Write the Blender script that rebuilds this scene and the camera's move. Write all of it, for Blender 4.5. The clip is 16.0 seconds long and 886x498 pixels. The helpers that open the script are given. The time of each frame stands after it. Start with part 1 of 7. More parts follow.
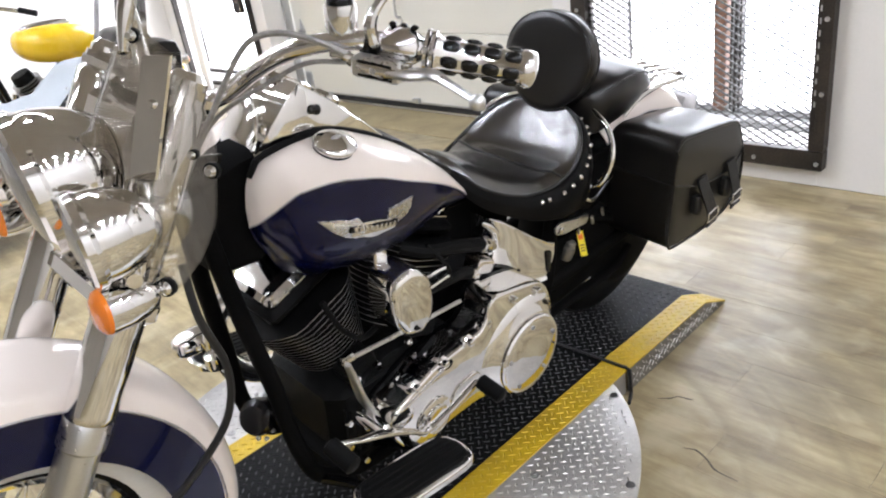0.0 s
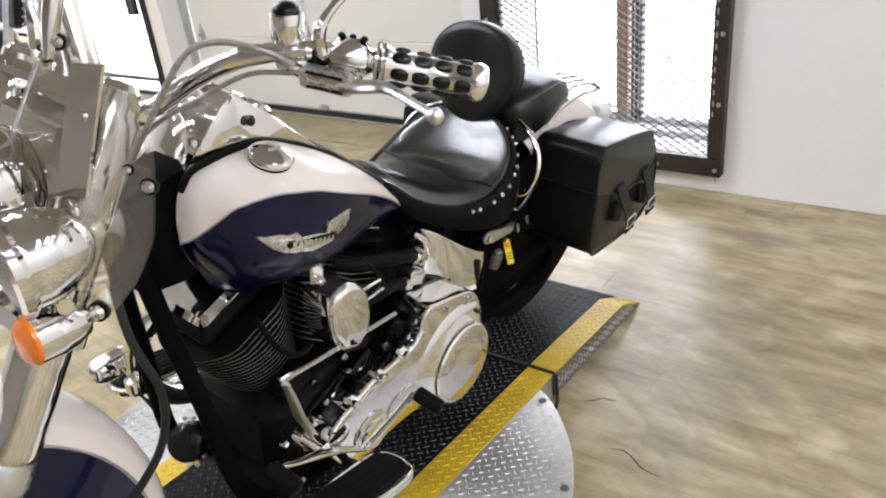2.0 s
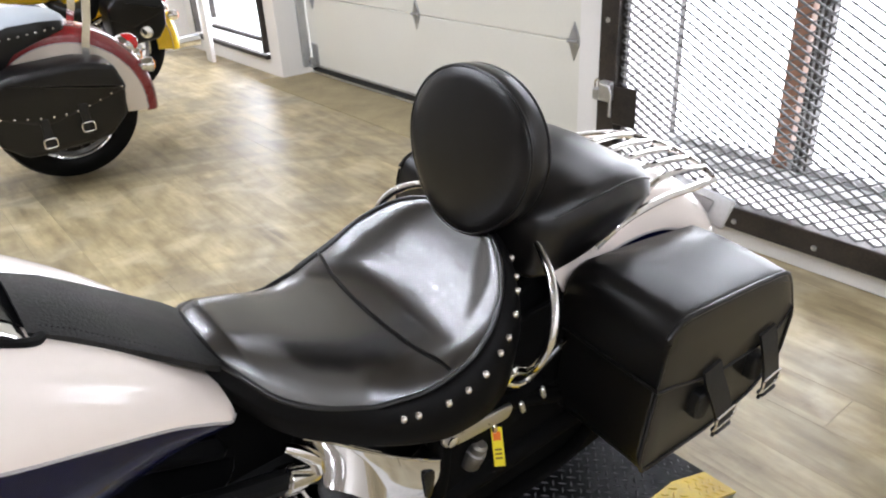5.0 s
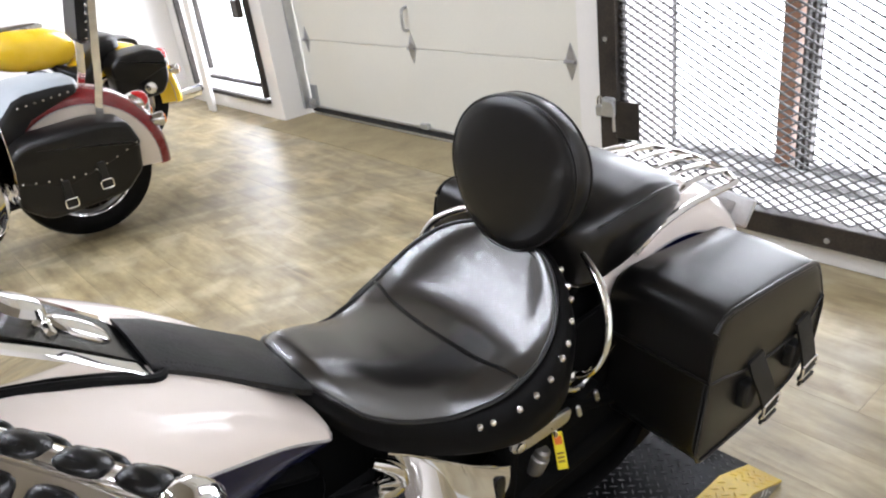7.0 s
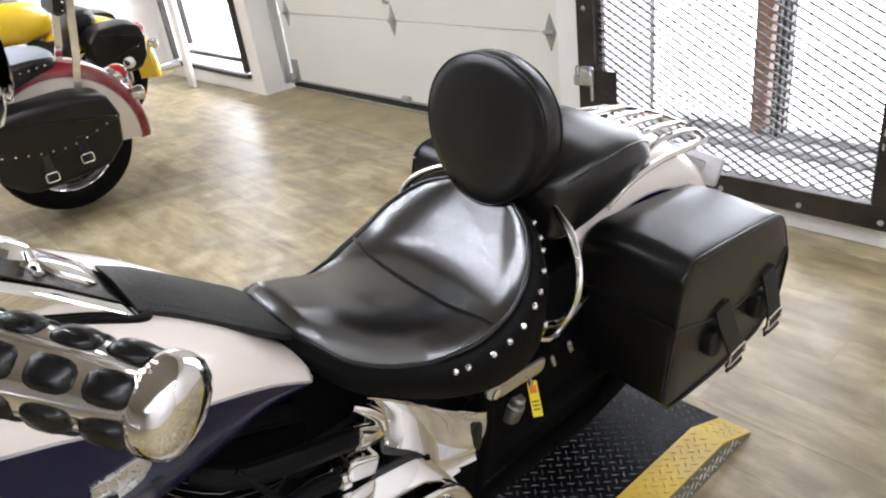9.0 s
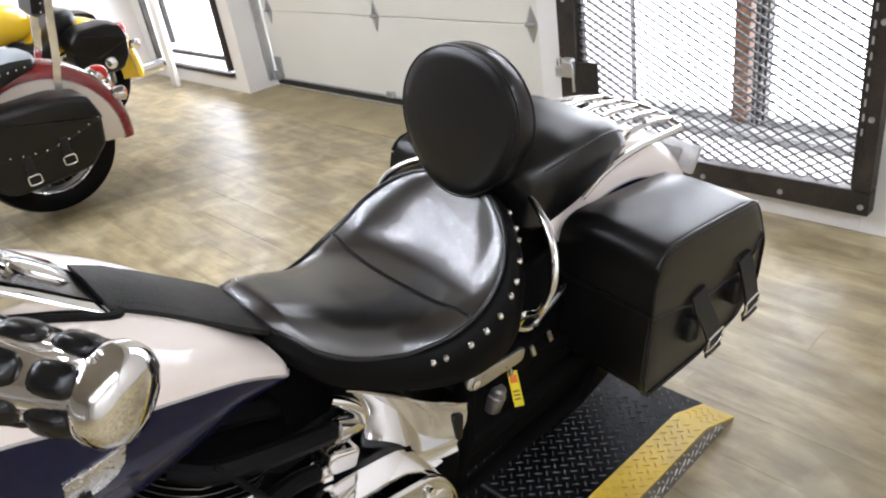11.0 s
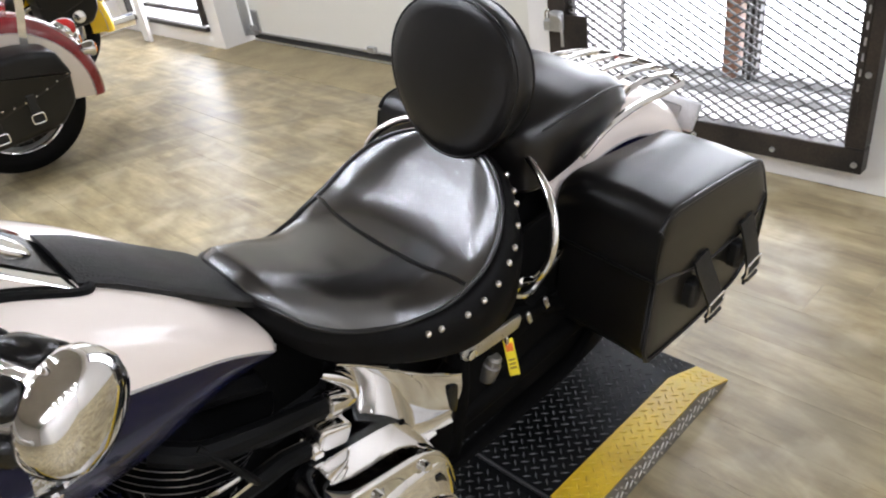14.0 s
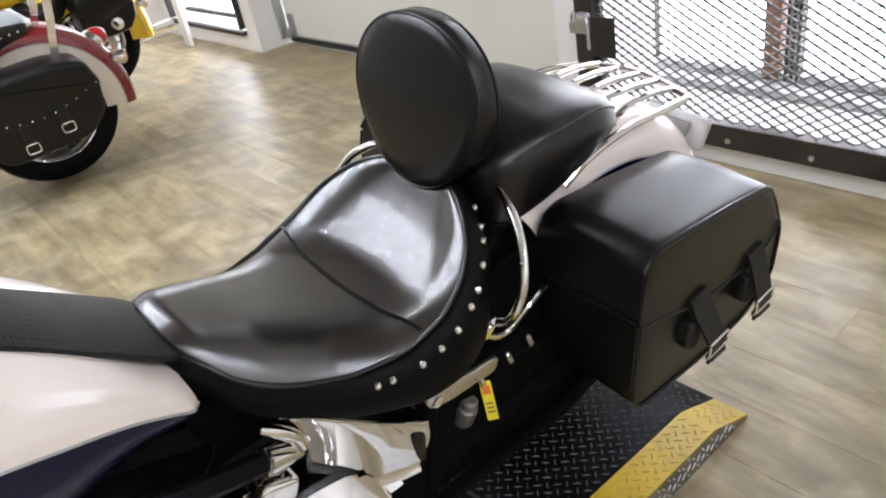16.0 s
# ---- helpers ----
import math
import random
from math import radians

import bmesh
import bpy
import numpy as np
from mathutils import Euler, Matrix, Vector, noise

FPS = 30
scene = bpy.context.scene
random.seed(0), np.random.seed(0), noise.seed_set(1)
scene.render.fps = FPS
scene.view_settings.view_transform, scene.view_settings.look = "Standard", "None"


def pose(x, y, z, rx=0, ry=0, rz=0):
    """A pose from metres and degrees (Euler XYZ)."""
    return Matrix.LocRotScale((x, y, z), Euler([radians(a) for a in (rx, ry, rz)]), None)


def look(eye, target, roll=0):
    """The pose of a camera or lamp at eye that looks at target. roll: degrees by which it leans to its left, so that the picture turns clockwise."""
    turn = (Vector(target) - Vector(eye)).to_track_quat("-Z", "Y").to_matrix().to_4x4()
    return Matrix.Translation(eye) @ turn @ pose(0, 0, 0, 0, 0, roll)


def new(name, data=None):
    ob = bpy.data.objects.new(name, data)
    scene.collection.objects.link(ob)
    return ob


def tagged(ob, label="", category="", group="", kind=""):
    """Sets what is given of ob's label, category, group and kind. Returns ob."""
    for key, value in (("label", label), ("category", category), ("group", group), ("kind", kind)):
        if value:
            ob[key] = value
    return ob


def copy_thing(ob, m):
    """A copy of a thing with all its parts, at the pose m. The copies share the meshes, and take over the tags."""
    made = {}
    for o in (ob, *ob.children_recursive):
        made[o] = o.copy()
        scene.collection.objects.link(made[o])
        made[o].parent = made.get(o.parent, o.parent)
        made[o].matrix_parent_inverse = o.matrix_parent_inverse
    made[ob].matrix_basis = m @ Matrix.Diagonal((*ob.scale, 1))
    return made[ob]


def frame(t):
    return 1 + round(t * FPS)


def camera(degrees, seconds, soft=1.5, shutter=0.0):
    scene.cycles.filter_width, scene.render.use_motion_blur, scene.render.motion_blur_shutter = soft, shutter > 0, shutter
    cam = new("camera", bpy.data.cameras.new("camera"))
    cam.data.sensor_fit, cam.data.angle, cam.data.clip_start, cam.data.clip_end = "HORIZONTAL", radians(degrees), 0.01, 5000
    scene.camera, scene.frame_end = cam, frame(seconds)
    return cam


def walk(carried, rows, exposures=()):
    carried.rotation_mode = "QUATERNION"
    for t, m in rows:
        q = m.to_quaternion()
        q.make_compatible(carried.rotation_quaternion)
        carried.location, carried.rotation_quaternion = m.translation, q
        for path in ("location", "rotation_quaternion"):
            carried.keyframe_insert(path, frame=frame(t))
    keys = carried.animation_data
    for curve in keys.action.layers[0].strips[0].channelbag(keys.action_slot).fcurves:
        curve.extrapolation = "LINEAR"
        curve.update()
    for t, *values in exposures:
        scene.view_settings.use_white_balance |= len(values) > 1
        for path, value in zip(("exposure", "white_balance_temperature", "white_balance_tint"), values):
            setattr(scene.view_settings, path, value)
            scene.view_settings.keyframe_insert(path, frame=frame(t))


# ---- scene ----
cam = camera(62.0, 16.0, soft=2.1)
PATH = [
    (0, (0.042, -0.913, 1.256), (1.248, 0.441, 0.412), -8.7),
    (0.5, (0.05, -0.899, 1.258), (1.254, 0.442, 0.392), -7.7),
    (1, (0.046, -0.901, 1.257), (1.258, 0.43, 0.385), -8.5),
    (1.5, (0.024, -0.893, 1.262), (1.289, 0.407, 0.418), -7.7),
    (2, (0.012, -0.854, 1.268), (1.397, 0.304, 0.407), -6.3),
    (2.5, (0.088, -0.824, 1.242), (1.437, 0.356, 0.355), -6.1),
    (3, (0.284, -0.798, 1.25), (1.536, 0.513, 0.404), -4.5),
    (3.5, (0.394, -0.746, 1.236), (1.581, 0.576, 0.317), -7.0),
    (4, (0.542, -0.6, 1.238), (1.867, 0.562, 0.292), -6.2),
    (4.3, (0.594, -0.561, 1.233), (1.903, 0.575, 0.236), -5.5),
    (4.5, (0.642, -0.549, 1.226), (1.9, 0.612, 0.192), -6.3),
    (4.8, (0.76, -0.55, 1.224), (1.903, 0.77, 0.249), -6.4),
    (5, (0.822, -0.549, 1.232), (1.905, 0.86, 0.314), -3.3),
    (7.3, (0.712, -0.554, 1.261), (1.82, 0.877, 0.41), -8.3),
    (7.5, (0.709, -0.559, 1.257), (1.814, 0.872, 0.401), -8.2),
    (8, (0.701, -0.575, 1.256), (1.814, 0.854, 0.408), -8.2),
    (8.5, (0.698, -0.588, 1.25), (1.82, 0.827, 0.39), -7.8),
    (9, (0.698, -0.594, 1.241), (1.815, 0.795, 0.334), -8.2),
    (11.5, (0.711, -0.615, 1.234), (1.841, 0.752, 0.309), -9.2),
    (12, (0.711, -0.608, 1.23), (1.849, 0.746, 0.294), -8.8),
    (12.5, (0.717, -0.596, 1.226), (1.85, 0.738, 0.258), -8.2),
    (13, (0.731, -0.581, 1.221), (1.863, 0.734, 0.226), -8.7),
    (13.5, (0.739, -0.57, 1.22), (1.885, 0.715, 0.203), -8.6),
    (14, (0.734, -0.558, 1.218), (1.851, 0.746, 0.192), -9.0),
    (14.5, (0.741, -0.558, 1.21), (1.866, 0.714, 0.153), -8.4),
    (15, (0.761, -0.56, 1.201), (1.888, 0.696, 0.128), -10.2),
    (15.5, (0.802, -0.556, 1.194), (1.872, 0.746, 0.118), -11.6),
    (16, (0.893, -0.57, 1.207), (1.9, 0.829, 0.193), -11.2),
]
EXPOSURES = [(0.0, 0.34, 6120, 15), (2.0, 0.35, 6120, 15), (5.0, 0.26, 6120, 15), (12.0, 0.24, 6120, 15), (15.0, 0.21, 6120, 15), (16.0, 0.14, 6120, 15)]

walk(cam, [(t, look(eye, target, roll)) for t, eye, target, roll in PATH], EXPOSURES)

# ---- light ----
world = bpy.data.worlds.new("world")
world.use_nodes = True
scene.world = world
sky = world.node_tree.nodes.new("ShaderNodeTexSky")
sky.sky_type, sky.sun_disc, sky.sun_elevation, sky.sun_rotation = "NISHITA", False, radians(35), radians(60)
world.node_tree.links.new(sky.outputs["Color"], world.node_tree.nodes["Background"].inputs["Color"])
world.node_tree.nodes["Background"].inputs["Strength"].default_value = 0.1
SKY_GLOW, LAMP_GLOW = 7.0, 192.0


# ---------------------------------------------------------------- mesh tools
def vec(*a):
    return np.array(a, dtype=float)


class Mesh:
    """Collects vertices and faces for one mesh."""

    def __init__(self):
        self.v, self.f = [], []

    def add(self, verts, faces):
        k = len(self.v)
        self.v.extend(tuple(float(c) for c in p) for p in verts)
        self.f.extend(tuple(i + k for i in f) for f in faces)
        return self

    def join(self, other):
        return self.add(other.v, other.f)

    def data(self, name, material, sharp=35):
        me = bpy.data.meshes.new(name)
        me.from_pydata(self.v, [], self.f)
        bm = bmesh.new()
        bm.from_mesh(me)
        bmesh.ops.recalc_face_normals(bm, faces=bm.faces)
        bm.to_mesh(me)
        bm.free()
        me.polygons.foreach_set("use_smooth", [True] * len(me.polygons))
        me.set_sharp_from_angle(angle=radians(sharp))
        me.materials.append(material)
        return me


def smooth_at(x, xs, ys):
    """Smooth curve through the table (xs, ys), read at x."""
    xs, ys = np.asarray(xs, float), np.asarray(ys, float)
    x = float(np.clip(x, xs[0], xs[-1]))
    k = int(np.clip(np.searchsorted(xs, x) - 1, 0, len(xs) - 2))
    d = np.diff(ys) / np.diff(xs)
    m = np.concatenate([[d[0]], [0.0 if a * b <= 0 else 2 * a * b / (a + b) for a, b in zip(d[:-1], d[1:])], [d[-1]]])
    h = xs[k + 1] - xs[k]
    t = (x - xs[k]) / h
    return float((1 + 2 * t) * (1 - t) ** 2 * ys[k] + t * (1 - t) ** 2 * h * m[k] + t * t * (3 - 2 * t) * ys[k + 1] + t * t * (t - 1) * h * m[k + 1])


def loft(rings, closed=True, caps=True):
    """A skin over rings of equal length."""
    m, n = Mesh(), len(rings[0])
    verts = [p for r in rings for p in r]
    faces = []
    for i in range(len(rings) - 1):
        for j in range(n if closed else n - 1):
            a, b = i * n + j, i * n + (j + 1) % n
            faces.append((a, b, b + n, a + n))
    if caps and closed:
        faces.append(tuple(range(n - 1, -1, -1)))
        faces.append(tuple((len(rings) - 1) * n + j for j in range(n)))
    return m.add(verts, faces)


def spline(pts, k=6):
    """A Catmull-Rom line through the points."""
    p = [np.array(q, float) for q in pts]
    p = [2 * p[0] - p[1], *p, 2 * p[-1] - p[-2]]
    out = []
    for i in range(1, len(p) - 2):
        for s in range(k):
            t = s / k
            out.append(0.5 * (2 * p[i] + (p[i + 1] - p[i - 1]) * t + (2 * p[i - 1] - 5 * p[i] + 4 * p[i + 1] - p[i + 2]) * t * t
                              + (3 * p[i] - p[i - 1] - 3 * p[i + 1] + p[i + 2]) * t ** 3))
    out.append(p[-2])
    return out


def tube(pts, r, n=10, k=6, flat=1.0, smooth=True):
    """A round bar along a line; r is one radius or one for each given point."""
    line = spline(pts, k) if smooth and len(pts) > 2 else [np.array(q, float) for q in pts]
    if isinstance(r, (int, float)):
        rad = [r] * len(line)
    else:
        rad = np.interp(np.linspace(0, 1, len(line)), np.linspace(0, 1, len(r)), r)
    rings, side = [], None
    for i, c in enumerate(line):
        d = line[min(i + 1, len(line) - 1)] - line[max(i - 1, 0)]
        d = d / (np.linalg.norm(d) + 1e-9)
        if side is None:
            side = np.cross(d, vec(0, 0, 1) if abs(d[2]) < 0.9 else vec(1, 0, 0))
        side = side - d * np.dot(side, d)
        side = side / (np.linalg.norm(side) + 1e-9)
        up = np.cross(side, d)
        rings.append([c + rad[i] * (math.cos(a) * side + flat * math.sin(a) * up) for a in np.linspace(0, 2 * math.pi, n, endpoint=False)])
    return loft(rings)


def lathe(profile, origin, axis, n=28, caps=True):
    """Turns (radius, distance along the axis) pairs round the axis."""
    d = np.array(axis, float)
    d = d / np.linalg.norm(d)
    s = np.cross(d, vec(0, 0, 1) if abs(d[2]) < 0.9 else vec(1, 0, 0))
    s = s / np.linalg.norm(s)
    u = np.cross(s, d)
    o = np.array(origin, float)
    rings = [[o + h * d + max(r, 1e-4) * (math.cos(a) * s + math.sin(a) * u) for a in np.linspace(0, 2 * math.pi, n, endpoint=False)] for r, h in profile]
    return loft(rings, caps=caps)


def block(c, s, bevel=0.004, turn=None):
    """A box of full size s round c with cut edges."""
    h = [q / 2 for q in s]
    b = min(bevel, *[q * 0.9 for q in h])
    out = Mesh()
    rings = []
    for z, k in ((-h[2], b), (-h[2] + b, 0), (h[2] - b, 0), (h[2], b)):
        x, y = h[0] - k, h[1] - k
        bb = b * 0.6
        rings.append([(x, -y + bb, z), (x, y - bb, z), (x - bb, y, z), (-x + bb, y, z), (-x, y - bb, z), (-x, -y + bb, z), (-x + bb, -y, z), (x - bb, -y, z)])
    m = loft(rings)
    t = Matrix.Translation(c) @ (turn.to_4x4() if turn else Matrix.Identity(4))
    return out.add([t @ Vector(p) for p in m.v], m.f)


def prism(poly, a0, a1, bevel, place):
    """A plate: the outline poly between a0 and a1, edges rounded; place(u, v, a) gives the point."""
    p = [np.array(q, float) for q in poly]
    n = len(p)

    def shrunk(k):
        out = []
        for i in range(n):
            e0, e1 = p[i] - p[i - 1], p[(i + 1) % n] - p[i]
            n0, n1 = vec(-e0[1], e0[0]) / (np.linalg.norm(e0) + 1e-9), vec(-e1[1], e1[0]) / (np.linalg.norm(e1) + 1e-9)
            w = n0 + n1
            out.append(p[i] + k * w / max(0.5, np.dot(w, w) / 2 + 1e-9) * 1.0)
        return out
    area = sum(p[i - 1][0] * p[i][1] - p[i][0] * p[i - 1][1] for i in range(n))
    sg = 1 if area > 0 else -1
    steps = [(a0, 0), (a1 - bevel * (1 if a1 > a0 else -1), 0)]
    for q in (30, 60, 90):
        steps.append((a1 - bevel * (1 - math.sin(radians(q))) * (1 if a1 > a0 else -1), sg * bevel * (1 - math.cos(radians(q)))))
    return loft([[place(q[0], q[1], a) for q in shrunk(k)] for a, k in steps])


def blob(c, r, e=2.6, n=20, rings=12, shape=None):
    """A rounded body: a superellipsoid, bent by shape(x, y, z)."""
    def sp(v, q):
        return math.copysign(abs(v) ** (2 / q), v)
    out = []
    for i in range(rings + 1):
        a = -math.pi / 2 + math.pi * i / rings
        ring = []
        for j in range(n):
            b = 2 * math.pi * j / n
            p = vec(sp(math.cos(a), e) * sp(math.cos(b), e), sp(math.cos(a), e) * sp(math.sin(b), e), sp(math.sin(a), e)) * np.array(r, float)
            p = np.array(shape(*p), float) if shape else p
            ring.append(p + np.array(c, float))
        out.append(ring)
    return loft(out)


def rounded(poly, k=4, cut=0.25):
    """The outline with its corners rounded."""
    out, n = [], len(poly)
    for i in range(n):
        a, b, c = vec(*poly[i - 1]), vec(*poly[i]), vec(*poly[(i + 1) % n])
        s, e = b + (a - b) * cut, b + (c - b) * cut
        for t in np.linspace(0, 1, k):
            out.append((1 - t) ** 2 * s + 2 * t * (1 - t) * b + t * t * e)
    return out


def mirror(m):
    return Mesh().add([(x, -y, z) for x, y, z in m.v], m.f)


def part(name, mesh, material, parent, label="", sharp=35):
    ob = new(name, mesh if isinstance(mesh, bpy.types.Mesh) else mesh.data(name, material, sharp))
    ob.parent = parent
    if label:
        ob["label"] = label
    return ob


def thing(name, label, category, group="", kind="", m=None):
    ob = new(name)
    ob.empty_display_size = 0.1
    if m is not None:
        ob.matrix_basis = m
    return tagged(ob, label, category, group, kind)


def solid(name, mesh, material, label, category, group="", kind="", sharp=35):
    return tagged(new(name, mesh.data(name, material, sharp)), label, category, group, kind)


# ---------------------------------------------------------------- materials
def material(name, base, rough=0.5, metal=0.0, vary=0.12, scale=8.0, fine=120.0, bump=0.0, coat=0.0, spec=0.5, rvary=0.08, stretch=(1, 1, 1),
             second=None, transmission=0.0, ior=1.45, alpha=1.0, island=0.0, sheen=0.0, rand=0.0):
    """Two scales of noise on colour, roughness and relief."""
    mt = bpy.data.materials.new(name)
    mt.use_nodes = True
    nt = mt.node_tree
    b = nt.nodes["Principled BSDF"]
    b.inputs["Metallic"].default_value = metal
    b.inputs["IOR"].default_value = ior
    b.inputs["Specular IOR Level"].default_value = spec
    b.inputs["Coat Weight"].default_value = coat
    b.inputs["Coat Roughness"].default_value = 0.04
    b.inputs["Transmission Weight"].default_value = transmission
    b.inputs["Alpha"].default_value = alpha
    b.inputs["Sheen Weight"].default_value = sheen

    def node(kind, **values):
        nd = nt.nodes.new(kind)
        for k, v in values.items():
            nd.inputs[k].default_value = v
        return nd
    co = nt.nodes.new("ShaderNodeTexCoord")
    mp = node("ShaderNodeMapping", Scale=stretch)
    nt.links.new(co.outputs["Object"], mp.inputs["Vector"])
    big = node("ShaderNodeTexNoise", Scale=scale, Detail=5.0, Roughness=0.6)
    small = node("ShaderNodeTexNoise", Scale=fine, Detail=3.0)
    for nd in (big, small):
        nt.links.new(mp.outputs["Vector"], nd.inputs["Vector"])
    mixf = nt.nodes.new("ShaderNodeMath")
    mixf.operation = "MULTIPLY_ADD"
    mixf.inputs[1].default_value = 0.35
    nt.links.new(small.outputs["Fac"], mixf.inputs[0])
    half = nt.nodes.new("ShaderNodeMath")
    half.operation = "MULTIPLY"
    half.inputs[1].default_value = 0.65
    nt.links.new(big.outputs["Fac"], half.inputs[0])
    nt.links.new(half.outputs[0], mixf.inputs[2])
    ramp = nt.nodes.new("ShaderNodeMapRange")
    ramp.inputs["From Min"].default_value, ramp.inputs["From Max"].default_value = 0.32, 0.68
    nt.links.new(mixf.outputs[0], ramp.inputs["Value"])
    mix = nt.nodes.new("ShaderNodeMix")
    mix.data_type = "RGBA"
    lo = second or tuple(max(0.0, c * (1 - vary)) for c in base)
    hi = base if second else tuple(min(1.0, c * (1 + vary)) for c in base)
    mix.inputs["A"].default_value, mix.inputs["B"].default_value = (*lo, 1), (*hi, 1)
    nt.links.new(ramp.outputs["Result"], mix.inputs["Factor"])
    tint = mix.outputs["Result"]
    if rand or island:
        src = nt.nodes.new("ShaderNodeObjectInfo" if rand else "ShaderNodeNewGeometry")
        amount = rand or island
        mr = nt.nodes.new("ShaderNodeMapRange")
        mr.inputs["To Min"].default_value, mr.inputs["To Max"].default_value = 1 - amount, 1 + amount
        nt.links.new(src.outputs["Random" if rand else "Random Per Island"], mr.inputs["Value"])
        hv = nt.nodes.new("ShaderNodeHueSaturation")
        nt.links.new(mr.outputs["Result"], hv.inputs["Value"])
        nt.links.new(tint, hv.inputs["Color"])
        tint = hv.outputs["Color"]
    nt.links.new(tint, b.inputs["Base Color"])
    rr = nt.nodes.new("ShaderNodeMapRange")
    rr.inputs["From Min"].default_value, rr.inputs["From Max"].default_value = 0.3, 0.7
    rr.inputs["To Min"].default_value, rr.inputs["To Max"].default_value = max(0.0, rough - rvary), min(1.0, rough + rvary)
    nt.links.new(mixf.outputs[0], rr.inputs["Value"])
    nt.links.new(rr.outputs["Result"], b.inputs["Roughness"])
    if bump:
        bp = nt.nodes.new("ShaderNodeBump")
        bp.inputs["Strength"].default_value = bump
        bp.inputs["Distance"].default_value = 0.002
        nt.links.new(small.outputs["Fac"], bp.inputs["Height"])
        nt.links.new(bp.outputs["Normal"], b.inputs["Normal"])
    return mt


def glowing(name, colour, strength):
    mt = bpy.data.materials.new(name)
    mt.use_nodes = True
    b = mt.node_tree.nodes["Principled BSDF"]
    b.inputs["Base Color"].default_value = (0.8, 0.8, 0.8, 1)
    b.inputs["Emission Color"].default_value = (*colour, 1)
    b.inputs["Emission Strength"].default_value = strength
    return mt


TURN_C, TURN_R = (0.84, 0.3275), 0.625


def wood_floor():
    """Printed oak planks: long grain, cross saw marks, knots and grey wear."""
    mt = bpy.data.materials.new("plank_vinyl")
    mt.use_nodes = True
    nt = mt.node_tree
    b = nt.nodes["Principled BSDF"]
    co = nt.nodes.new("ShaderNodeTexCoord")
    geo = nt.nodes.new("ShaderNodeNewGeometry")
    info = nt.nodes.new("ShaderNodeObjectInfo")
    both = nt.nodes.new("ShaderNodeMath")
    both.operation = "ADD"
    nt.links.new(info.outputs["Random"], both.inputs[0])
    nt.links.new(geo.outputs["Random Per Island"], both.inputs[1])
    frac = nt.nodes.new("ShaderNodeMath")
    frac.operation = "FRACT"
    nt.links.new(both.outputs[0], frac.inputs[0])
    far = nt.nodes.new("ShaderNodeMath")
    far.operation = "MULTIPLY"
    far.inputs[1].default_value = 40.0
    nt.links.new(both.outputs[0], far.inputs[0])
    shift = nt.nodes.new("ShaderNodeCombineXYZ")
    for k in "XYZ":
        nt.links.new(far.outputs[0], shift.inputs[k])
    addv = nt.nodes.new("ShaderNodeVectorMath")
    nt.links.new(co.outputs["Object"], addv.inputs[0])
    nt.links.new(shift.outputs[0], addv.inputs[1])

    def noise_at(scale, sx, sy, detail=6.0, rough=0.6):
        mp = nt.nodes.new("ShaderNodeMapping")
        mp.inputs["Scale"].default_value = (sx, sy, 1)
        nt.links.new(addv.outputs[0], mp.inputs["Vector"])
        nd = nt.nodes.new("ShaderNodeTexNoise")
        nd.inputs["Scale"].default_value, nd.inputs["Detail"].default_value, nd.inputs["Roughness"].default_value = scale, detail, rough
        nt.links.new(mp.outputs["Vector"], nd.inputs["Vector"])
        return nd.outputs["Fac"]
    grain = noise_at(8.0, 2.8, 0.32, 6.0, 0.6)
    streak = noise_at(26.0, 5.0, 0.25, 3.0)
    saw = noise_at(30.0, 0.35, 6.0, 2.0)
    patch = noise_at(4.2, 3.0, 0.45, 4.0)
    ramp = nt.nodes.new("ShaderNodeValToRGB")
    ramp.color_ramp.elements[0].position, ramp.color_ramp.elements[1].position = 0.38, 0.62
    ramp.color_ramp.elements[0].color = (0.195, 0.148, 0.078, 1)
    ramp.color_ramp.elements[1].color = (0.515, 0.430, 0.250, 1)
    mid = ramp.color_ramp.elements.new(0.50)
    mid.color = (0.350, 0.282, 0.155, 1)
    along = nt.nodes.new("ShaderNodeMapping")
    along.inputs["Scale"].default_value = (3.0, 1.0, 1.0)
    spot = nt.nodes.new("ShaderNodeNewGeometry")
    nt.links.new(spot.outputs["Position"], along.inputs["Vector"])
    drift = nt.nodes.new("ShaderNodeTexNoise")
    drift.inputs["Scale"].default_value, drift.inputs["Detail"].default_value, drift.inputs["Roughness"].default_value = 3.4, 8.0, 0.62
    nt.links.new(along.outputs["Vector"], drift.inputs["Vector"])
    mixed = nt.nodes.new("ShaderNodeMath")
    mixed.operation = "MULTIPLY_ADD"
    mixed.inputs[1].default_value = 0.28
    nt.links.new(grain, mixed.inputs[0])
    s2 = nt.nodes.new("ShaderNodeMath")
    s2.operation = "MULTIPLY"
    s2.inputs[1].default_value = 0.20
    nt.links.new(patch, s2.inputs[0])
    s3 = nt.nodes.new("ShaderNodeMath")
    s3.operation = "MULTIPLY_ADD"
    s3.inputs[1].default_value = 0.52
    nt.links.new(drift.outputs["Fac"], s3.inputs[0])
    nt.links.new(s2.outputs[0], s3.inputs[2])
    nt.links.new(s3.outputs[0], mixed.inputs[2])
    nt.links.new(mixed.outputs[0], ramp.inputs["Fac"])

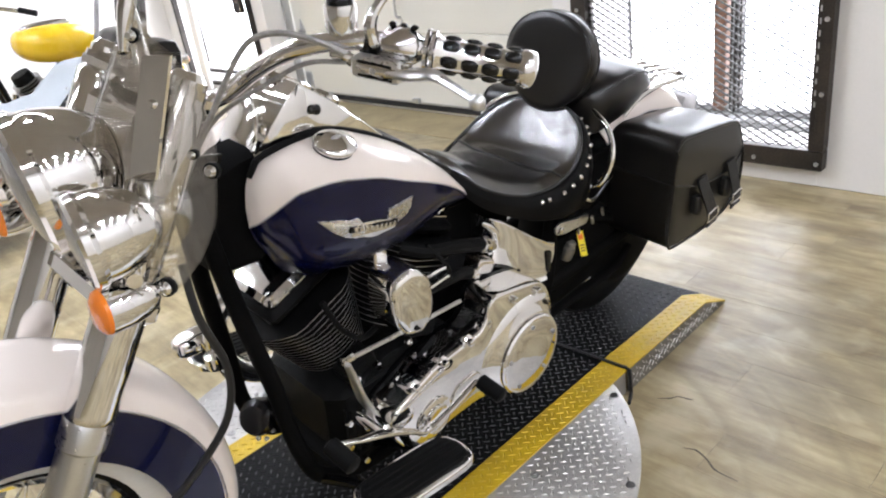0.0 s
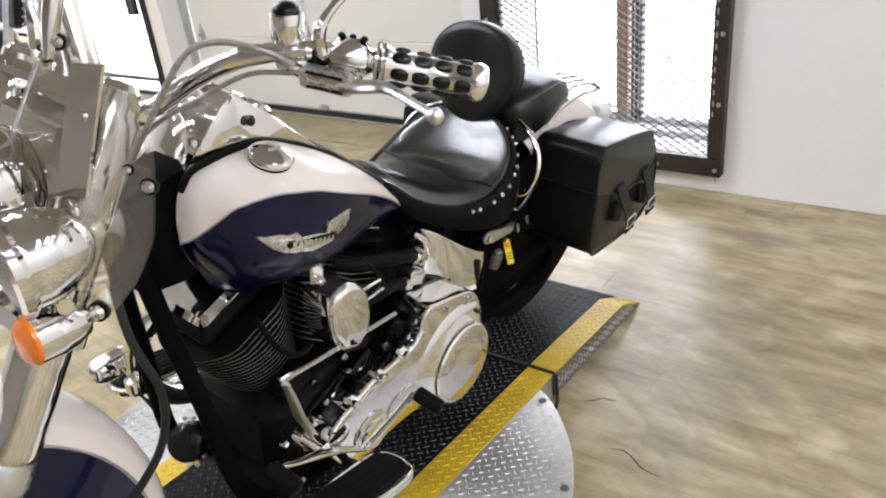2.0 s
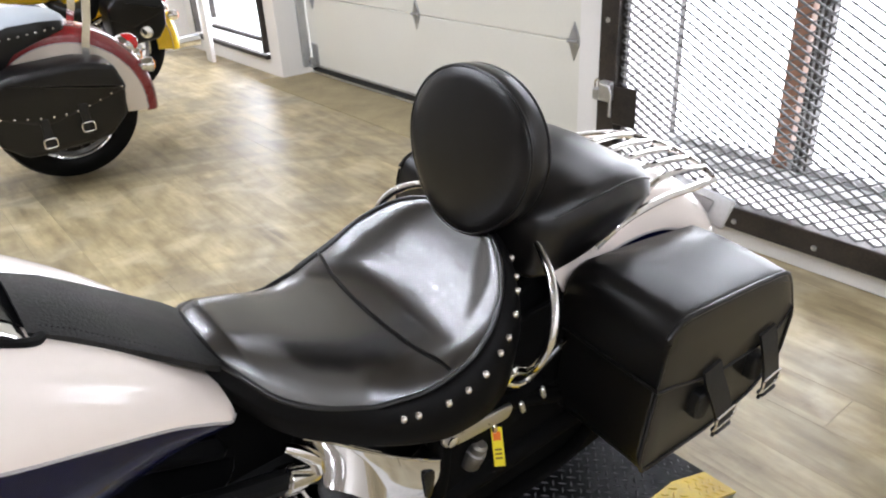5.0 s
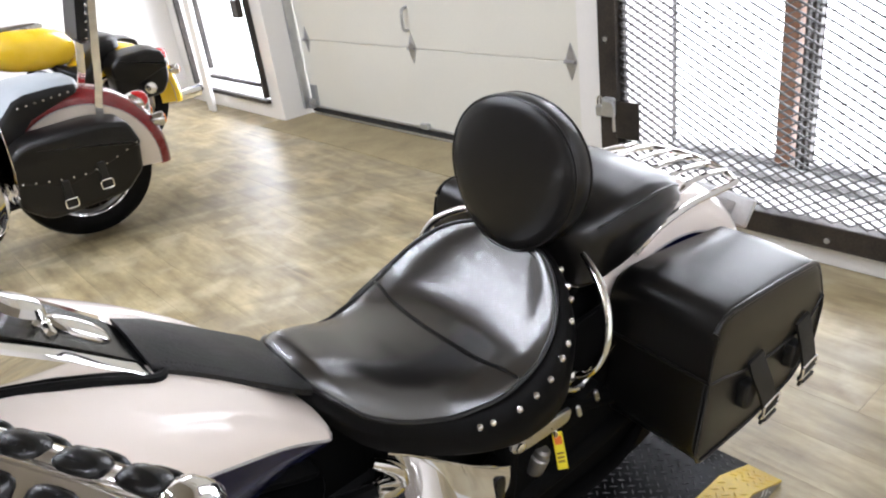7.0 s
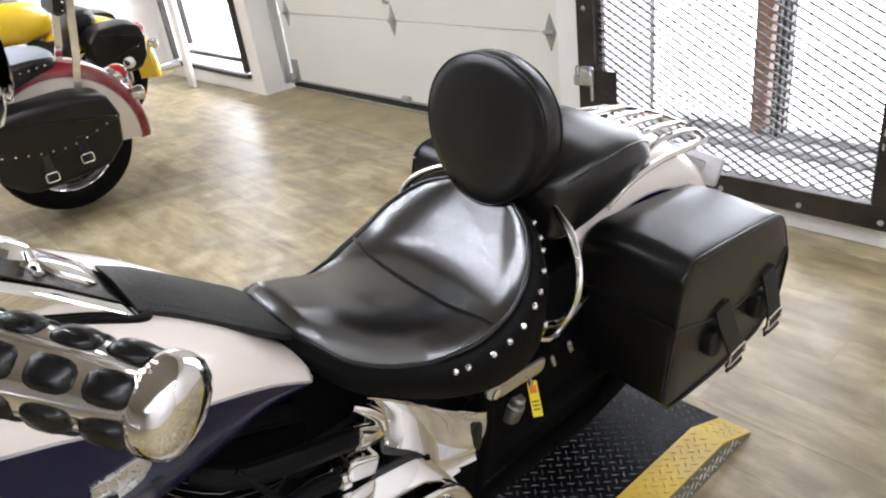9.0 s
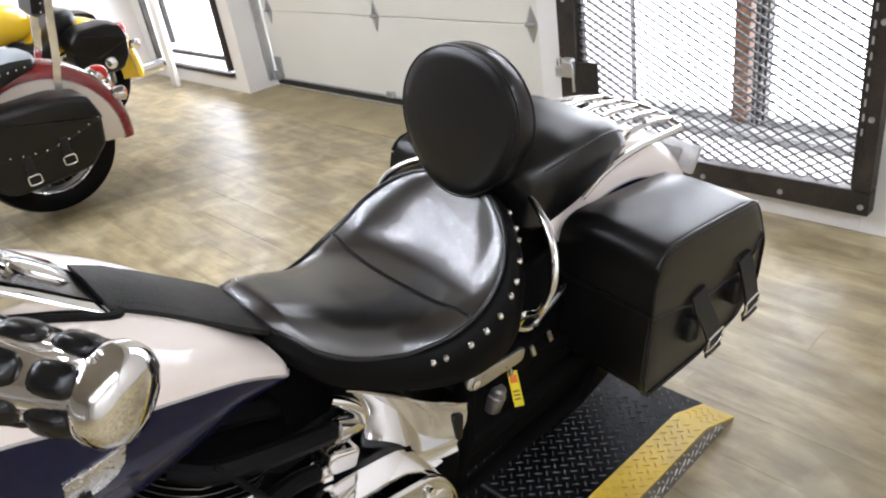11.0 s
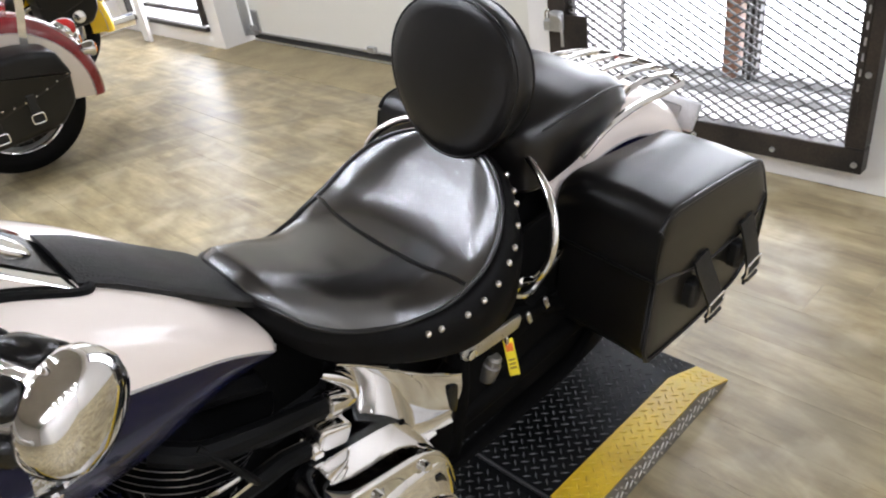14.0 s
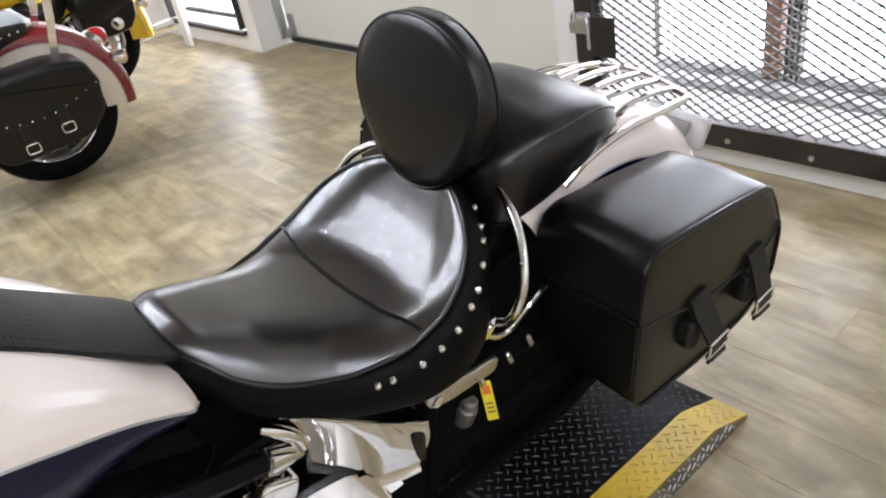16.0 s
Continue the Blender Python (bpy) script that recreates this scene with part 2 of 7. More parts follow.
    def over(colour_a, colour_b, fac, lo, hi, top):
        r = nt.nodes.new("ShaderNodeMapRange")
        r.inputs["From Min"].default_value, r.inputs["From Max"].default_value, r.inputs["To Max"].default_value = lo, hi, top
        nt.links.new(fac, r.inputs["Value"])
        mx = nt.nodes.new("ShaderNodeMix")
        mx.data_type = "RGBA"
        nt.links.new(r.outputs["Result"], mx.inputs["Factor"])
        nt.links.new(colour_a, mx.inputs["A"])
        mx.inputs["B"].default_value = (*colour_b, 1)
        return mx.outputs["Result"]
    col = over(ramp.outputs["Color"], (0.085, 0.055, 0.028), streak, 0.56, 0.74, 0.24)
    col = over(col, (0.40, 0.35, 0.24), saw, 0.55, 0.70, 0.14)
    # blotchy grey wear that runs on from plank to plank, and arcs rubbed round the turntable
    geo_p = nt.nodes.new("ShaderNodeNewGeometry")

    def worn(scale, detail, warp=0.4):
        nd = nt.nodes.new("ShaderNodeTexNoise")
        nd.inputs["Scale"].default_value, nd.inputs["Detail"].default_value, nd.inputs["Distortion"].default_value = scale, detail, warp
        nt.links.new(geo_p.outputs["Position"], nd.inputs["Vector"])
        return nd.outputs["Fac"]
    col = over(col, (0.25, 0.22, 0.165), worn(3.2, 5.0), 0.48, 0.66, 0.42)
    col = over(col, (0.56, 0.49, 0.33), worn(4.6, 4.0), 0.54, 0.68, 0.55)
    col = over(col, (0.15, 0.115, 0.07), worn(11.0, 5.0), 0.60, 0.74, 0.24)
    away = nt.nodes.new("ShaderNodeVectorMath")
    away.operation = "DISTANCE"
    nt.links.new(geo_p.outputs["Position"], away.inputs[0])
    away.inputs[1].default_value = (*TURN_C, 0.0)
    ring = nt.nodes.new("ShaderNodeTexNoise")
    ring.noise_dimensions = "1D"
    ring.inputs["Scale"].default_value, ring.inputs["Detail"].default_value = 9.0, 4.0
    nt.links.new(away.outputs["Value"], ring.inputs["W"])
    rubbed = nt.nodes.new("ShaderNodeMath")
    rubbed.operation = "MULTIPLY"
    nt.links.new(ring.outputs["Fac"], rubbed.inputs[0])
    nt.links.new(worn(1.6, 2.0), rubbed.inputs[1])
    col = over(col, (0.17, 0.145, 0.085), rubbed.outputs[0], 0.28, 0.37, 0.34)
    hv = nt.nodes.new("ShaderNodeHueSaturation")
    mr = nt.nodes.new("ShaderNodeMapRange")
    mr.inputs["To Min"].default_value, mr.inputs["To Max"].default_value = 0.93, 1.07
    nt.links.new(frac.outputs[0], mr.inputs["Value"])
    nt.links.new(mr.outputs["Result"], hv.inputs["Value"])
    nt.links.new(col, hv.inputs["Color"])
    nt.links.new(hv.outputs["Color"], b.inputs["Base Color"])
    rr = nt.nodes.new("ShaderNodeMapRange")
    rr.inputs["To Min"].default_value, rr.inputs["To Max"].default_value = 0.28, 0.46
    nt.links.new(patch, rr.inputs["Value"])
    nt.links.new(rr.outputs["Result"], b.inputs["Roughness"])
    bp = nt.nodes.new("ShaderNodeBump")
    bp.inputs["Strength"].default_value, bp.inputs["Distance"].default_value = 0.25, 0.001
    nt.links.new(streak, bp.inputs["Height"])
    nt.links.new(bp.outputs["Normal"], b.inputs["Normal"])
    return mt


CHROME = material("chrome", (0.82, 0.81, 0.80), 0.055, 1.0, 0.03, 5, 300, rvary=0.008)
SATIN = material("polished_aluminium", (0.66, 0.66, 0.66), 0.30, 1.0, 0.05, 6, 200, rvary=0.06)
STEEL = material("steel", (0.45, 0.45, 0.46), 0.35, 1.0, 0.1, 9, 180)
LEATHER = material("black_leather", (0.005, 0.0044, 0.0042), 0.29, 0.0, 0.3, 4, 320, rvary=0.010, spec=0.43, coat=0.03, ior=1.5)
SEATHIDE = material("polished_seat_leather", (0.008, 0.0066, 0.0058), 0.265, 0.0, 0.4, 4, 320, rvary=0.010, spec=1.0, coat=0.08, ior=1.68)
SKIRTHIDE = material("matt_skirt_leather", (0.004, 0.0037, 0.0036), 0.48, 0.0, 0.25, 9, 380, rvary=0.04, spec=0.09)
BAGHIDE = material("bag_leather", (0.005, 0.0045, 0.0042), 0.30, 0.0, 0.3, 4, 320, rvary=0.010, spec=0.42)
STRAPHIDE = material("strap_leather", (0.005, 0.005, 0.005), 0.5, 0.0, 0.25, 12, 350, bump=0.5)
VINYL = material("grey_vinyl", (0.33, 0.36, 0.38), 0.45, 0.0, 0.08, 5, 300, bump=0.2)
RUBBER = material("black_rubber", (0.004, 0.004, 0.004), 0.55, 0.0, 0.3, 14, 240, bump=0.2, spec=0.13)
GRIPRUBBER = material("polished_grip_rubber", (0.006, 0.006, 0.006), 0.24, 0.0, 0.3, 14, 240, spec=0.45)
# black with its gloss cut, standing in for deep shade among the frame parts
MATTBLACK = material("shade_dulled_steel", (0.0035, 0.0034, 0.0033), 0.75, 0.0, 0.4, 10, 200, spec=0.05)
WHITEWALL = material("whitewall_rubber", (0.72, 0.70, 0.65), 0.6, 0.0, 0.06, 9, 160)
PEARL = material("pearl_white_paint", (0.83, 0.745, 0.680), 0.42, 0.0, 0.012, 3, 500, coat=1.0, rvary=0.03, spec=0.2)
COBALT = material("cobalt_blue_paint", (0.0015, 0.0028, 0.027), 0.24, 0.0, 0.15, 3, 900, coat=0.4, spec=0.22, rvary=0.02)
STRIPE = material("pinstripe_paint", (0.42, 0.40, 0.40), 0.3, 0.3, 0.05)
BLACKPAINT = material("gloss_black_paint", (0.003, 0.003, 0.0032), 0.22, 0.0, 0.2, 6, 300, coat=0.12, spec=0.3)
WRINKLE = material("wrinkle_black", (0.003, 0.003, 0.003), 0.5, 0.0, 0.3, 20, 700, bump=0.4, spec=0.10)
FINEDGE = material("machined_fin_edge", (0.42, 0.42, 0.42), 0.35, 0.9, 0.1, 30, 400)
AMBER = material("amber_plastic", (0.85, 0.22, 0.015), 0.2, 0.0, 0.06, 20, 300, coat=0.6)
REDLENS = material("red_plastic", (0.45, 0.015, 0.015), 0.18, 0.0, 0.08, 20, 300, coat=0.6)
YELLOWTAG = material("yellow_tag", (0.80, 0.66, 0.02), 0.5, 0.0, 0.05, 30, 300)
TAGINK = material("tag_ink", (0.25, 0.16, 0.02), 0.6)
TAGRED = material("tag_orange", (0.70, 0.16, 0.02), 0.5)
CLOTHTAG = material("grey_cloth_tag", (0.35, 0.34, 0.32), 0.7, 0.0, 0.2, 40, 900, bump=0.4)
YELLOWPAINT = material("yellow_bike_paint", (0.80, 0.52, 0.015), 0.25, 0.0, 0.04, 4, 400, coat=1.0)
REDPAINT = material("maroon_paint", (0.18, 0.012, 0.014), 0.25, 0.1, 0.1, 4, 500, coat=1.0)
CREAMPAINT = material("cream_paint", (0.66, 0.58, 0.49), 0.27, 0.0, 0.03, 4, 400, coat=1.0)
PLATEBLACK = material("black_tread_plate", (0.005, 0.0052, 0.0055), 0.5, 0.0, 0.35, 9, 160, rvary=0.12, bump=0.15, spec=0.09)
PLATEYELLOW = material("yellow_tread_plate", (0.62, 0.42, 0.008), 0.46, 0.0, 0.18, 11, 140, second=(0.42, 0.275, 0.010), rvary=0.1, bump=0.15)
PLATEWORN = material("worn_tread_lugs", (0.035, 0.036, 0.038), 0.40, 0.0, 0.5, 30, 160, rvary=0.12, spec=0.45)
PLATESILVER = material("bare_tread_plate", (0.56, 0.55, 0.535), 0.44, 0.85, 0.22, 7, 150, rvary=0.1, bump=0.1)
PLATEDULL = material("dull_tread_plate", (0.20, 0.19, 0.175), 0.42, 0.7, 0.2, 8, 150, rvary=0.1, bump=0.1)
WALLPAINT = material("white_wall_paint", (0.82, 0.80, 0.77), 0.6, 0.0, 0.03, 1.5, 90, bump=0.12)
DOORPAINT = material("garage_door_paint", (0.76, 0.745, 0.67), 0.5, 0.0, 0.025, 2.0, 60, bump=0.1)
# tone for the unseen rear wall, darkened to cut bounce onto the blacks
DIMPAINT = material("bounce_dimming_wall", (0.36, 0.33, 0.29), 0.7, 0.0, 0.06, 1.5, 90, bump=0.1)
CEILPAINT = material("ceiling_paint", (0.33, 0.30, 0.265), 0.8, 0.0, 0.08, 1.2, 40)
IRON = material("black_iron", (0.010, 0.0095, 0.009), 0.5, 0.2, 0.45, 7, 130, second=(0.055, 0.042, 0.032), bump=0.25)
# black mesh iron, its colour raised to carry the window's glare
GLAREIRON = material("glare_greyed_iron", (0.085, 0.082, 0.078), 0.55, 0.3, 0.3, 9, 200)
CONCRETE = material("concrete", (0.42, 0.35, 0.205), 0.75, 0.0, 0.2, 4, 120, second=(0.23, 0.185, 0.105), bump=0.4)
LEDGE = material("grey_ledge", (0.42, 0.42, 0.42), 0.7, 0.0, 0.25, 5, 100, bump=0.3)
BROWNWOOD = material("brown_post_wood", (0.22, 0.11, 0.065), 0.6, 0.0, 0.2, 5, 90, stretch=(1, 1, 0.1), bump=0.3)
GALV = material("galvanised_steel", (0.55, 0.56, 0.57), 0.38, 0.9, 0.15, 14, 120)
GASKET = material("door_seal", (0.02, 0.02, 0.02), 0.7)
CABLE = material("black_cable", (0.012, 0.012, 0.012), 0.45)
BRAID = material("braided_steel_cable", (0.34, 0.33, 0.32), 0.38, 0.7, 0.35, 60, 900, bump=0.4)
SCUFF = material("floor_scuff", (0.06, 0.05, 0.035), 0.6)
PLANK = wood_floor()


def thin_acrylic():
    """A clear sheet: light passes straight through, with gloss rising towards grazing angles."""
    mt = bpy.data.materials.new("thin_acrylic")
    mt.use_nodes = True
    nt = mt.node_tree
    nt.nodes.remove(nt.nodes["Principled BSDF"])
    out = nt.nodes["Material Output"]
    clear = nt.nodes.new("ShaderNodeBsdfTransparent")
    clear.inputs["Color"].default_value = (0.93, 0.92, 0.90, 1)
    gloss = nt.nodes.new("ShaderNodeBsdfGlossy")
    gloss.inputs["Roughness"].default_value = 0.015
    gloss.inputs["Color"].default_value = (0.95, 0.94, 0.92, 1)
    lw = nt.nodes.new("ShaderNodeLayerWeight")
    lw.inputs["Blend"].default_value = 0.5
    cube = nt.nodes.new("ShaderNodeMath")
    cube.operation = "POWER"
    cube.inputs[1].default_value = 1.2
    nt.links.new(lw.outputs["Facing"], cube.inputs[0])
    fr = nt.nodes.new("ShaderNodeMath")
    fr.operation = "MULTIPLY_ADD"
    fr.inputs[1].default_value, fr.inputs[2].default_value = 0.80, 0.20
    nt.links.new(cube.outputs[0], fr.inputs[0])
    mx = nt.nodes.new("ShaderNodeMixShader")
    nt.links.new(fr.outputs[0], mx.inputs[0])
    nt.links.new(clear.outputs[0], mx.inputs[1])
    nt.links.new(gloss.outputs[0], mx.inputs[2])
    nt.links.new(mx.outputs[0], out.inputs["Surface"])
    return mt


SHEET = thin_acrylic()
LENS = material("lamp_glass", (0.95, 0.95, 0.95), 0.03, 0.0, 0.0, rvary=0.01, transmission=0.85, ior=1.45)
WINDOWGLASS = material("window_glass", (0.97, 0.97, 0.97), 0.01, 0.0, 0.0, rvary=0.0, transmission=1.0, ior=1.1)


# ---------------------------------------------------------------- room
WX = 3.03                      # inner face of the window wall
Y0, Y1, X0, HIGH = -3.6, 5.70, -5.2, 3.1
PLATE = 0.072                  # top of the turntable


def slab(name, lo, hi, mat_, label, category, bevel=0.003):
    c = [(a + b) / 2 for a, b in zip(lo, hi)]
    return solid(name, block(c, [b - a for a, b in zip(lo, hi)], bevel), mat_, label, category, kind="structure")


# window wall: piers and lintels round gate, garage door and side window
GATE = (0.11, 1.19)
DOOR = (1.385, 4.10)
WIN = (4.25, 5.48)
WN = WX + 0.07                 # the wall beyond the garage door stands back a little
for k, (a, b) in enumerate(((Y0, GATE[0]), (GATE[1], DOOR[0]), (DOOR[1], WIN[0]), (WIN[1], Y1 + 0.2))):
    slab("wall_east_%d" % (k + 1), (WX if k < 2 else WN, a, 0), (WX + 0.36, b, HIGH), WALLPAINT, "white painted masonry wall beside the openings", "wall")
for k, (a, b, z) in enumerate(((*GATE, 2.35), (*DOOR, 2.4), (*WIN, 2.3))):
    slab("wall_east_lintel_%d" % (k + 1), ((WN if k == 2 else WX) + 0.001, a, z), (WX + 0.359, b, HIGH), WALLPAINT, "white painted wall above the opening", "wall")
for k, (a, b, z) in enumerate(((*GATE, 0.10), (*WIN, 0.11))):
    slab("wall_east_sill_%d" % (k + 1), ((WN if k else WX) + 0.001, a, 0), (WX + 0.359, b, z), WALLPAINT, "white painted wall strip below the opening", "wall")
slab("wall_north", (X0, Y1, 0), (WN - 0.001, Y1 + 0.2, HIGH), WALLPAINT, "plain white painted side wall", "wall")
slab("wall_south", (X0, Y0 - 0.2, 0), (WX + 0.36, Y0, HIGH), WALLPAINT, "plain white painted side wall", "wall")
slab("wall_west", (X0 - 0.2, Y0 - 0.2, 0), (X0, Y1 + 0.2, HIGH), DIMPAINT, "unseen rear wall, toned grey-brown to cut bounce light", "wall")
slab("ceiling", (X0 - 0.2, Y0 - 0.2, HIGH), (WX + 0.36, Y1 + 0.2, HIGH + 0.15), CEILPAINT, "brown-grey painted ceiling of the showroom", "ceiling")
slab("floor_base", (X0 - 0.2, Y0 - 0.2, -0.2), (WX + 0.36, Y1 + 0.2, -0.008), CONCRETE, "concrete slab under the plank floor", "floor")

# bright outdoors behind the openings
GLOW = glowing("bright_overcast", (0.96, 0.985, 1.0), SKY_GLOW)
m = Mesh().add([(6.2, -6, -3), (6.2, 20, -3), (6.2, 20, 6), (6.2, -6, 6)], [(0, 1, 2, 3)])
solid("backdrop", m, GLOW, "bright white overcast daylight outside", "sky", kind="structure")

# concrete strip before the garage door
strip = [(2.94, 4.17), (2.94, 1.30), (WX, 1.30), (WX, DOOR[0]), (3.36, DOOR[0]), (3.36, DOOR[1]), (WN, DOOR[1]), (WN, 4.17)]
solid("door_threshold", prism(strip, -0.006, 0.0045, 0.002, lambda u, v, a: (u, v, a)), CONCRETE, "worn brown concrete threshold before the garage door", "threshold", kind="structure")

# ceiling spots in rows
lamp = lathe([(0.03, 0.0), (0.048, 0.01), (0.055, 0.10), (0.050, 0.110)], (0, 0, 0), (0, 0, -1), 16)
disc = Mesh().add([(0.048 * math.cos(radians(45 * k)), 0.048 * math.sin(radians(45 * k)), -0.112) for k in range(8)], [tuple(range(7, -1, -1))])
BULB = glowing("spot_bulb", (0.965, 1.0, 1.03), LAMP_GLOW)
first = thing("ceiling_spot", "small round ceiling spot lamp, lit neutral white", "ceiling lamp", "ceiling spots", m=pose(-2.3, -3.20, HIGH))
part("housing", lamp, SATIN, first)
part("bulb", disc, BULB, first, "glowing lamp face")
for i in range(6):
    for j in range(6):
        copy_thing(first, pose(-1.25 + 0.50 * i, 1.30 + 0.50 * j, HIGH))
for i in range(9):
    for j in range(3):
        if i or j:
            copy_thing(first, pose(-2.3 + 0.60 * i, -3.20 + 0.60 * j, HIGH))

# ---------------------------------------------------------------- steel gate with expanded mesh
gate = thing("security_gate", "black iron gate with expanded metal mesh, latch and bolts", "gate", m=pose(0, 0, 0))
GY0, GY1, GZ0, GZ1, GX = 0.074, 1.235, 0.088, 2.40, WX - 0.035
part("bottom_rail", block((GX, (GY0 + GY1) / 2, GZ0 + 0.04), (0.05, GY1 - GY0, 0.08), 0.003), IRON, gate)
part("top_rail", block((GX, (GY0 + GY1) / 2, GZ1 - 0.04), (0.05, GY1 - GY0, 0.08), 0.003), IRON, gate)
for y, w_ in ((GY0 + 0.0285, 0.057), (GY1 - 0.04, 0.08)):
    part("jamb", block((GX - 0.001, y, (GZ0 + GZ1) / 2), (0.052, w_, GZ1 - GZ0 - 0.164), 0.003), IRON, gate, "rust-flecked black iron upright")
for y, w_ in ((GY0 + 0.063, 0.012), (GY1 - 0.088, 0.014)):
    part("stile", block((GX + 0.012, y, (GZ0 + GZ1) / 2), (0.022, w_, GZ1 - GZ0 - 0.17), 0.003), IRON, gate)
head = lathe([(0.0, -0.008), (0.007, -0.007), (0.0095, -0.003), (0.0095, 0.0)], (0, 0, 0), (1, 0, 0), 10).data("bolt", GALV)
for y, z in ((GY0 + 0.022, GZ0 + 0.03), (GY0 + 0.022, 0.40), (GY0 + 0.022, 0.68), (GY0 + 0.022, 0.98), (0.345, GZ0 + 0.03), (0.62, GZ0 + 0.03), (0.90, GZ0 + 0.03),
             (1.15, GZ0 + 0.03), (GY1 - 0.035, 0.72), (GY1 - 0.035, 1.05)):
    b_ = part("bolt", head, GALV, gate)
    b_.location = (GX - 0.0265, y, z)
part("perforated_strip", block((GX - 0.028, GY0 + 0.044, 1.25), (0.004, 0.014, 2.0), 0.001), IRON, gate)
hole = block((0, 0, 0), (0.004, 0.006, 0.022), 0.001).data("slot_insert", GALV)
for k in range(28):
    h_ = part("slot_insert", hole, GALV, gate)
    h_.location = (GX - 0.0295, GY0 + 0.044, 0.36 + 0.045 * k)

# strands of the mesh: zigzag ribbons joined at the knots
strand = Mesh()
ma, mb = GY0 + 0.058, GY1 - 0.080
nc = 19
cw, ch = (mb - ma) / nc, 0.0150
for r in range(int((GZ1 - GZ0 - 0.16) / ch)):
    zr = GZ0 + 0.082 + ch * (r + 0.5)
    pts = []
    for c in range(2 * nc + 1):
        s = 1 if (c + r) % 2 else -1
        pts.append((ma + cw * c / 2, zr + s * ch * 0.47))
    vs, fs = [], []
    for k, (y, z) in enumerate(pts):
        for dx, dz in ((-0.005, -0.0023), (-0.002, 0.0023), (0.005, 0.0023), (0.002, -0.0023)):
            vs.append((GX + dx, y, z + dz))
        if k:
            o = 4 * k
            fs += [(o - 4 + q, o - 4 + (q + 1) % 4, o + (q + 1) % 4, o + q) for q in range(4)]
    strand.add(vs, fs)
part("expanded_mesh", strand, GLAREIRON, gate, "black diamond expanded metal mesh, greyed for window glare", sharp=20)
part("latch_plate", block((GX - 0.030, GY1 - 0.130, 0.42), (0.006, 0.105, 0.145), 0.004), IRON, gate, "black latch guard plate")
part("latch_box", block((GX - 0.045, GY1 - 0.055, 0.47), (0.03, 0.05, 0.075), 0.006), GALV, gate)
part("latch_handle", tube([(GX - 0.07, GY1 - 0.055, 0.50), (GX - 0.085, GY1 - 0.09, 0.50), (GX - 0.085, GY1 - 0.105, 0.48), (GX - 0.08, GY1 - 0.105, 0.39)], 0.006), GALV, gate)
padlock = part("padlock", block((GX - 0.05, GY1 - 0.02, 0.455), (0.025, 0.035, 0.045), 0.006), GALV, gate)
part("shackle", tube([(GX - 0.05, GY1 - 0.032, 0.475), (GX - 0.05, GY1 - 0.032, 0.50), (GX - 0.05, GY1 - 0.02, 0.512), (GX - 0.05, GY1 - 0.008, 0.50), (GX - 0.05, GY1 - 0.008, 0.475)], 0.004), CHROME, padlock)

# window bay behind the gate
slab("bay_ledge", (WX + 0.361, GATE[0] - 0.3, -0.02), (3.62, GATE[1] + 0.3, 0.13), LEDGE, "grey concrete ledge behind the gate", "ledge")
bay = thing("bay_window", "tall window with brown and black uprights behind the gate", "window", kind="structure", m=pose(0, 0, 0))
for y, w, mt_ in ((0.750, 0.062, BROWNWOOD), (0.672, 0.014, IRON), (0.694, 0.010, IRON), (0.650, 0.010, IRON), (1.262, 0.016, IRON), (1.292, 0.016, IRON), (0.06, 0.03, IRON)):
    part("upright", block((3.50, y, 1.26), (0.05, w, 2.25), 0.004), mt_, bay)
part("bottom_rail", block((3.505, 0.72, 0.147), (0.05, 1.7, 0.03), 0.004), LEDGE, bay)
pane_ = part("pane", block((3.532, 0.72, 1.27), (0.006, 1.7, 2.2), 0.001), WINDOWGLASS, bay, "clear glass")
pane_.visible_shadow = False

# side window with black iron frame
win = thing("window_1", "low window in a black iron frame, bright daylight behind", "window", kind="structure", m=pose(0, 0, 0))
for a, b, z0, z1 in ((WIN[0], WIN[1], 0.100, 0.150), (WIN[0], WIN[1], 2.24, 2.3)):
    part("rail", block((WN - 0.012, (a + b) / 2, (z0 + z1) / 2), (0.04, b - a, (z1 - z0) * 0.6), 0.003), IRON, win)
for y in (WIN[0] + 0.017, WIN[1] - 0.017):
    part("stile", block((WN - 0.013, y, 1.20), (0.042, 0.034, 2.09), 0.003), IRON, win)
part("inner_rail", block((WN + 0.10, (WIN[0] + WIN[1]) / 2, 0.195), (0.04, WIN[1] - WIN[0] - 0.15, 0.028), 0.003), IRON, win)
for y in (WIN[0] + 0.11, 4.95, WIN[1] - 0.11):
    part("inner_stile", block((WN + 0.10, y, 1.24), (0.04, 0.026, 1.96), 0.003), IRON if y != 4.95 else WALLPAINT, win)
part("lock_box", block((WN - 0.05, WIN[0] + 0.10, 0.77), (0.04, 0.10, 0.12), 0.005), IRON, win, "black lock box")
pane_ = part("pane", block((WN + 0.115, (WIN[0] + WIN[1]) / 2, 1.24), (0.006, WIN[1] - WIN[0] - 0.16, 1.96), 0.001), WINDOWGLASS, win, "clear glass")
pane_.visible_shadow = False
solid("leaning_post", block((WN - 0.12, 4.98, 0.9), (0.03, 0.10, 1.8), 0.006, Euler((radians(3), 0, 0)).to_matrix()), WALLPAINT, "white painted post before the side window", "post")

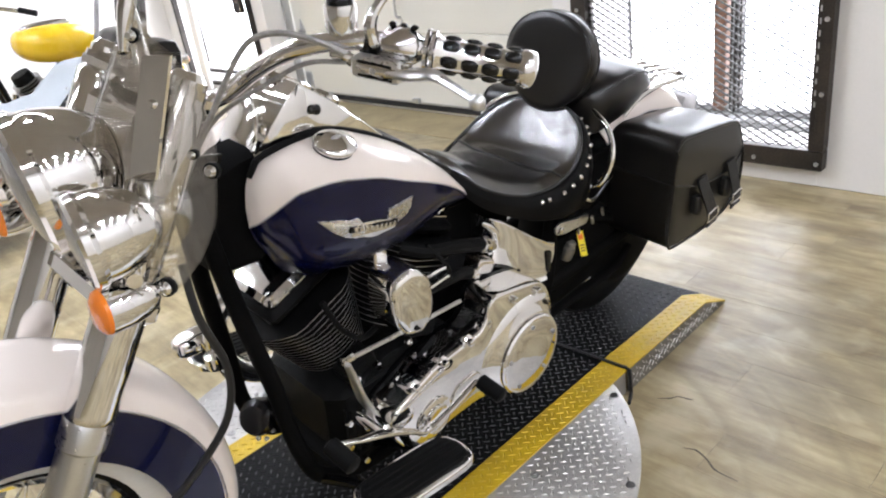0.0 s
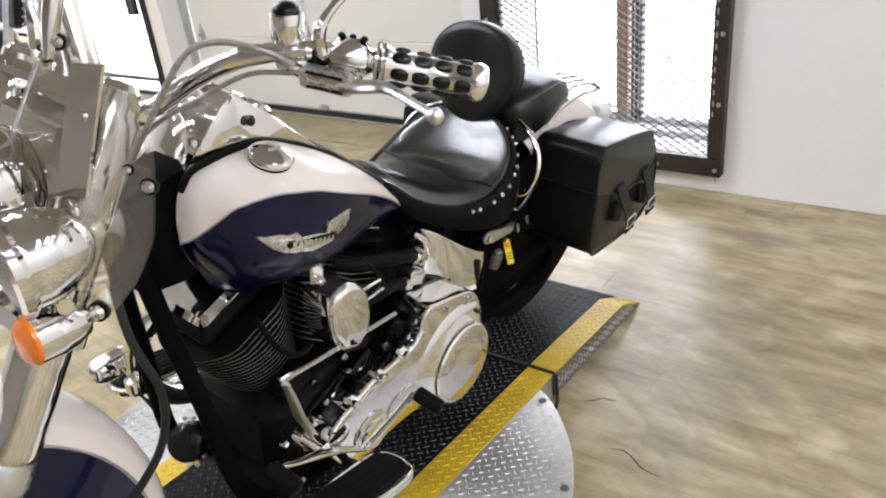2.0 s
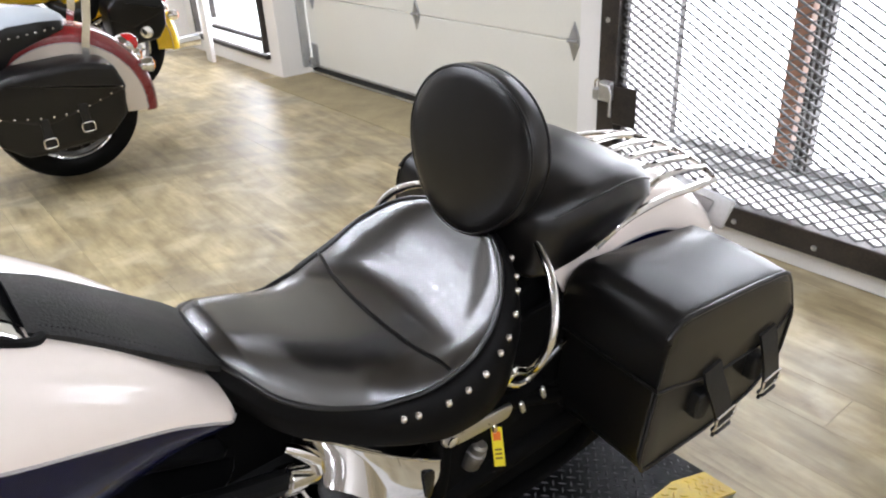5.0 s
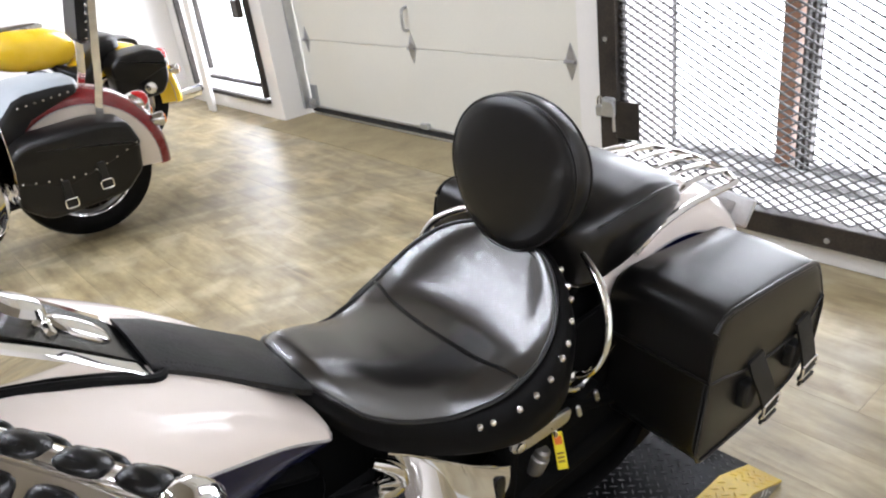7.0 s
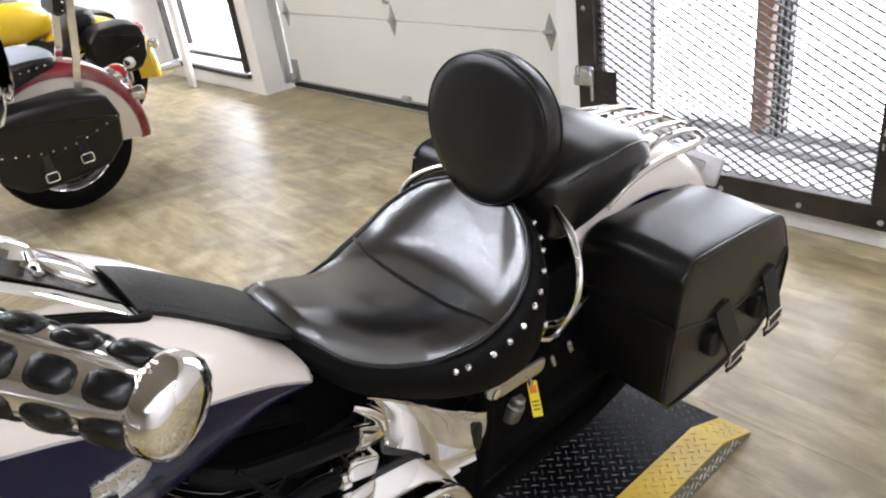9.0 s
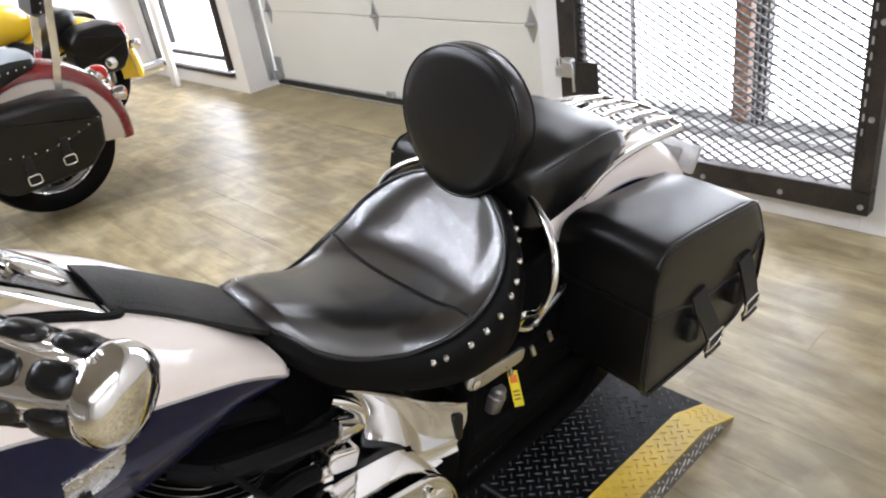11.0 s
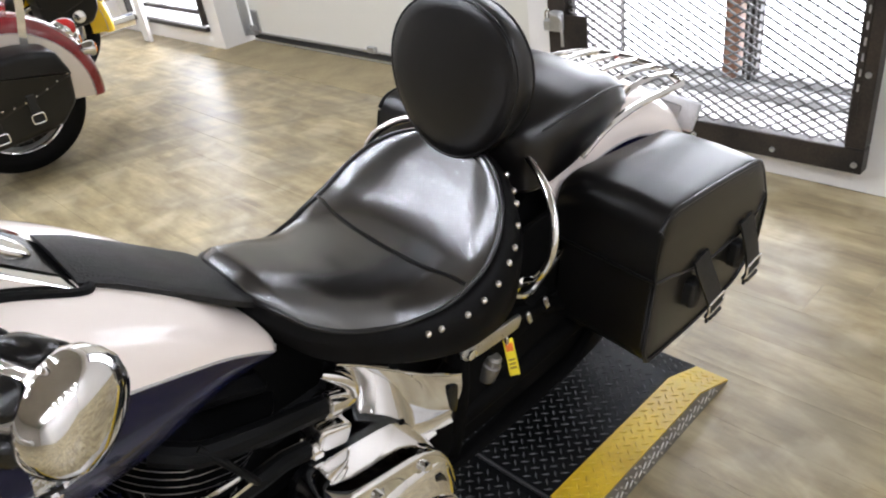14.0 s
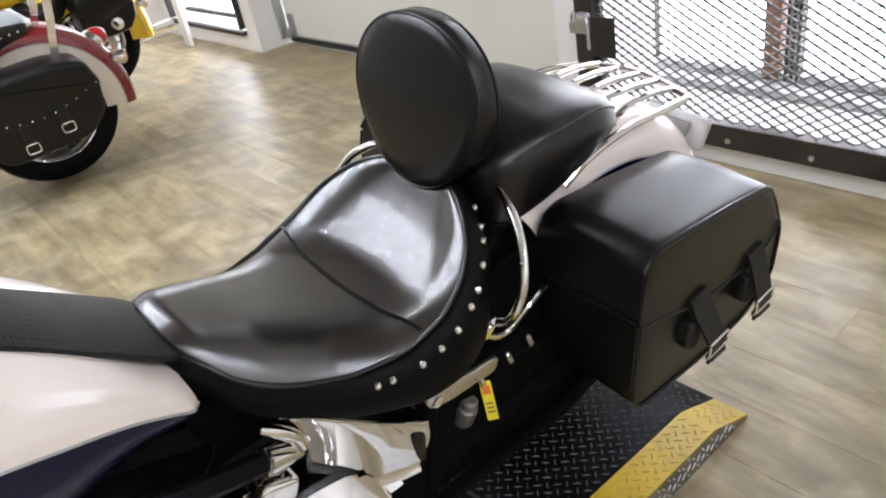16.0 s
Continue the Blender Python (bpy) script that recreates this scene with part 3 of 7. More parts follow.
# ---------------------------------------------------------------- garage door
gdoor = thing("garage_door", "closed cream sectional garage door with steel hinges and handle", "garage door", kind="structure", m=pose(0, 0, 0))
DX = 3.335
for k in range(5):
    z0 = 0.055 + 0.467 * k
    part("panel", block((DX + 0.02, (DOOR[0] + DOOR[1]) / 2, z0 + 0.2325), (0.04, DOOR[1] - DOOR[0] - 0.03, 0.465), 0.004), DOORPAINT, gdoor)
part("bottom_seal", block((DX + 0.015, (DOOR[0] + DOOR[1]) / 2, 0.034), (0.05, DOOR[1] - DOOR[0] - 0.03, 0.04), 0.008), GASKET, gdoor, "black rubber seal")
# bright metal set in place of the daylight slit below the seal
part("weather_strip", block((DX - 0.014, (DOOR[0] + DOOR[1]) / 2, 0.0105), (0.010, DOOR[1] - DOOR[0] - 0.06, 0.011), 0.002), SATIN, gdoor, "bright strip standing in for daylight under the seal")
part("bottom_trim", block((DX - 0.008, (DOOR[0] + DOOR[1]) / 2, 0.0585), (0.008, DOOR[1] - DOOR[0] - 0.06, 0.012), 0.002), GALV, gdoor)


def hinge(y, z):
    h = part("hinge", prism([(-0.035, 0), (0, -0.085), (0.035, 0), (0, 0.085)], 0, 0.006, 0.002, lambda u, v, a: (DX - a, y + u, z + v)), GALV, gdoor, "diamond-shaped steel hinge")
    part("knuckle", tube([(DX - 0.012, y - 0.03, z), (DX - 0.012, y + 0.03, z)], 0.009), STEEL, h)


for y in (1.68, 2.84, 3.99):
    for z in (0.522, 0.989):
        hinge(y, z)
part("pull_handle", tube([(DX - 0.004, 2.852, 0.622), (DX - 0.034, 2.852, 0.632), (DX - 0.040, 2.850, 0.680), (DX - 0.036, 2.846, 0.735), (DX - 0.004, 2.844, 0.752)], 0.0085), GALV, gdoor)
part("bottom_bracket", block((DX - 0.018, 2.80, 0.075), (0.03, 0.06, 0.035), 0.004), GALV, gdoor)
for y in (DOOR[1] - 0.075, DOOR[0] + 0.07):
    cb = part("corner_bracket", block((DX - 0.006, y, 0.13), (0.010, 0.075, 0.16), 0.003), GALV, gdoor)
    part("roller", lathe([(0.010, -0.03), (0.022, -0.03), (0.022, 0.0), (0.010, 0.0)], (DX - 0.045, y, 0.10), (0, 1, 0), 14), STEEL, cb)
    part("cable_hook", block((DX - 0.025, y + 0.01, 0.062), (0.05, 0.05, 0.025), 0.004), GALV, cb)
for y in (DOOR[1] - 0.02, DOOR[0] + 0.02):
    part("track", block((DX - 0.05, y, 1.2), (0.055, 0.025, 2.3), 0.005), GALV, gdoor, "vertical steel roller track")

# ---------------------------------------------------------------- turntable and ramp


def lugs(inside, mat_, z, name, parent, pitch=0.0188, height=0.0019, long=0.0108, wide=0.0028):
    """Raised lens-shaped treads in the alternating pattern of tread plate."""
    m_ = Mesh()
    x0, x1, y0, y1 = -1.2, 2.05, -1.0, 1.7
    # a square weave laid at 45 degrees: each tread points at the side of its neighbour
    count = int(3.2 / pitch)
    for i in range(-count, count):
        for j in range(-count, count):
            x, y = 0.42 + pitch * (i - j) * 0.7071, 0.33 + pitch * (i + j) * 0.7071
            if not (x0 < x < x1 and y0 < y < y1) or not inside(x, y):
                continue
            a = radians(45 if (i + j) % 2 else 135)
            d, n_ = (math.cos(a), math.sin(a)), (-math.sin(a), math.cos(a))
            l, w = long, wide
            zz = z(x)
            sl = (z(x + 0.01) - zz) / 0.01
            base = [(x + d[0] * l, y + d[1] * l), (x + n_[0] * w, y + n_[1] * w), (x - d[0] * l, y - d[1] * l), (x - n_[0] * w, y - n_[1] * w)]
            top = [(x + d[0] * l * 0.5, y + d[1] * l * 0.5), (x - d[0] * l * 0.5, y - d[1] * l * 0.5)]
            vs = [(p[0], p[1], zz + sl * (p[0] - x) - 0.0004) for p in base] + [(p[0], p[1], zz + sl * (p[0] - x) + height) for p in top]
            m_.add(vs, [(0, 1, 4), (1, 2, 5, 4), (2, 3, 5), (3, 0, 4, 5)])
    if m_.v:
        tagged(part(name, m_, mat_, parent, sharp=50), kind="stuff")


table = thing("display_turntable", "round display turntable of tread plate with a black and yellow runway", "turntable", m=pose(0, 0, 0))
part("deck", lathe([(TURN_R - 0.02, 0), (TURN_R - 0.02, PLATE - 0.012), (TURN_R, PLATE - 0.010), (TURN_R, PLATE - 0.002), (TURN_R - 0.003, PLATE)], (*TURN_C, 0), (0, 0, 1), 96), PLATESILVER, table, "bare aluminium tread plate")
NEAR, FAR, BAND = 0.0, 0.655, 0.078
DECK = (0.244, 1.436)


def runway(y0, y1, z0, z1, mat_, label):
    poly = [(DECK[0], y0), (DECK[1], y0), (DECK[1], y1), (DECK[0], y1)]
    return part("runway", prism(poly, z0, z1, 0.0008, lambda u, v, a: (u, v, a)), mat_, table, label)


part("beam", block(((DECK[0] + DECK[1]) / 2, FAR / 2, (PLATE - 0.003) / 2), (DECK[1] - DECK[0] - 0.004, FAR - 0.006, PLATE - 0.003), 0.002), PLATESILVER, table, "bare tread plate sides")
runway(NEAR + BAND, FAR - BAND, PLATE - 0.001, PLATE + 0.004, PLATEBLACK, "black painted tread plate")
runway(NEAR, NEAR + BAND - 0.001, PLATE - 0.001, PLATE + 0.004, PLATEYELLOW, "yellow painted edge band")
runway(FAR - BAND + 0.001, FAR, PLATE - 0.001, PLATE + 0.004, PLATEYELLOW, "yellow painted edge band")


def on_disc(x, y, e=0.02):
    return (x - TURN_C[0]) ** 2 + (y - TURN_C[1]) ** 2 < (TURN_R - e) ** 2


def on_deck(x):
    return DECK[0] + 0.012 < x < DECK[1] - 0.012


lugs(lambda x, y: on_deck(x) and NEAR + BAND + 0.006 < y < FAR - BAND - 0.006, PLATEWORN, lambda x: PLATE + 0.004, "tread_pattern", table)
lugs(lambda x, y: on_deck(x) and (NEAR + 0.008 < y < NEAR + BAND - 0.006 or FAR - BAND + 0.006 < y < FAR - 0.008), PLATEYELLOW, lambda x: PLATE + 0.004, "tread_pattern", table)
lugs(lambda x, y: on_disc(x, y) and (y < NEAR - 0.012 or y > FAR + 0.012), PLATESILVER, lambda x: PLATE, "tread_pattern", table, height=0.0017, long=0.0090, wide=0.0026)
screw = lathe([(0.011, -0.001), (0.0105, 0.0012), (0.004, 0.0016), (0.0035, 0.0005), (0.001, 0.0005)], (0, 0, 0), (0, 0, 1), 12).data("screw", STEEL)
for x, y in ((1.085, -0.229), (0.985, -0.045), (0.66, -0.045), (0.64, 0.70), (1.33, -0.03), (0.60, -0.20), (0.60, 0.86)):
    s_ = part("screw", screw, STEEL, table)
    s_.location = (x, y, PLATE + 0.0005)

ramp = thing("loading_ramp", "low tread plate ramp, black with yellow edges, against the turntable", "ramp", m=pose(0, 0, 0))
RA, RB, RC = 1.443, 1.872, 2.0           # start, fold, toe


def rz(x):
    return PLATE + 0.004 - 0.010 * (x - RA) / (RB - RA) if x < RB else max(0.008, 0.066 - (x - RB) * (0.056 / (RC - RB)))


def ramp_strip(y0, y1, mat_, label, name="top_plate"):
    ring = []
    for x in (RA, RB, RC):
        ring.append(x)
    v, f = [], []
    for x in ring:
        zz = 0.066 if x == RB else rz(x)
        lead = 0.0
        v += [(x + lead, y0, zz), (x + lead, y1, zz), (x + lead, y1, zz - 0.005), (x + lead, y0, zz - 0.005)]
    for i in range(2):
        o = 4 * i
        f += [(o + q, o + (q + 1) % 4, o + 4 + (q + 1) % 4, o + 4 + q) for q in range(4)]
    f += [(0, 1, 2, 3), (8, 9, 10, 11)]
    part(name, Mesh().add(v, f), mat_, ramp, label)


ramp_strip(BAND + 0.001, FAR - BAND - 0.001, PLATEBLACK, "black painted tread plate")
ramp_strip(0.0, BAND, PLATEYELLOW, "yellow painted edge band")
ramp_strip(FAR - BAND, FAR, PLATEYELLOW, "yellow painted edge band")
for y in (0.003, FAR - 0.005):
    side = [(RA, 0.0), (RC - 0.003, 0.0), (RC - 0.003, 0.004), (RB, 0.0612), (RA, PLATE - 0.0012)]
    part("side_plate", prism(side, 0, 0.004, 0.0005, lambda u, v, a, yy=y: (u, yy - 0.002 + a, v)), PLATEDULL, ramp, "bare tread plate side")
    tread = Mesh()
    for i in range(40):
        for j in range(3):
            x, z = RA + 0.01 + 0.0165 * i, 0.012 + 0.021 * j + (0.0105 if i % 2 else 0)
            if z > rz(x) - 0.014:
                continue
            a = radians(50 if (i + j) % 2 else 130)
            d, n_ = (math.cos(a) * 0.010, math.sin(a) * 0.010), (-math.sin(a) * 0.003, math.cos(a) * 0.003)
            yy, s_ = y - 0.002 if y < 0.3 else y + 0.002, -1 if y < 0.3 else 1
            tread.add([(x + d[0], yy, z + d[1]), (x + n_[0], yy, z + n_[1]), (x - d[0], yy, z - d[1]), (x - n_[0], yy, z - n_[1]),
                       (x + d[0] * 0.5, yy + s_ * 0.002, z + d[1] * 0.5), (x - d[0] * 0.5, yy + s_ * 0.002, z - d[1] * 0.5)],
                      [(0, 1, 4), (1, 2, 5, 4), (2, 3, 5), (3, 0, 4, 5)])
    tagged(part("side_treads", tread, PLATESILVER, ramp, sharp=50), kind="stuff")


def on_ramp(x):
    return RA + 0.012 < x < RB - 0.012 or RB + 0.012 < x < RC - 0.012


lugs(lambda x, y: on_ramp(x) and BAND + 0.008 < y < FAR - BAND - 0.008, PLATEWORN, rz, "tread_pattern", ramp)
lugs(lambda x, y: on_ramp(x) and (0.008 < y < BAND - 0.006 or FAR - BAND + 0.006 < y < FAR - 0.008), PLATEYELLOW, rz, "tread_pattern", ramp)
copy_thing(ramp, pose(2 * TURN_C[0], 2 * TURN_C[1], 0, 0, 0, 180))

wire = [(1.437, 0.63, PLATE + 0.006), (1.437, 0.40, PLATE + 0.006), (1.438, 0.20, PLATE + 0.006), (1.439, 0.03, PLATE + 0.007), (1.440, 0.004, PLATE + 0.007), (1.441, -0.006, PLATE + 0.002),
        (1.441, -0.007, 0.03), (1.438, -0.010, 0.007), (1.42, -0.02, 0.005), (1.395, -0.03, 0.005)]
solid("power_cord", tube(wire, 0.0046, 8, smooth=False), CABLE, "black power cord lying across the ramp joint", "cable")
# shallow gouges in the floor
for k, pts in enumerate((((1.46, -0.075), (1.475, -0.10), (1.495, -0.115), (1.50, -0.14), (1.505, -0.155)), ((1.325, -0.22), (1.335, -0.25), (1.32, -0.285), (1.30, -0.315), (1.295, -0.37)))):
    solid("floor_gouge", tube([(x, y, 0.0005) for x, y in pts], [0.0008, 0.0026, 0.002, 0.0026, 0.0008], 6, flat=0.3), SCUFF, "dark gouge scraped into the plank floor", "floor damage")


# ---------------------------------------------------------------- the motorcycle on the turntable
LEAN_DEG = 8.5
bike = thing("motorcycle", "white and blue cruiser motorcycle with chrome, leaning on its stand", "motorcycle", m=pose(0, 0.30, PLATE + 0.004, LEAN_DEG))
FA, RAX = vec(0.05, 0, 0.325), vec(1.70, 0, 0.325)


def wheel(name, c, parent, white=True):
    w = part(name, lathe([(0.022, -0.075), (0.034, -0.07), (0.034, -0.045), (0.024, -0.03), (0.024, 0.03), (0.034, 0.045), (0.034, 0.07), (0.022, 0.075)], c, (0, 1, 0), 24), CHROME, parent)
    part("tyre", lathe([(0.205, -0.045), (0.235, -0.062), (0.275, -0.066), (0.305, -0.052), (0.318, -0.025), (0.321, 0), (0.318, 0.025), (0.305, 0.052), (0.275, 0.066), (0.235, 0.062), (0.205, 0.045)], c, (0, 1, 0), 64, caps=False), RUBBER, w)
    for s in (-1, 1) if white else ():
        part("whitewall", lathe([(0.226, s * 0.0605), (0.240, s * 0.0655), (0.268, s * 0.0685), (0.280, s * 0.0665)], c, (0, 1, 0), 64, caps=False), WHITEWALL, w, "wide white sidewall band")
    part("rim", lathe([(0.208, -0.048), (0.215, -0.052), (0.212, -0.040), (0.196, -0.030), (0.190, 0), (0.196, 0.030), (0.212, 0.040), (0.215, 0.052), (0.208, 0.048), (0.188, 0.03), (0.182, 0), (0.188, -0.03), (0.208, -0.048)], c, (0, 1, 0), 64, caps=False), CHROME, w)
    sp = tube([(0, -0.045, 0.030), (0.055, -0.010, 0.190)], 0.0022, 6)
    sq = tube([(0, -0.045, 0.030), (-0.055, -0.010, 0.190)], 0.0022, 6)
    d1, d2, d3, d4 = (q.data("spoke", CHROME) for q in (sp, sq, mirror(sp), mirror(sq)))
    for k in range(10):
        for i, d in enumerate((d1, d2, d3, d4)):
            o = part("spoke", d, CHROME, w)
            o.location, o.rotation_euler = Vector(c), (0, radians(36 * k + 9 * i), 0)
    part("brake_disc", lathe([(0.07, -0.079), (0.145, -0.079), (0.145, -0.074), (0.07, -0.074)], c, (0, 1, 0), 40, caps=False), STEEL, w)
    return w


wheel("front_wheel", FA, bike)
wheel("rear_wheel", RAX, bike, False)


def fender(name, c, R, r_low, w, a0, a1, r_split, parent, crown, flank, label, steps=40):
    """A deep valanced mudguard round the axle c; angles from straight up, towards the rear."""
    def ring(a, prof):
        s, k = math.sin(radians(a)), math.cos(radians(a))
        return [c + vec(r * s, y, r * k) for y, r in prof]
    top = [(-w - 0.001, r_split)]
    for q in np.linspace(0, 90, 7):
        top.append((-w * math.cos(radians(q)) ** 0.75, r_split + (R - r_split) * math.sin(radians(q)) ** 0.8))
    top = top + [(-y, r) for y, r in top[-2::-1]]
    inner = [(y * 0.97, r - 0.003) for y, r in top[::-1]]
    f = part(name, loft([ring(a, top + inner) for a in np.linspace(a0, a1, steps)]), crown, parent, label)
    for s in (-1, 1):
        low = [(s * w, r_split), (s * (w + 0.001), (r_split + r_low) / 2), (s * w, r_low), (s * (w - 0.004), r_low), (s * (w - 0.004), r_split)]
        part("side_panel", loft([ring(a, low) for a in np.linspace(a0 + 2, a1 - 1, steps)]), flank, f)
        part("pinstripe", tube([ring(a, [(s * (w + 0.0015), r_split + 0.002)])[0] for a in np.linspace(a0 + 2, a1 - 1, steps)], 0.0016, 6, smooth=False), STRIPE, f)
    return f


ff = fender("front_fender", FA, 0.395, 0.262, 0.097, -62, 112, 0.345, bike, PEARL, COBALT, "pearl white mudguard with blue sides")
part("fender_trim", tube([FA + vec(0.398 * math.sin(radians(a)), 0, 0.398 * math.cos(radians(a))) for a in (96, 100, 105, 110, 112)], 0.006, 8), CHROME, ff)
fender("rear_fender", RAX, 0.388, 0.290, 0.110, -29, 98, 0.310, bike, PEARL, COBALT, "pearl white mudguard with blue sides")

# fork: sliders, covers, brackets
FD = vec(0.515, 0, 0.857)
for s in (-1, 1):
    o = FA + vec(0, s * 0.118, 0)
    leg = part("fork_leg", lathe([(0.020, -0.05), (0.030, -0.045), (0.032, 0.02), (0.030, 0.05), (0.030, 0.30), (0.034, 0.305), (0.034, 0.345), (0.031, 0.35)], o, FD, 26), SATIN, bike, "polished aluminium fork slider")
    part("fork_cover", lathe([(0.0315, 0.345), (0.0345, 0.35), (0.036, 0.36), (0.036, 0.80), (0.030, 0.81), (0.030, 0.83)], o, FD, 26), CHROME, leg, "chrome fork tube cover")
    part("fork_cap", lathe([(0.026, 0.82), (0.026, 0.84), (0.018, 0.85), (0.001, 0.85)], o, FD, 18), CHROME, leg)
part("lower_yoke", block(FA + FD * 0.50 + vec(0.02, 0, 0), (0.07, 0.27, 0.045), 0.012, Euler((0, radians(31), 0)).to_matrix()), CHROME, bike)
part("upper_yoke", block(FA + FD * 0.81 + vec(0.01, 0, 0), (0.08, 0.27, 0.035), 0.012, Euler((0, radians(31), 0)).to_matrix()), CHROME, bike)
part("steering_head", lathe([(0.034, -0.02), (0.034, 0.20)], FA + FD * 0.55 + vec(0.06, 0, 0), FD, 20), BLACKPAINT, bike)
part("neck_cover", loft([[(x, -w, z0), (x, -w, z1), (x, -w * 0.6, z1 + 0.008), (x, w * 0.6, z1 + 0.008), (x, w, z1), (x, w, z0)] for x, w, z0, z1 in ((0.492, 0.026, 0.70, 0.80), (0.51, 0.036, 0.69, 0.845), (0.57, 0.046, 0.69, 0.872), (0.645, 0.052, 0.72, 0.882))]), MATTBLACK, bike, "black steering neck cover")
part("fork_shroud", loft([[FA + FD * h + vec(dx, y, 0) for y, dx in ((-0.105, 0.0), (-0.07, -0.04), (0.07, -0.04), (0.105, 0.0), (0.07, 0.02), (-0.07, 0.02))] for h in (0.62, 0.65, 0.72, 0.79)]), CHROME, bike, "chrome shroud between the fork tubes")

# head lamp
HC, HD = vec(0.315, 0.0, 0.925), vec(-1, 0.16, -0.10)
lampb = part("headlight", lathe([(0.097 * math.sin(radians(q)), 0.012 - 0.125 * math.cos(radians(q))) for q in range(4, 91, 5)] + [(0.099, 0.016)], HC, HD, 56, caps=False), CHROME, bike, "round chrome headlight shell", sharp=80)
part("rim", lathe([(0.099, 0.012), (0.103, 0.018), (0.102, 0.032), (0.094, 0.038), (0.090, 0.034), (0.092, 0.015)], HC, HD, 40, caps=False), CHROME, lampb)
part("lens", lathe([(0.092, 0.03), (0.075, 0.042), (0.04, 0.050), (0.001, 0.053)], HC, HD, 40), LENS, lampb, "clear glass lens")
part("reflector", lathe([(0.09, 0.025), (0.07, -0.005), (0.03, -0.035), (0.001, -0.04)], HC, HD, 32, caps=False), CHROME, lampb)
part("lamp_bracket", tube([HC + vec(0.10, 0, -0.02), HC + vec(0.13, 0, -0.03), FA + FD * 0.62], 0.02), CHROME, bike)

# passing lamps and indicators on their bar
part("lamp_bar", tube([(0.315, -0.20, 0.845), (0.335, -0.12, 0.83), (0.35, 0, 0.825), (0.335, 0.12, 0.83), (0.315, 0.20, 0.845)], 0.010), CHROME, bike)
for s in (-1, 1):
    c = vec(0.300, s * 0.168, 0.905)
    pl = part("passing_lamp", lathe([(0.060 * math.sin(radians(q)), 0.008 - 0.084 * math.cos(radians(q))) for q in range(4, 91, 6)] + [(0.062, 0.013)], c, (-1, 0.18, -0.06), 44, caps=False), CHROME, bike, "small chrome auxiliary lamp", sharp=80)
    part("rim", lathe([(0.061, 0.008), (0.065, 0.014), (0.064, 0.024), (0.057, 0.028), (0.057, 0.010)], c, (-1, 0.18, -0.06), 32, caps=False), CHROME, pl)
    part("lens", lathe([(0.058, 0.020), (0.04, 0.030), (0.001, 0.036)], c, (-1, 0.18, -0.06), 32), LENS, pl, "clear glass lens")
    part("reflector", lathe([(0.056, 0.016), (0.04, -0.01), (0.001, -0.03)], c, (-1, 0.18, -0.06), 24, caps=False), CHROME, pl)
    part("stem", tube([c + vec(0.03, 0, -0.045), c + vec(0.02, 0, -0.075)], 0.012), CHROME, pl)
    t = vec(0.272, s * 0.186, 0.814)
    ind = part("indicator", lathe([(0.031, 0.0), (0.031, 0.02), (0.027, 0.045), (0.018, 0.066), (0.004, 0.075)], t, (1, 0, -0.10), 26), CHROME, bike, "chrome bullet turn signal")
    part("amber_lens", lathe([(0.001, -0.013), (0.020, -0.011), (0.029, -0.005), (0.031, 0.001)], t, (1, 0, -0.10), 26), AMBER, ind, "orange plastic lens")

# clear wind deflector beside the lamps: bowed round the fork, a low lobe, a slanted inner edge, a chrome strip and a brace
def shield_point(y, z):
    return vec(0.305 + 0.38 * (z - 0.85) + 2.2 * y * y, y, z)


def shield_low(ay):
    return float(np.interp(ay, [0.05, 0.09, 0.115, 0.135, 0.145, 0.160, 0.179, 0.196, 0.212, 0.219], [0.975, 0.970, 0.950, 0.890, 0.835, 0.802, 0.789, 0.806, 0.842, 0.885]))


def shield_high(ay):
    return float(np.interp(ay, [0.05, 0.068, 0.084, 0.097, 0.116, 0.153, 0.180, 0.199, 0.210, 0.219], [0.995, 1.050, 1.100, 1.136, 1.117, 1.091, 1.059, 1.016, 0.985, 0.900]))


rows = []
for ya in np.linspace(-0.219, -0.05, 41):
    rows.append([shield_point(ya, z) for z in np.linspace(shield_low(abs(ya)), shield_high(abs(ya)), 18)])
shield = part("wind_deflector", loft(rows + [[p + vec(0.0035, 0, 0.001) for p in r] for r in rows[::-1]], closed=False, caps=False), SHEET, bike, "clear glossy acrylic wind deflector", sharp=60)
shield.visible_shadow = False
part("sheet_edge", tube([shield_point(-y_, z_) for y_, z_ in ((0.05, 0.990), (0.068, 1.050), (0.084, 1.100), (0.096, 1.134))], 0.0024, 8), LENS, shield)
part("shield_strip", loft([[shield_point(-(0.142 + d), z) + vec(e, 0, 0) for d, e in ((-0.016, -0.003), (0.016, -0.003), (0.016, -0.007), (-0.016, -0.007))] for z in (0.945, 0.985, 1.03, 1.065, 1.092)]), CHROME, shield, "chrome mounting strip")
part("shield_bracket", tube([shield_point(-0.142, 0.96) + vec(0.006, 0, 0), (0.440, -0.130, 0.945), (0.425, -0.120, 0.91)], 0.006), CHROME, shield)
part("shield_brace", tube([shield_point(-0.100, 1.095) + vec(-0.006, 0, 0), shield_point(-0.098, 1.14) + vec(-0.006, 0, 0), shield_point(-0.094, 1.25)], [0.006, 0.011, 0.011], 12), CHROME, shield, "bright chrome brace")
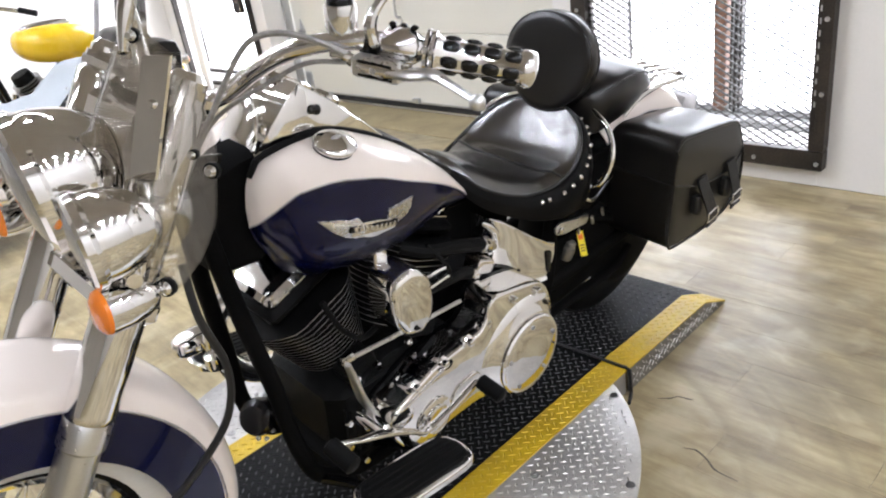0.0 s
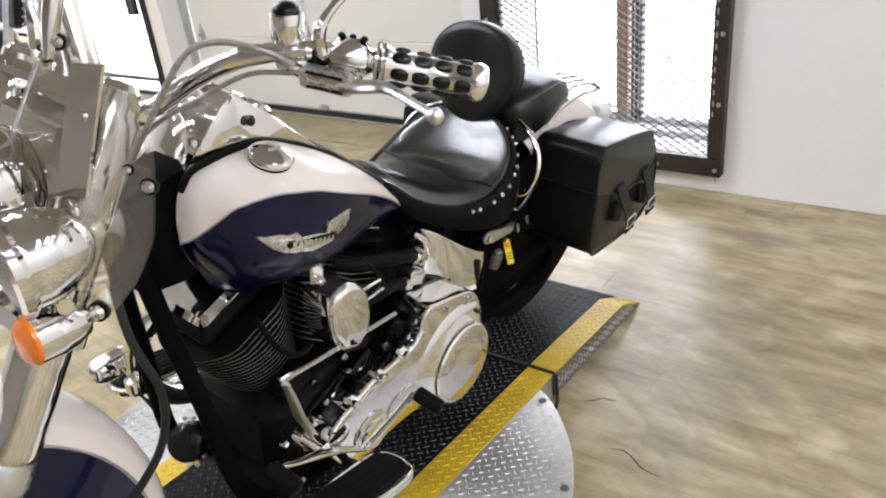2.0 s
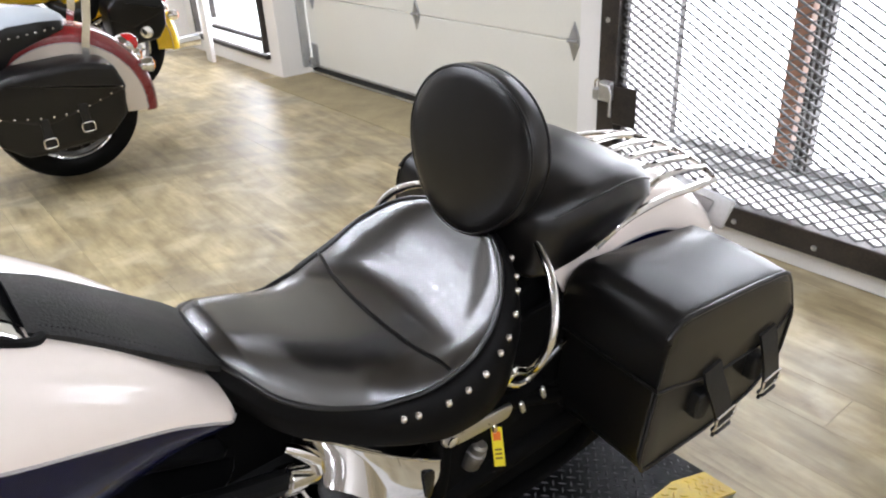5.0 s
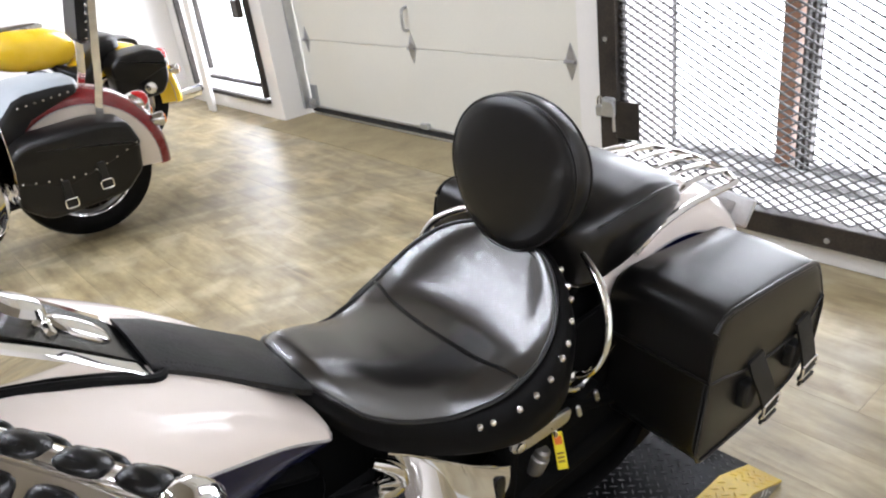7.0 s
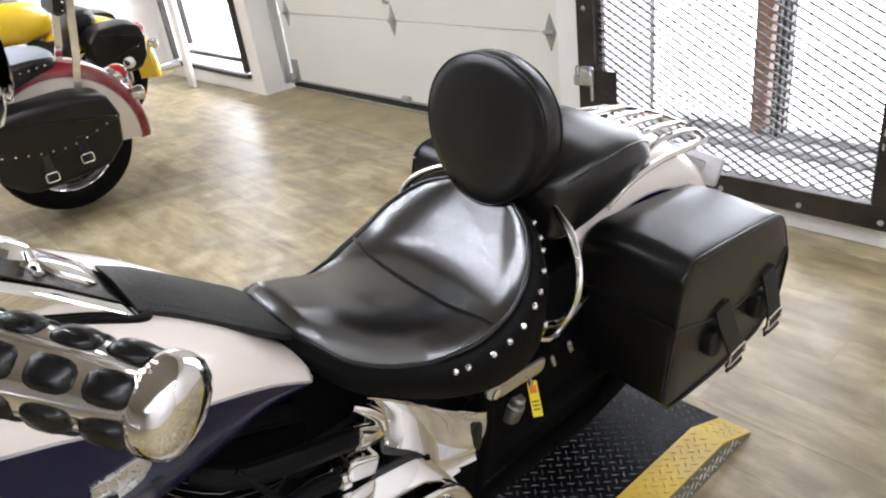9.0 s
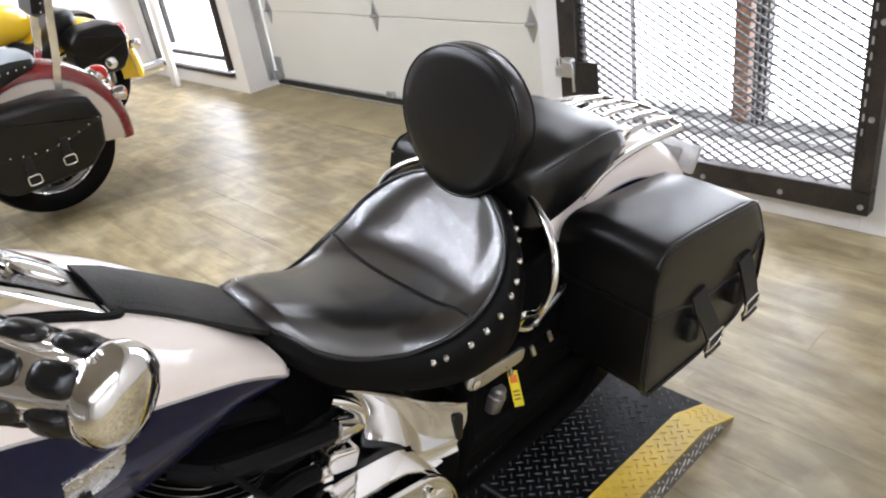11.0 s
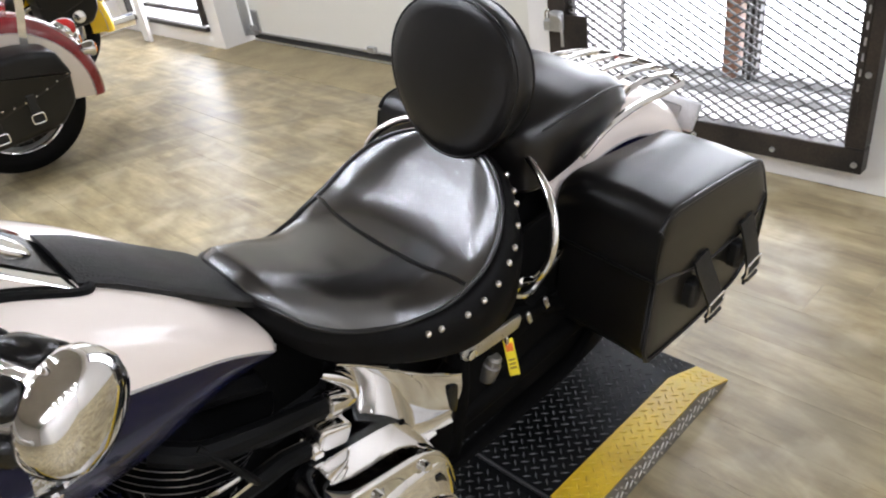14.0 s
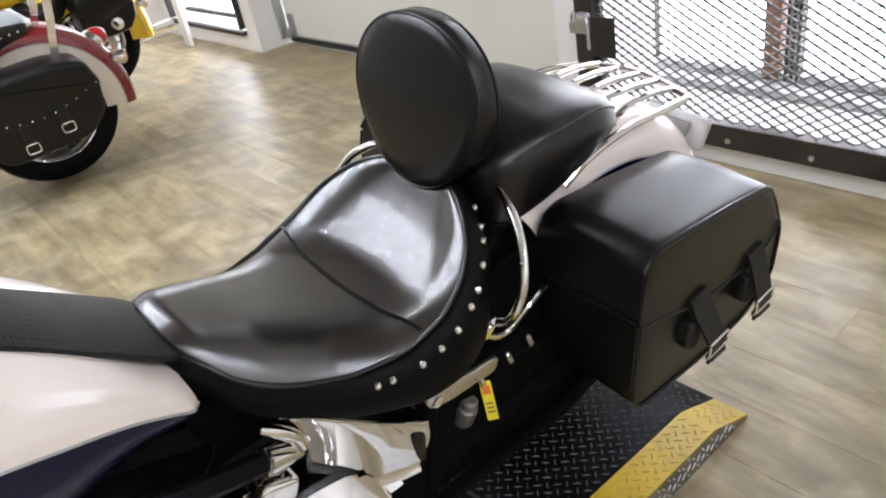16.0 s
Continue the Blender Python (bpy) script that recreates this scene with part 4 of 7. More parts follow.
for y_, z_, r_ in ((0.210, 0.955, 0.008), (0.180, 0.805, 0.010), (0.142, 1.035, 0.006), (0.190, 0.975, 0.005), (0.104, 1.112, 0.007), (0.090, 1.096, 0.006)):
    b_ = shield_point(-y_, z_)
    part("shield_bolt", lathe([(r_, 0.008), (r_, -0.006), (r_ * 0.6, -0.011), (0.001, -0.011)], b_, (1, 0.7, -0.3), 18), CHROME, shield)
    part("grommet", lathe([(r_ * 1.05, -0.002), (r_ * 1.35, -0.002), (r_ * 1.35, 0.006), (r_ * 1.05, 0.006)], b_, (1, 0.7, -0.3), 18, caps=False), RUBBER, shield)

# handlebar with everything on it
def bar(s):
    return [(0.470, s * 0.0, 0.985), (0.485, s * 0.06, 0.988), (0.527, s * 0.12, 1.012), (0.552, s * 0.18, 1.055), (0.580, s * 0.245, 1.088), (0.632, s * 0.308, 1.096), (0.694, s * 0.364, 1.080), (0.752, s * 0.444, 1.063)]


GA, GB = vec(0.692, -0.361, 1.0765), vec(0.764, -0.462, 1.0560)
for s in (-1, 1):
    hb = part("handlebar", tube(bar(s), [0.0130, 0.0130, 0.0130, 0.0130, 0.0128, 0.0127, 0.0127, 0.0127], 16), CHROME, bike, "chrome handlebar half")
    a, b = GA * vec(1, -s, 1), GB * vec(1, -s, 1)
    d = (b - a) / np.linalg.norm(b - a)
    L = np.linalg.norm(b - a)
    grip = part("grip", lathe([(0.0235, 0.0), (0.0245, 0.004), (0.0245, 0.010), (0.0208, 0.013), (0.0208, L - 0.012), (0.0226, L - 0.010), (0.0240, L - 0.006), (0.0242, L), (0.0228, L + 0.005), (0.0190, L + 0.009), (0.0110, L + 0.0115), (0.001, L + 0.012)], a, d, 40), CHROME, hb, "chrome grip with black rubber pads", sharp=55)
    side = np.cross(d, vec(0, 0, 1))
    side = side / np.linalg.norm(side)
    up = np.cross(side, d)
    for i in range(4):
        for j in range(6):
            an = radians(60 * j + 52)
            n_ = math.cos(an) * side + math.sin(an) * up
            t_ = -math.sin(an) * side + math.cos(an) * up
            c = a + d * (0.027 + 0.0262 * i)
            rings = []
            for f_, h in ((1.0, 0.0185), (1.0, 0.0206), (0.90, 0.0224), (0.68, 0.0238), (0.38, 0.0246), (0.05, 0.0248)):
                rings.append([c + d * (0.0112 * f_ * math.copysign(abs(math.cos(q)) ** 0.7, math.cos(q))) + t_ * (0.0080 * f_ * math.copysign(abs(math.sin(q)) ** 0.7, math.sin(q))) + n_ * h for q in np.linspace(0, 2 * math.pi, 16, endpoint=False)])
            part("rubber_pad", loft(rings), GRIPRUBBER, grip)
    k = vec(0.648, s * 0.322, 1.0915)
    square = Matrix((d, side, up)).transposed()
    sw = part("switch_housing", block(k + d * 0.024, (0.058, 0.046, 0.050), 0.016, square), CHROME, hb, "chrome switch housing", sharp=60)
    part("housing_seam", block(k + d * 0.024 - up * 0.004, (0.0584, 0.0464, 0.0025), 0.001, square), BLACKPAINT, sw)
    for q in range(2):
        part("housing_band", lathe([(0.0245, 0.054 + 0.008 * q), (0.0275, 0.055 + 0.008 * q), (0.0275, 0.059 + 0.008 * q), (0.0245, 0.060 + 0.008 * q)], k, d, 24, caps=False), CHROME, sw)
    for q in range(3):
        part("switch", block(k + d * (0.010 + 0.014 * q) + up * 0.0255, (0.009, 0.010, 0.006), 0.002, square), BLACKPAINT, sw)
    lever = [vec(x_, s * y_, z_) for x_, y_, z_ in ((0.616, 0.335, 1.069), (0.637, 0.373, 1.064), (0.655, 0.398, 1.064), (0.650, 0.430, 1.062), (0.638, 0.470, 1.060), (0.629, 0.497, 1.059))]
    part("lever_perch", tube([(0.608, s * 0.302, 1.076), (0.615, s * 0.320, 1.072), (0.627, s * 0.347, 1.067), (0.642, s * 0.374, 1.064)], [0.008, 0.013, 0.015, 0.012], 12, flat=0.85), CHROME, hb)
    turn_ = Euler((0, radians(8), s * radians(64.7))).to_matrix()
    pb = part("perch_body", block((0.623, s * 0.338, 1.068), (0.066, 0.022, 0.028), 0.005, turn_), SATIN, hb, "forged polished lever perch")
    for q in (-0.0085, 0.0085):
        part("perch_slot", block((0.6215, s * 0.3385, 1.068 + q), (0.046, 0.0224, 0.0035), 0.001, turn_), BLACKPAINT, pb)
    part("perch_clamp", block((0.632, s * 0.312, 1.086), (0.020, 0.018, 0.036), 0.005), BLACKPAINT, hb, "black lever clamp")
    part("cable_nut", lathe([(0.0055, 0), (0.0065, 0.006), (0.0065, 0.026), (0.004, 0.03)], (0.610, s * 0.308, 1.078), (-0.6, -s * 0.75, 0.25), 10), CHROME, hb)
    lv = part("clutch_lever" if s < 0 else "brake_lever", tube(lever, [0.010, 0.0115, 0.0105, 0.0072, 0.0058, 0.0052], 12, flat=0.7), SATIN, hb, "polished lever with ball end")
    part("ball_end", blob(lever[-1], (0.0098, 0.0098, 0.0098), 2), SATIN, lv)
    ms = vec(0.632, s * 0.322, 1.095)
    mc = vec(0.752, s * 0.340, 1.200)
    mir = part("mirror", tube([ms, ms + vec(-0.002, 0, 0.025), ms + vec(0.016, s * 0.002, 0.048), mc + vec(-0.055, -s * 0.012, -0.028), mc + vec(-0.012, 0, 0)], [0.009, 0.008, 0.006, 0.006, 0.007]), CHROME, hb, "chrome rear-view mirror")
    part("mirror_shell", blob(mc, (0.018, 0.062, 0.041), 2.3, shape=lambda x, y, z: (x * (0.6 if x > 0 else 1.4), y, z + 0.1 * y)), CHROME, mir)
    part("mirror_glass", blob(mc + vec(0.0104, 0, 0), (0.002, 0.055, 0.036), 2.3), CHROME, mir)
# bar clock pod on the left
pod = part("bar_pod", lathe([(0.008, -0.035), (0.012, -0.030), (0.012, -0.008), (0.018, -0.006), (0.0205, 0.0), (0.0205, 0.026), (0.019, 0.029)], (0.617, -0.281, 1.112), (0, -0.05, 1), 26), CHROME, bike, "round chrome pod on the handlebar")
part("dome", lathe([(0.0165, 0.028), (0.0165, 0.032), (0.0145, 0.036), (0.008, 0.040), (0.001, 0.0415)], (0.617, -0.281, 1.112), (0, -0.05, 1), 26), BLACKPAINT, pod, "dark domed top")
part("riser", block((0.472, 0, 0.980), (0.045, 0.13, 0.042), 0.012), CHROME, bike)
for s in (-1, 1):
    part("riser_post", lathe([(0.020, 0), (0.018, 0.03), (0.018, 0.07)], (0.468, s * 0.045, 0.925), (0.1, 0, 1), 18), CHROME, bike)
for pts, r in (
        ([(0.608, -0.304, 1.080), (0.581, -0.288, 1.100), (0.550, -0.245, 1.112), (0.522, -0.215, 1.102), (0.500, -0.192, 1.062), (0.478, -0.170, 1.010), (0.456, -0.145, 0.955), (0.440, -0.110, 0.890)], 0.0040),
        ([(0.606, -0.306, 1.074), (0.575, -0.255, 1.070), (0.548, -0.195, 1.036), (0.512, -0.12, 0.985), (0.48, -0.09, 0.93)], 0.0032),
        ([(0.608, 0.304, 1.080), (0.581, 0.288, 1.100), (0.550, 0.245, 1.112), (0.522, 0.215, 1.102), (0.500, 0.192, 1.062), (0.478, 0.170, 1.010), (0.445, 0.11, 0.92)], 0.0040)):
    part("control_cable", tube(pts, r, 8), BRAID, bike)
part("brake_hose", tube([(0.405, -0.135, 0.80), (0.40, -0.16, 0.72), (0.42, -0.17, 0.62), (0.405, -0.165, 0.53), (0.35, -0.155, 0.46), (0.27, -0.145, 0.40), (0.17, -0.12, 0.33)], 0.0065, 8), CABLE, bike)

# fuel tank: white crown over blue flanks
TX = [0.560, 0.568, 0.583, 0.610, 0.655, 0.720, 0.800, 0.880, 0.950, 0.990, 1.012, 1.022]
TW = [0.068, 0.094, 0.114, 0.148, 0.174, 0.187, 0.181, 0.163, 0.140, 0.128, 0.120, 0.105]
TT = [0.800, 0.838, 0.864, 0.882, 0.891, 0.890, 0.858, 0.812, 0.758, 0.715, 0.691, 0.681]
TB = [0.760, 0.735, 0.705, 0.656, 0.628, 0.620, 0.615, 0.624, 0.637, 0.641, 0.642, 0.643]
TS = [0.765, 0.787, 0.806, 0.836, 0.845, 0.834, 0.799, 0.760, 0.719, 0.690, 0.672, 0.665]


def tank_section(x, z=None, n=18):
    w, t, b = smooth_at(x, TX, TW), smooth_at(x, TX, TT), smooth_at(x, TX, TB)
    inner = float(np.interp(x, [0.56, 0.62, 0.68], [0.058, 0.055, 0.004]))
    zw = b + 0.58 * (t - b)
    pts = []
    for q in np.linspace(90, -90, n):
        c, s = math.cos(radians(q)), math.sin(radians(q))
        y = max(inner, w * abs(c) ** (0.62 if s > 0 else 0.74))
        zz = zw + (t - zw) * abs(s) ** 0.5 if s > 0 else zw - (zw - b) * abs(s)
        pts.append((y, zz))
    return pts


def tank_at(x, z):
    p = tank_section(x, n=60)
    up = [(zz, y) for y, zz in p]
    up.sort()
    return float(np.interp(z, [u[0] for u in up], [u[1] for u in up]))


XS = np.interp(np.linspace(0, 1, 56), np.linspace(0, 1, len(TX)), TX)
upper, lower, edge = [], [], []
for x in XS:
    sec = tank_section(x, n=60)
    zs = float(smooth_at(x, TX, TS))
    hi = [p for p in sec if p[1] > zs + 1e-4]
    lo = [p for p in sec if p[1] < zs - 1e-4]
    ye = tank_at(x, zs)

    def resample(pts, n):
        d = np.concatenate([[0], np.cumsum([math.hypot(pts[i + 1][0] - pts[i][0], pts[i + 1][1] - pts[i][1]) for i in range(len(pts) - 1)])])
        u = np.linspace(0, d[-1], n)
        return list(zip(np.interp(u, d, [p[0] for p in pts]), np.interp(u, d, [p[1] for p in pts])))
    hi = resample(hi + [(ye, zs)], 14)
    lo = resample([(ye, zs)] + lo, 14)
    upper.append([(x, y, z) for y, z in hi])
    lower.append([(x, y, z) for y, z in lo])
    edge.append((x, ye, zs))
for s in (-1, 1):
    half = []
    for rows_ in (upper, lower):
        rs = [[(x, s * y, z) for x, y, z in r] for r in rows_]
        m = loft(rs, closed=False, caps=False)
        for r in (rs[0], rs[-1]):
            m.add(r, [tuple(range(len(r)))])
        half.append(m)
    tk_ = part("fuel_tank", half[0], PEARL, bike, "pearl white tank crown", sharp=50)
    if s < 0:
        tank = tk_
    part("tank_flank", half[1], COBALT, tk_, "cobalt blue tank flank", sharp=50)
    part("pinstripe", tube([(x, s * (y + 0.0006), z) for x, y, z in edge], 0.0016, 6, smooth=False), STRIPE, tk_)
part("tank_seam", tube([(x, -(tank_at(x, z) + 0.001), z) for x, z in [(q, float(smooth_at(q, TX, TB)) + 0.010) for q in np.linspace(0.62, 1.0, 16)]], 0.003, 6, smooth=False), COBALT, tank)


def cap(y):
    z = 0.858
    at, up_ = (0.699, y * 1.16, z + 0.0245), (0.06, math.copysign(0.34, y), 1)
    c = part("filler_cap", lathe([(0.029, -0.020), (0.032, -0.004), (0.0352, 0.0005), (0.0362, 0.0035), (0.0352, 0.0062), (0.030, 0.0100), (0.020, 0.0140), (0.010, 0.0158), (0.001, 0.0162)], at, up_, 44), CHROME, tank, "domed round chrome filler cap", sharp=60)
    part("cap_gasket", lathe([(0.030, -0.008), (0.0345, -0.006), (0.0345, -0.002), (0.031, 0.0)], at, up_, 36, caps=False), RUBBER, c)
    part("cap_notch", blob((0.700, y * 1.16 + math.copysign(0.0054, y), z + 0.0400), (0.009, 0.0034, 0.003), 2.5), STEEL, c)


cap(-0.108)
cap(0.108)


# winged tank badge
def badge(s):
    def pt(u, v, a):
        x, z = 0.716 + u, 0.750 - 0.26 * u + v
        return (x, s * (tank_at(x, z) + a), z)
    wing_l = [(-0.092, 0.012), (-0.082, 0.001), (-0.07, -0.010), (-0.055, -0.018), (-0.035, -0.022), (-0.018, -0.020), (-0.020, 0.006), (-0.030, 0.018), (-0.042, 0.014), (-0.06, 0.015), (-0.075, 0.013)]
    wing_r = [(0.030, 0.002), (0.034, 0.026), (0.050, 0.030), (0.070, 0.035), (0.094, 0.041), (0.088, 0.022), (0.078, 0.010), (0.064, 0.001), (0.048, -0.004)]
    for w_ in (wing_l, wing_r):
        part("badge_wing", prism(w_, -0.002, 0.0035, 0.0012, pt), SATIN, tank, "silver wing badge")
    part("badge_plate", prism([(-0.045, -0.018), (0.0, -0.024), (0.048, -0.013), (0.056, 0.004), (0.01, 0.010), (-0.03, 0.008)], -0.002, 0.004, 0.001, pt), CHROME, tank)
    part("badge_bar", prism([(-0.046, -0.010), (0.052, -0.006), (0.052, 0.006), (-0.046, 0.002)], 0.002, 0.006, 0.001, pt), BLACKPAINT, tank, "dark name bar")
    for k in range(9):
        u0 = -0.040 + 0.010 * k
        part("badge_mark", prism([(u0, -0.0066), (u0 + 0.006, -0.0062), (u0 + 0.006, 0.0018), (u0, 0.0014)], 0.005, 0.0068, 0.0004, pt), CHROME, tank)
    for k in range(5):
        part("feather", prism([(-0.083 + 0.013 * k, 0.012 - 0.006 * k), (-0.081 + 0.013 * k, 0.013 - 0.006 * k), (-0.028 + 0.002 * k, 0.012 - 0.006 * k), (-0.028 + 0.002 * k, 0.010 - 0.006 * k)], 0.002, 0.0045, 0.0004, pt), CHROME, tank)


badge(-1)
badge(1)

# dash console, instruments, leather strap
def dash_ring(x, w, z, h):
    return [(x, -w, z), (x, -w * 0.995, z + h * 0.92), (x, -w * 0.95, z + h), (x, w * 0.95, z + h), (x, w * 0.995, z + h * 0.92), (x, w, z)]


dash = part("dash_console", loft([dash_ring(0.588, 0.046, 0.850, 0.014), dash_ring(0.606, 0.056, 0.866, 0.026), dash_ring(0.635, 0.064, 0.880, 0.048), dash_ring(0.662, 0.070, 0.886, 0.072), dash_ring(0.684, 0.072, 0.884, 0.092), dash_ring(0.745, 0.072, 0.864, 0.066), dash_ring(0.80, 0.070, 0.838, 0.046),
                                  dash_ring(0.856, 0.066, 0.806, 0.026), dash_ring(0.872, 0.062, 0.797, 0.014)]), CHROME, bike, "chrome dash console", sharp=40)
part("dash_panel", loft([[(x, -w, z), (x, w, z), (x, w, z + 0.003), (x, -w, z + 0.003)] for x, w, z in ((0.748, 0.050, 0.929), (0.80, 0.049, 0.8855), (0.852, 0.044, 0.836), (0.866, 0.042, 0.820))]), BLACKPAINT, dash, "black console inlay")
part("speedometer", lathe([(0.042, -0.012), (0.046, 0.002), (0.046, 0.010), (0.042, 0.013), (0.039, 0.008)], (0.708, 0, 0.953), (0.62, 0, 1), 36), CHROME, dash)
part("speedo_glass", lathe([(0.0395, 0.008), (0.02, 0.011), (0.001, 0.012)], (0.708, 0, 0.953), (0.62, 0, 1), 32), BLACKPAINT, dash, "dark instrument glass")
part("ignition_switch", lathe([(0.026, -0.004), (0.026, 0.010), (0.020, 0.016), (0.001, 0.018)], (0.778, 0, 0.905), (0.75, 0, 1), 26), CHROME, dash)
part("dash_badge", blob((0.826, 0, 0.864), (0.024, 0.022, 0.010), 2.4, shape=lambda x, y, z: (x, y, z - 0.9 * x)), CHROME, dash)
part("dash_bar", block((0.798, 0, 0.890), (0.010, 0.07, 0.010), 0.003), CHROME, dash)
part("dash_gasket", tube([(0.575, -0.062, 0.850), (0.59, -0.066, 0.876), (0.62, -0.074, 0.888), (0.655, -0.076, 0.891), (0.72, -0.076, 0.889), (0.80, -0.073, 0.857), (0.86, -0.069, 0.823), (0.878, -0.05, 0.813)], 0.006, 8), RUBBER, dash)
part("dash_knob", lathe([(0.008, 0), (0.009, 0.008), (0.004, 0.011)], (0.705, -0.072, 0.928), (0, -1, 0.2), 14), BLACKPAINT, dash)


def strap_ring(x, w, z):
    return [(x, -w, z - 0.012), (x, -w, z - 0.003), (x, -w * 0.9, z + 0.001), (x, 0, z + 0.006), (x, w * 0.9, z + 0.001), (x, w, z - 0.003), (x, w, z - 0.012)]


strap = part("tank_strap", loft([strap_ring(x, w, z) for x, w, z in ((0.866, 0.056, 0.828), (0.90, 0.060, 0.808), (0.95, 0.064, 0.768), (0.99, 0.067, 0.735), (1.015, 0.068, 0.715), (1.032, 0.062, 0.700))]), STRAPHIDE, bike, "stitched black leather tank strap")
for s in (-1,):
    st = Mesh()
    for q in np.linspace(0, 1, 34):
        x = 0.878 + 0.142 * q
        w, z = np.interp(x, [0.866, 0.90, 0.95, 0.99, 1.03], [0.056, 0.060, 0.064, 0.067, 0.066]), np.interp(x, [0.866, 0.90, 0.95, 0.99, 1.03], [0.828, 0.808, 0.768, 0.735, 0.702])
        st.join(block((x, s * (w - 0.009), z + 0.0012), (0.0026, 0.0010, 0.0010), 0.0003))
    part("stitching", st, RUBBER, strap)


# ---- rider seat: dished bucket, rolled rim, studded skirt
SX = [1.022, 1.030, 1.045, 1.07, 1.11, 1.15, 1.19, 1.23, 1.27, 1.31, 1.345, 1.38, 1.405, 1.422, 1.434, 1.440]
SW = [0.030, 0.056, 0.080, 0.106, 0.126, 0.136, 0.147, 0.157, 0.165, 0.166, 0.160, 0.140, 0.112, 0.082, 0.050, 0.020]
SE = [0.704, 0.700, 0.688, 0.662, 0.638, 0.621, 0.611, 0.611, 0.619, 0.633, 0.656, 0.683, 0.704, 0.716, 0.722, 0.723]
SC = [0.710, 0.718, 0.719, 0.708, 0.689, 0.667, 0.648, 0.635, 0.628, 0.626, 0.634, 0.654, 0.681, 0.704, 0.719, 0.723]
SB = [0.672, 0.664, 0.648, 0.618, 0.590, 0.568, 0.552, 0.542, 0.537, 0.537, 0.545, 0.566, 0.590, 0.606, 0.616, 0.620]


def seat_at(x, y):
    w, c, e = (float(smooth_at(x, SX, q)) for q in (SW, SC, SE))
    u = min(1.0, abs(y) / max(w, 1e-3))
    rear = float(np.clip((x - 1.22) / 0.08, 0, 1)) * float(np.clip((1.44 - x) / 0.03, 0, 1))
    roll = 0.006 * rear * math.exp(-((u - 0.82) / 0.15) ** 2)
    return c + (e - c) * u ** (2.7 - 0.5 * rear) + roll - 0.005 * u ** 14


def rim_line(n=72):
    """Right-hand rim from the nose round to the tail, with its outward direction in plan."""
    q = 0.5 - 0.5 * np.cos(np.linspace(0, math.pi, n))
    xs = SX[0] + (SX[-1] - SX[0]) * q
    pts = [vec(x, -float(smooth_at(x, SX, SW)), float(smooth_at(x, SX, SE))) for x in xs]
    out = []
    for i, p in enumerate(pts):
        d = pts[min(i + 1, n - 1)] - pts[max(i - 1, 0)]
        nrm = vec(d[1], -d[0], 0)
        out.append((p, nrm / (np.linalg.norm(nrm) + 1e-9)))
    return out


RIM = rim_line()
# the nose and the tail look straight ahead and straight back
RIM = [(p, n_ if 0 < i < len(RIM) - 1 else vec(-1 if i == 0 else 1, 0, 0)) for i, (p, n_) in enumerate(RIM)]


def skirt_ring(p, n_):
    """The skirt from under the rim down to its hem."""
    b = float(smooth_at(p[0], SX, SB))
    rear = float(np.clip((p[0] - 1.12) / 0.16, 0, 1))
    o = 0.010 + 0.012 * rear
    drop = p[2] - b
    return [p + vec(0, 0, -0.010) - n_ * 0.010, p + vec(0, 0, -0.003) + n_ * 0.003, p + n_ * o * 0.5 + vec(0, 0, -0.007), p + n_ * o + vec(0, 0, -0.0175), p + n_ * (o + 0.007 * rear + 0.002) + vec(0, 0, -0.5 * drop),
            p + n_ * (o + 0.006 * rear) + vec(0, 0, -0.93 * drop), p + n_ * (o + 0.002 * rear) + vec(0, 0, -drop), p - n_ * 0.012 + vec(0, 0, -drop * 0.97)]


rows = []
for p, n_ in RIM:
    ys = np.linspace(-1, 1, 45)
    rows.append([(p[0], abs(p[1]) * math.sin(q * math.pi / 2), seat_at(p[0], abs(p[1]) * math.sin(q * math.pi / 2))) for q in ys])
top_m = loft(rows, closed=False, caps=False)
top_m.add(rows[0], [tuple(range(45))]).add(rows[-1], [tuple(range(45))])
seat = part("rider_seat", top_m, SEATHIDE, bike, "polished black leather solo seat", sharp=80)
half = [skirt_ring(p, n_) for p, n_ in RIM]
loop = half + [[vec(q[0], -q[1], q[2]) for q in r] for r in half[::-1]]
part("seat_skirt", loft(loop + [loop[0]], closed=False, caps=False), SKIRTHIDE, seat, "matt leather skirt", sharp=70)
part("seat_seam", tube([(1.262 + 0.022 * (y / 0.16) ** 2, y, seat_at(1.262 + 0.022 * (y / 0.16) ** 2, y) + 0.0016) for y in np.linspace(-0.160, 0.160, 41)], 0.0022, 6, smooth=False), LEATHER, seat, "sewn cross seam")
for s in (-1, 1):
    part("piping", tube([vec(p[0], -s * p[1], p[2] - 0.002) for p, n_ in RIM[1:-1]], 0.0034, 8, smooth=False), LEATHER, seat, "rolled leather piping")
stud_mesh = blob((0, 0, 0), (0.0056, 0.0056, 0.0056), 2, 10, 6).data("stud", CHROME)
for x, y in ((1.201, 0.164), (1.227, 0.173), (1.258, 0.180), (1.287, 0.184), (1.316, 0.183), (1.342, 0.179), (1.367, 0.170), (1.388, 0.157), (1.408, 0.139), (1.424, 0.118), (1.436, 0.096)):
    best = min(range(len(RIM)), key=lambda i: math.hypot(RIM[i][0][0] + 0.02 * RIM[i][1][0] - x, RIM[i][0][1] + 0.02 * RIM[i][1][1] + y))
    for s in (-1, 1):
        q = skirt_ring(*RIM[best])[3 if s < 0 else 4]
        st = part("stud", stud_mesh, CHROME, seat)
        st.location = (q[0], -s * q[1], q[2])
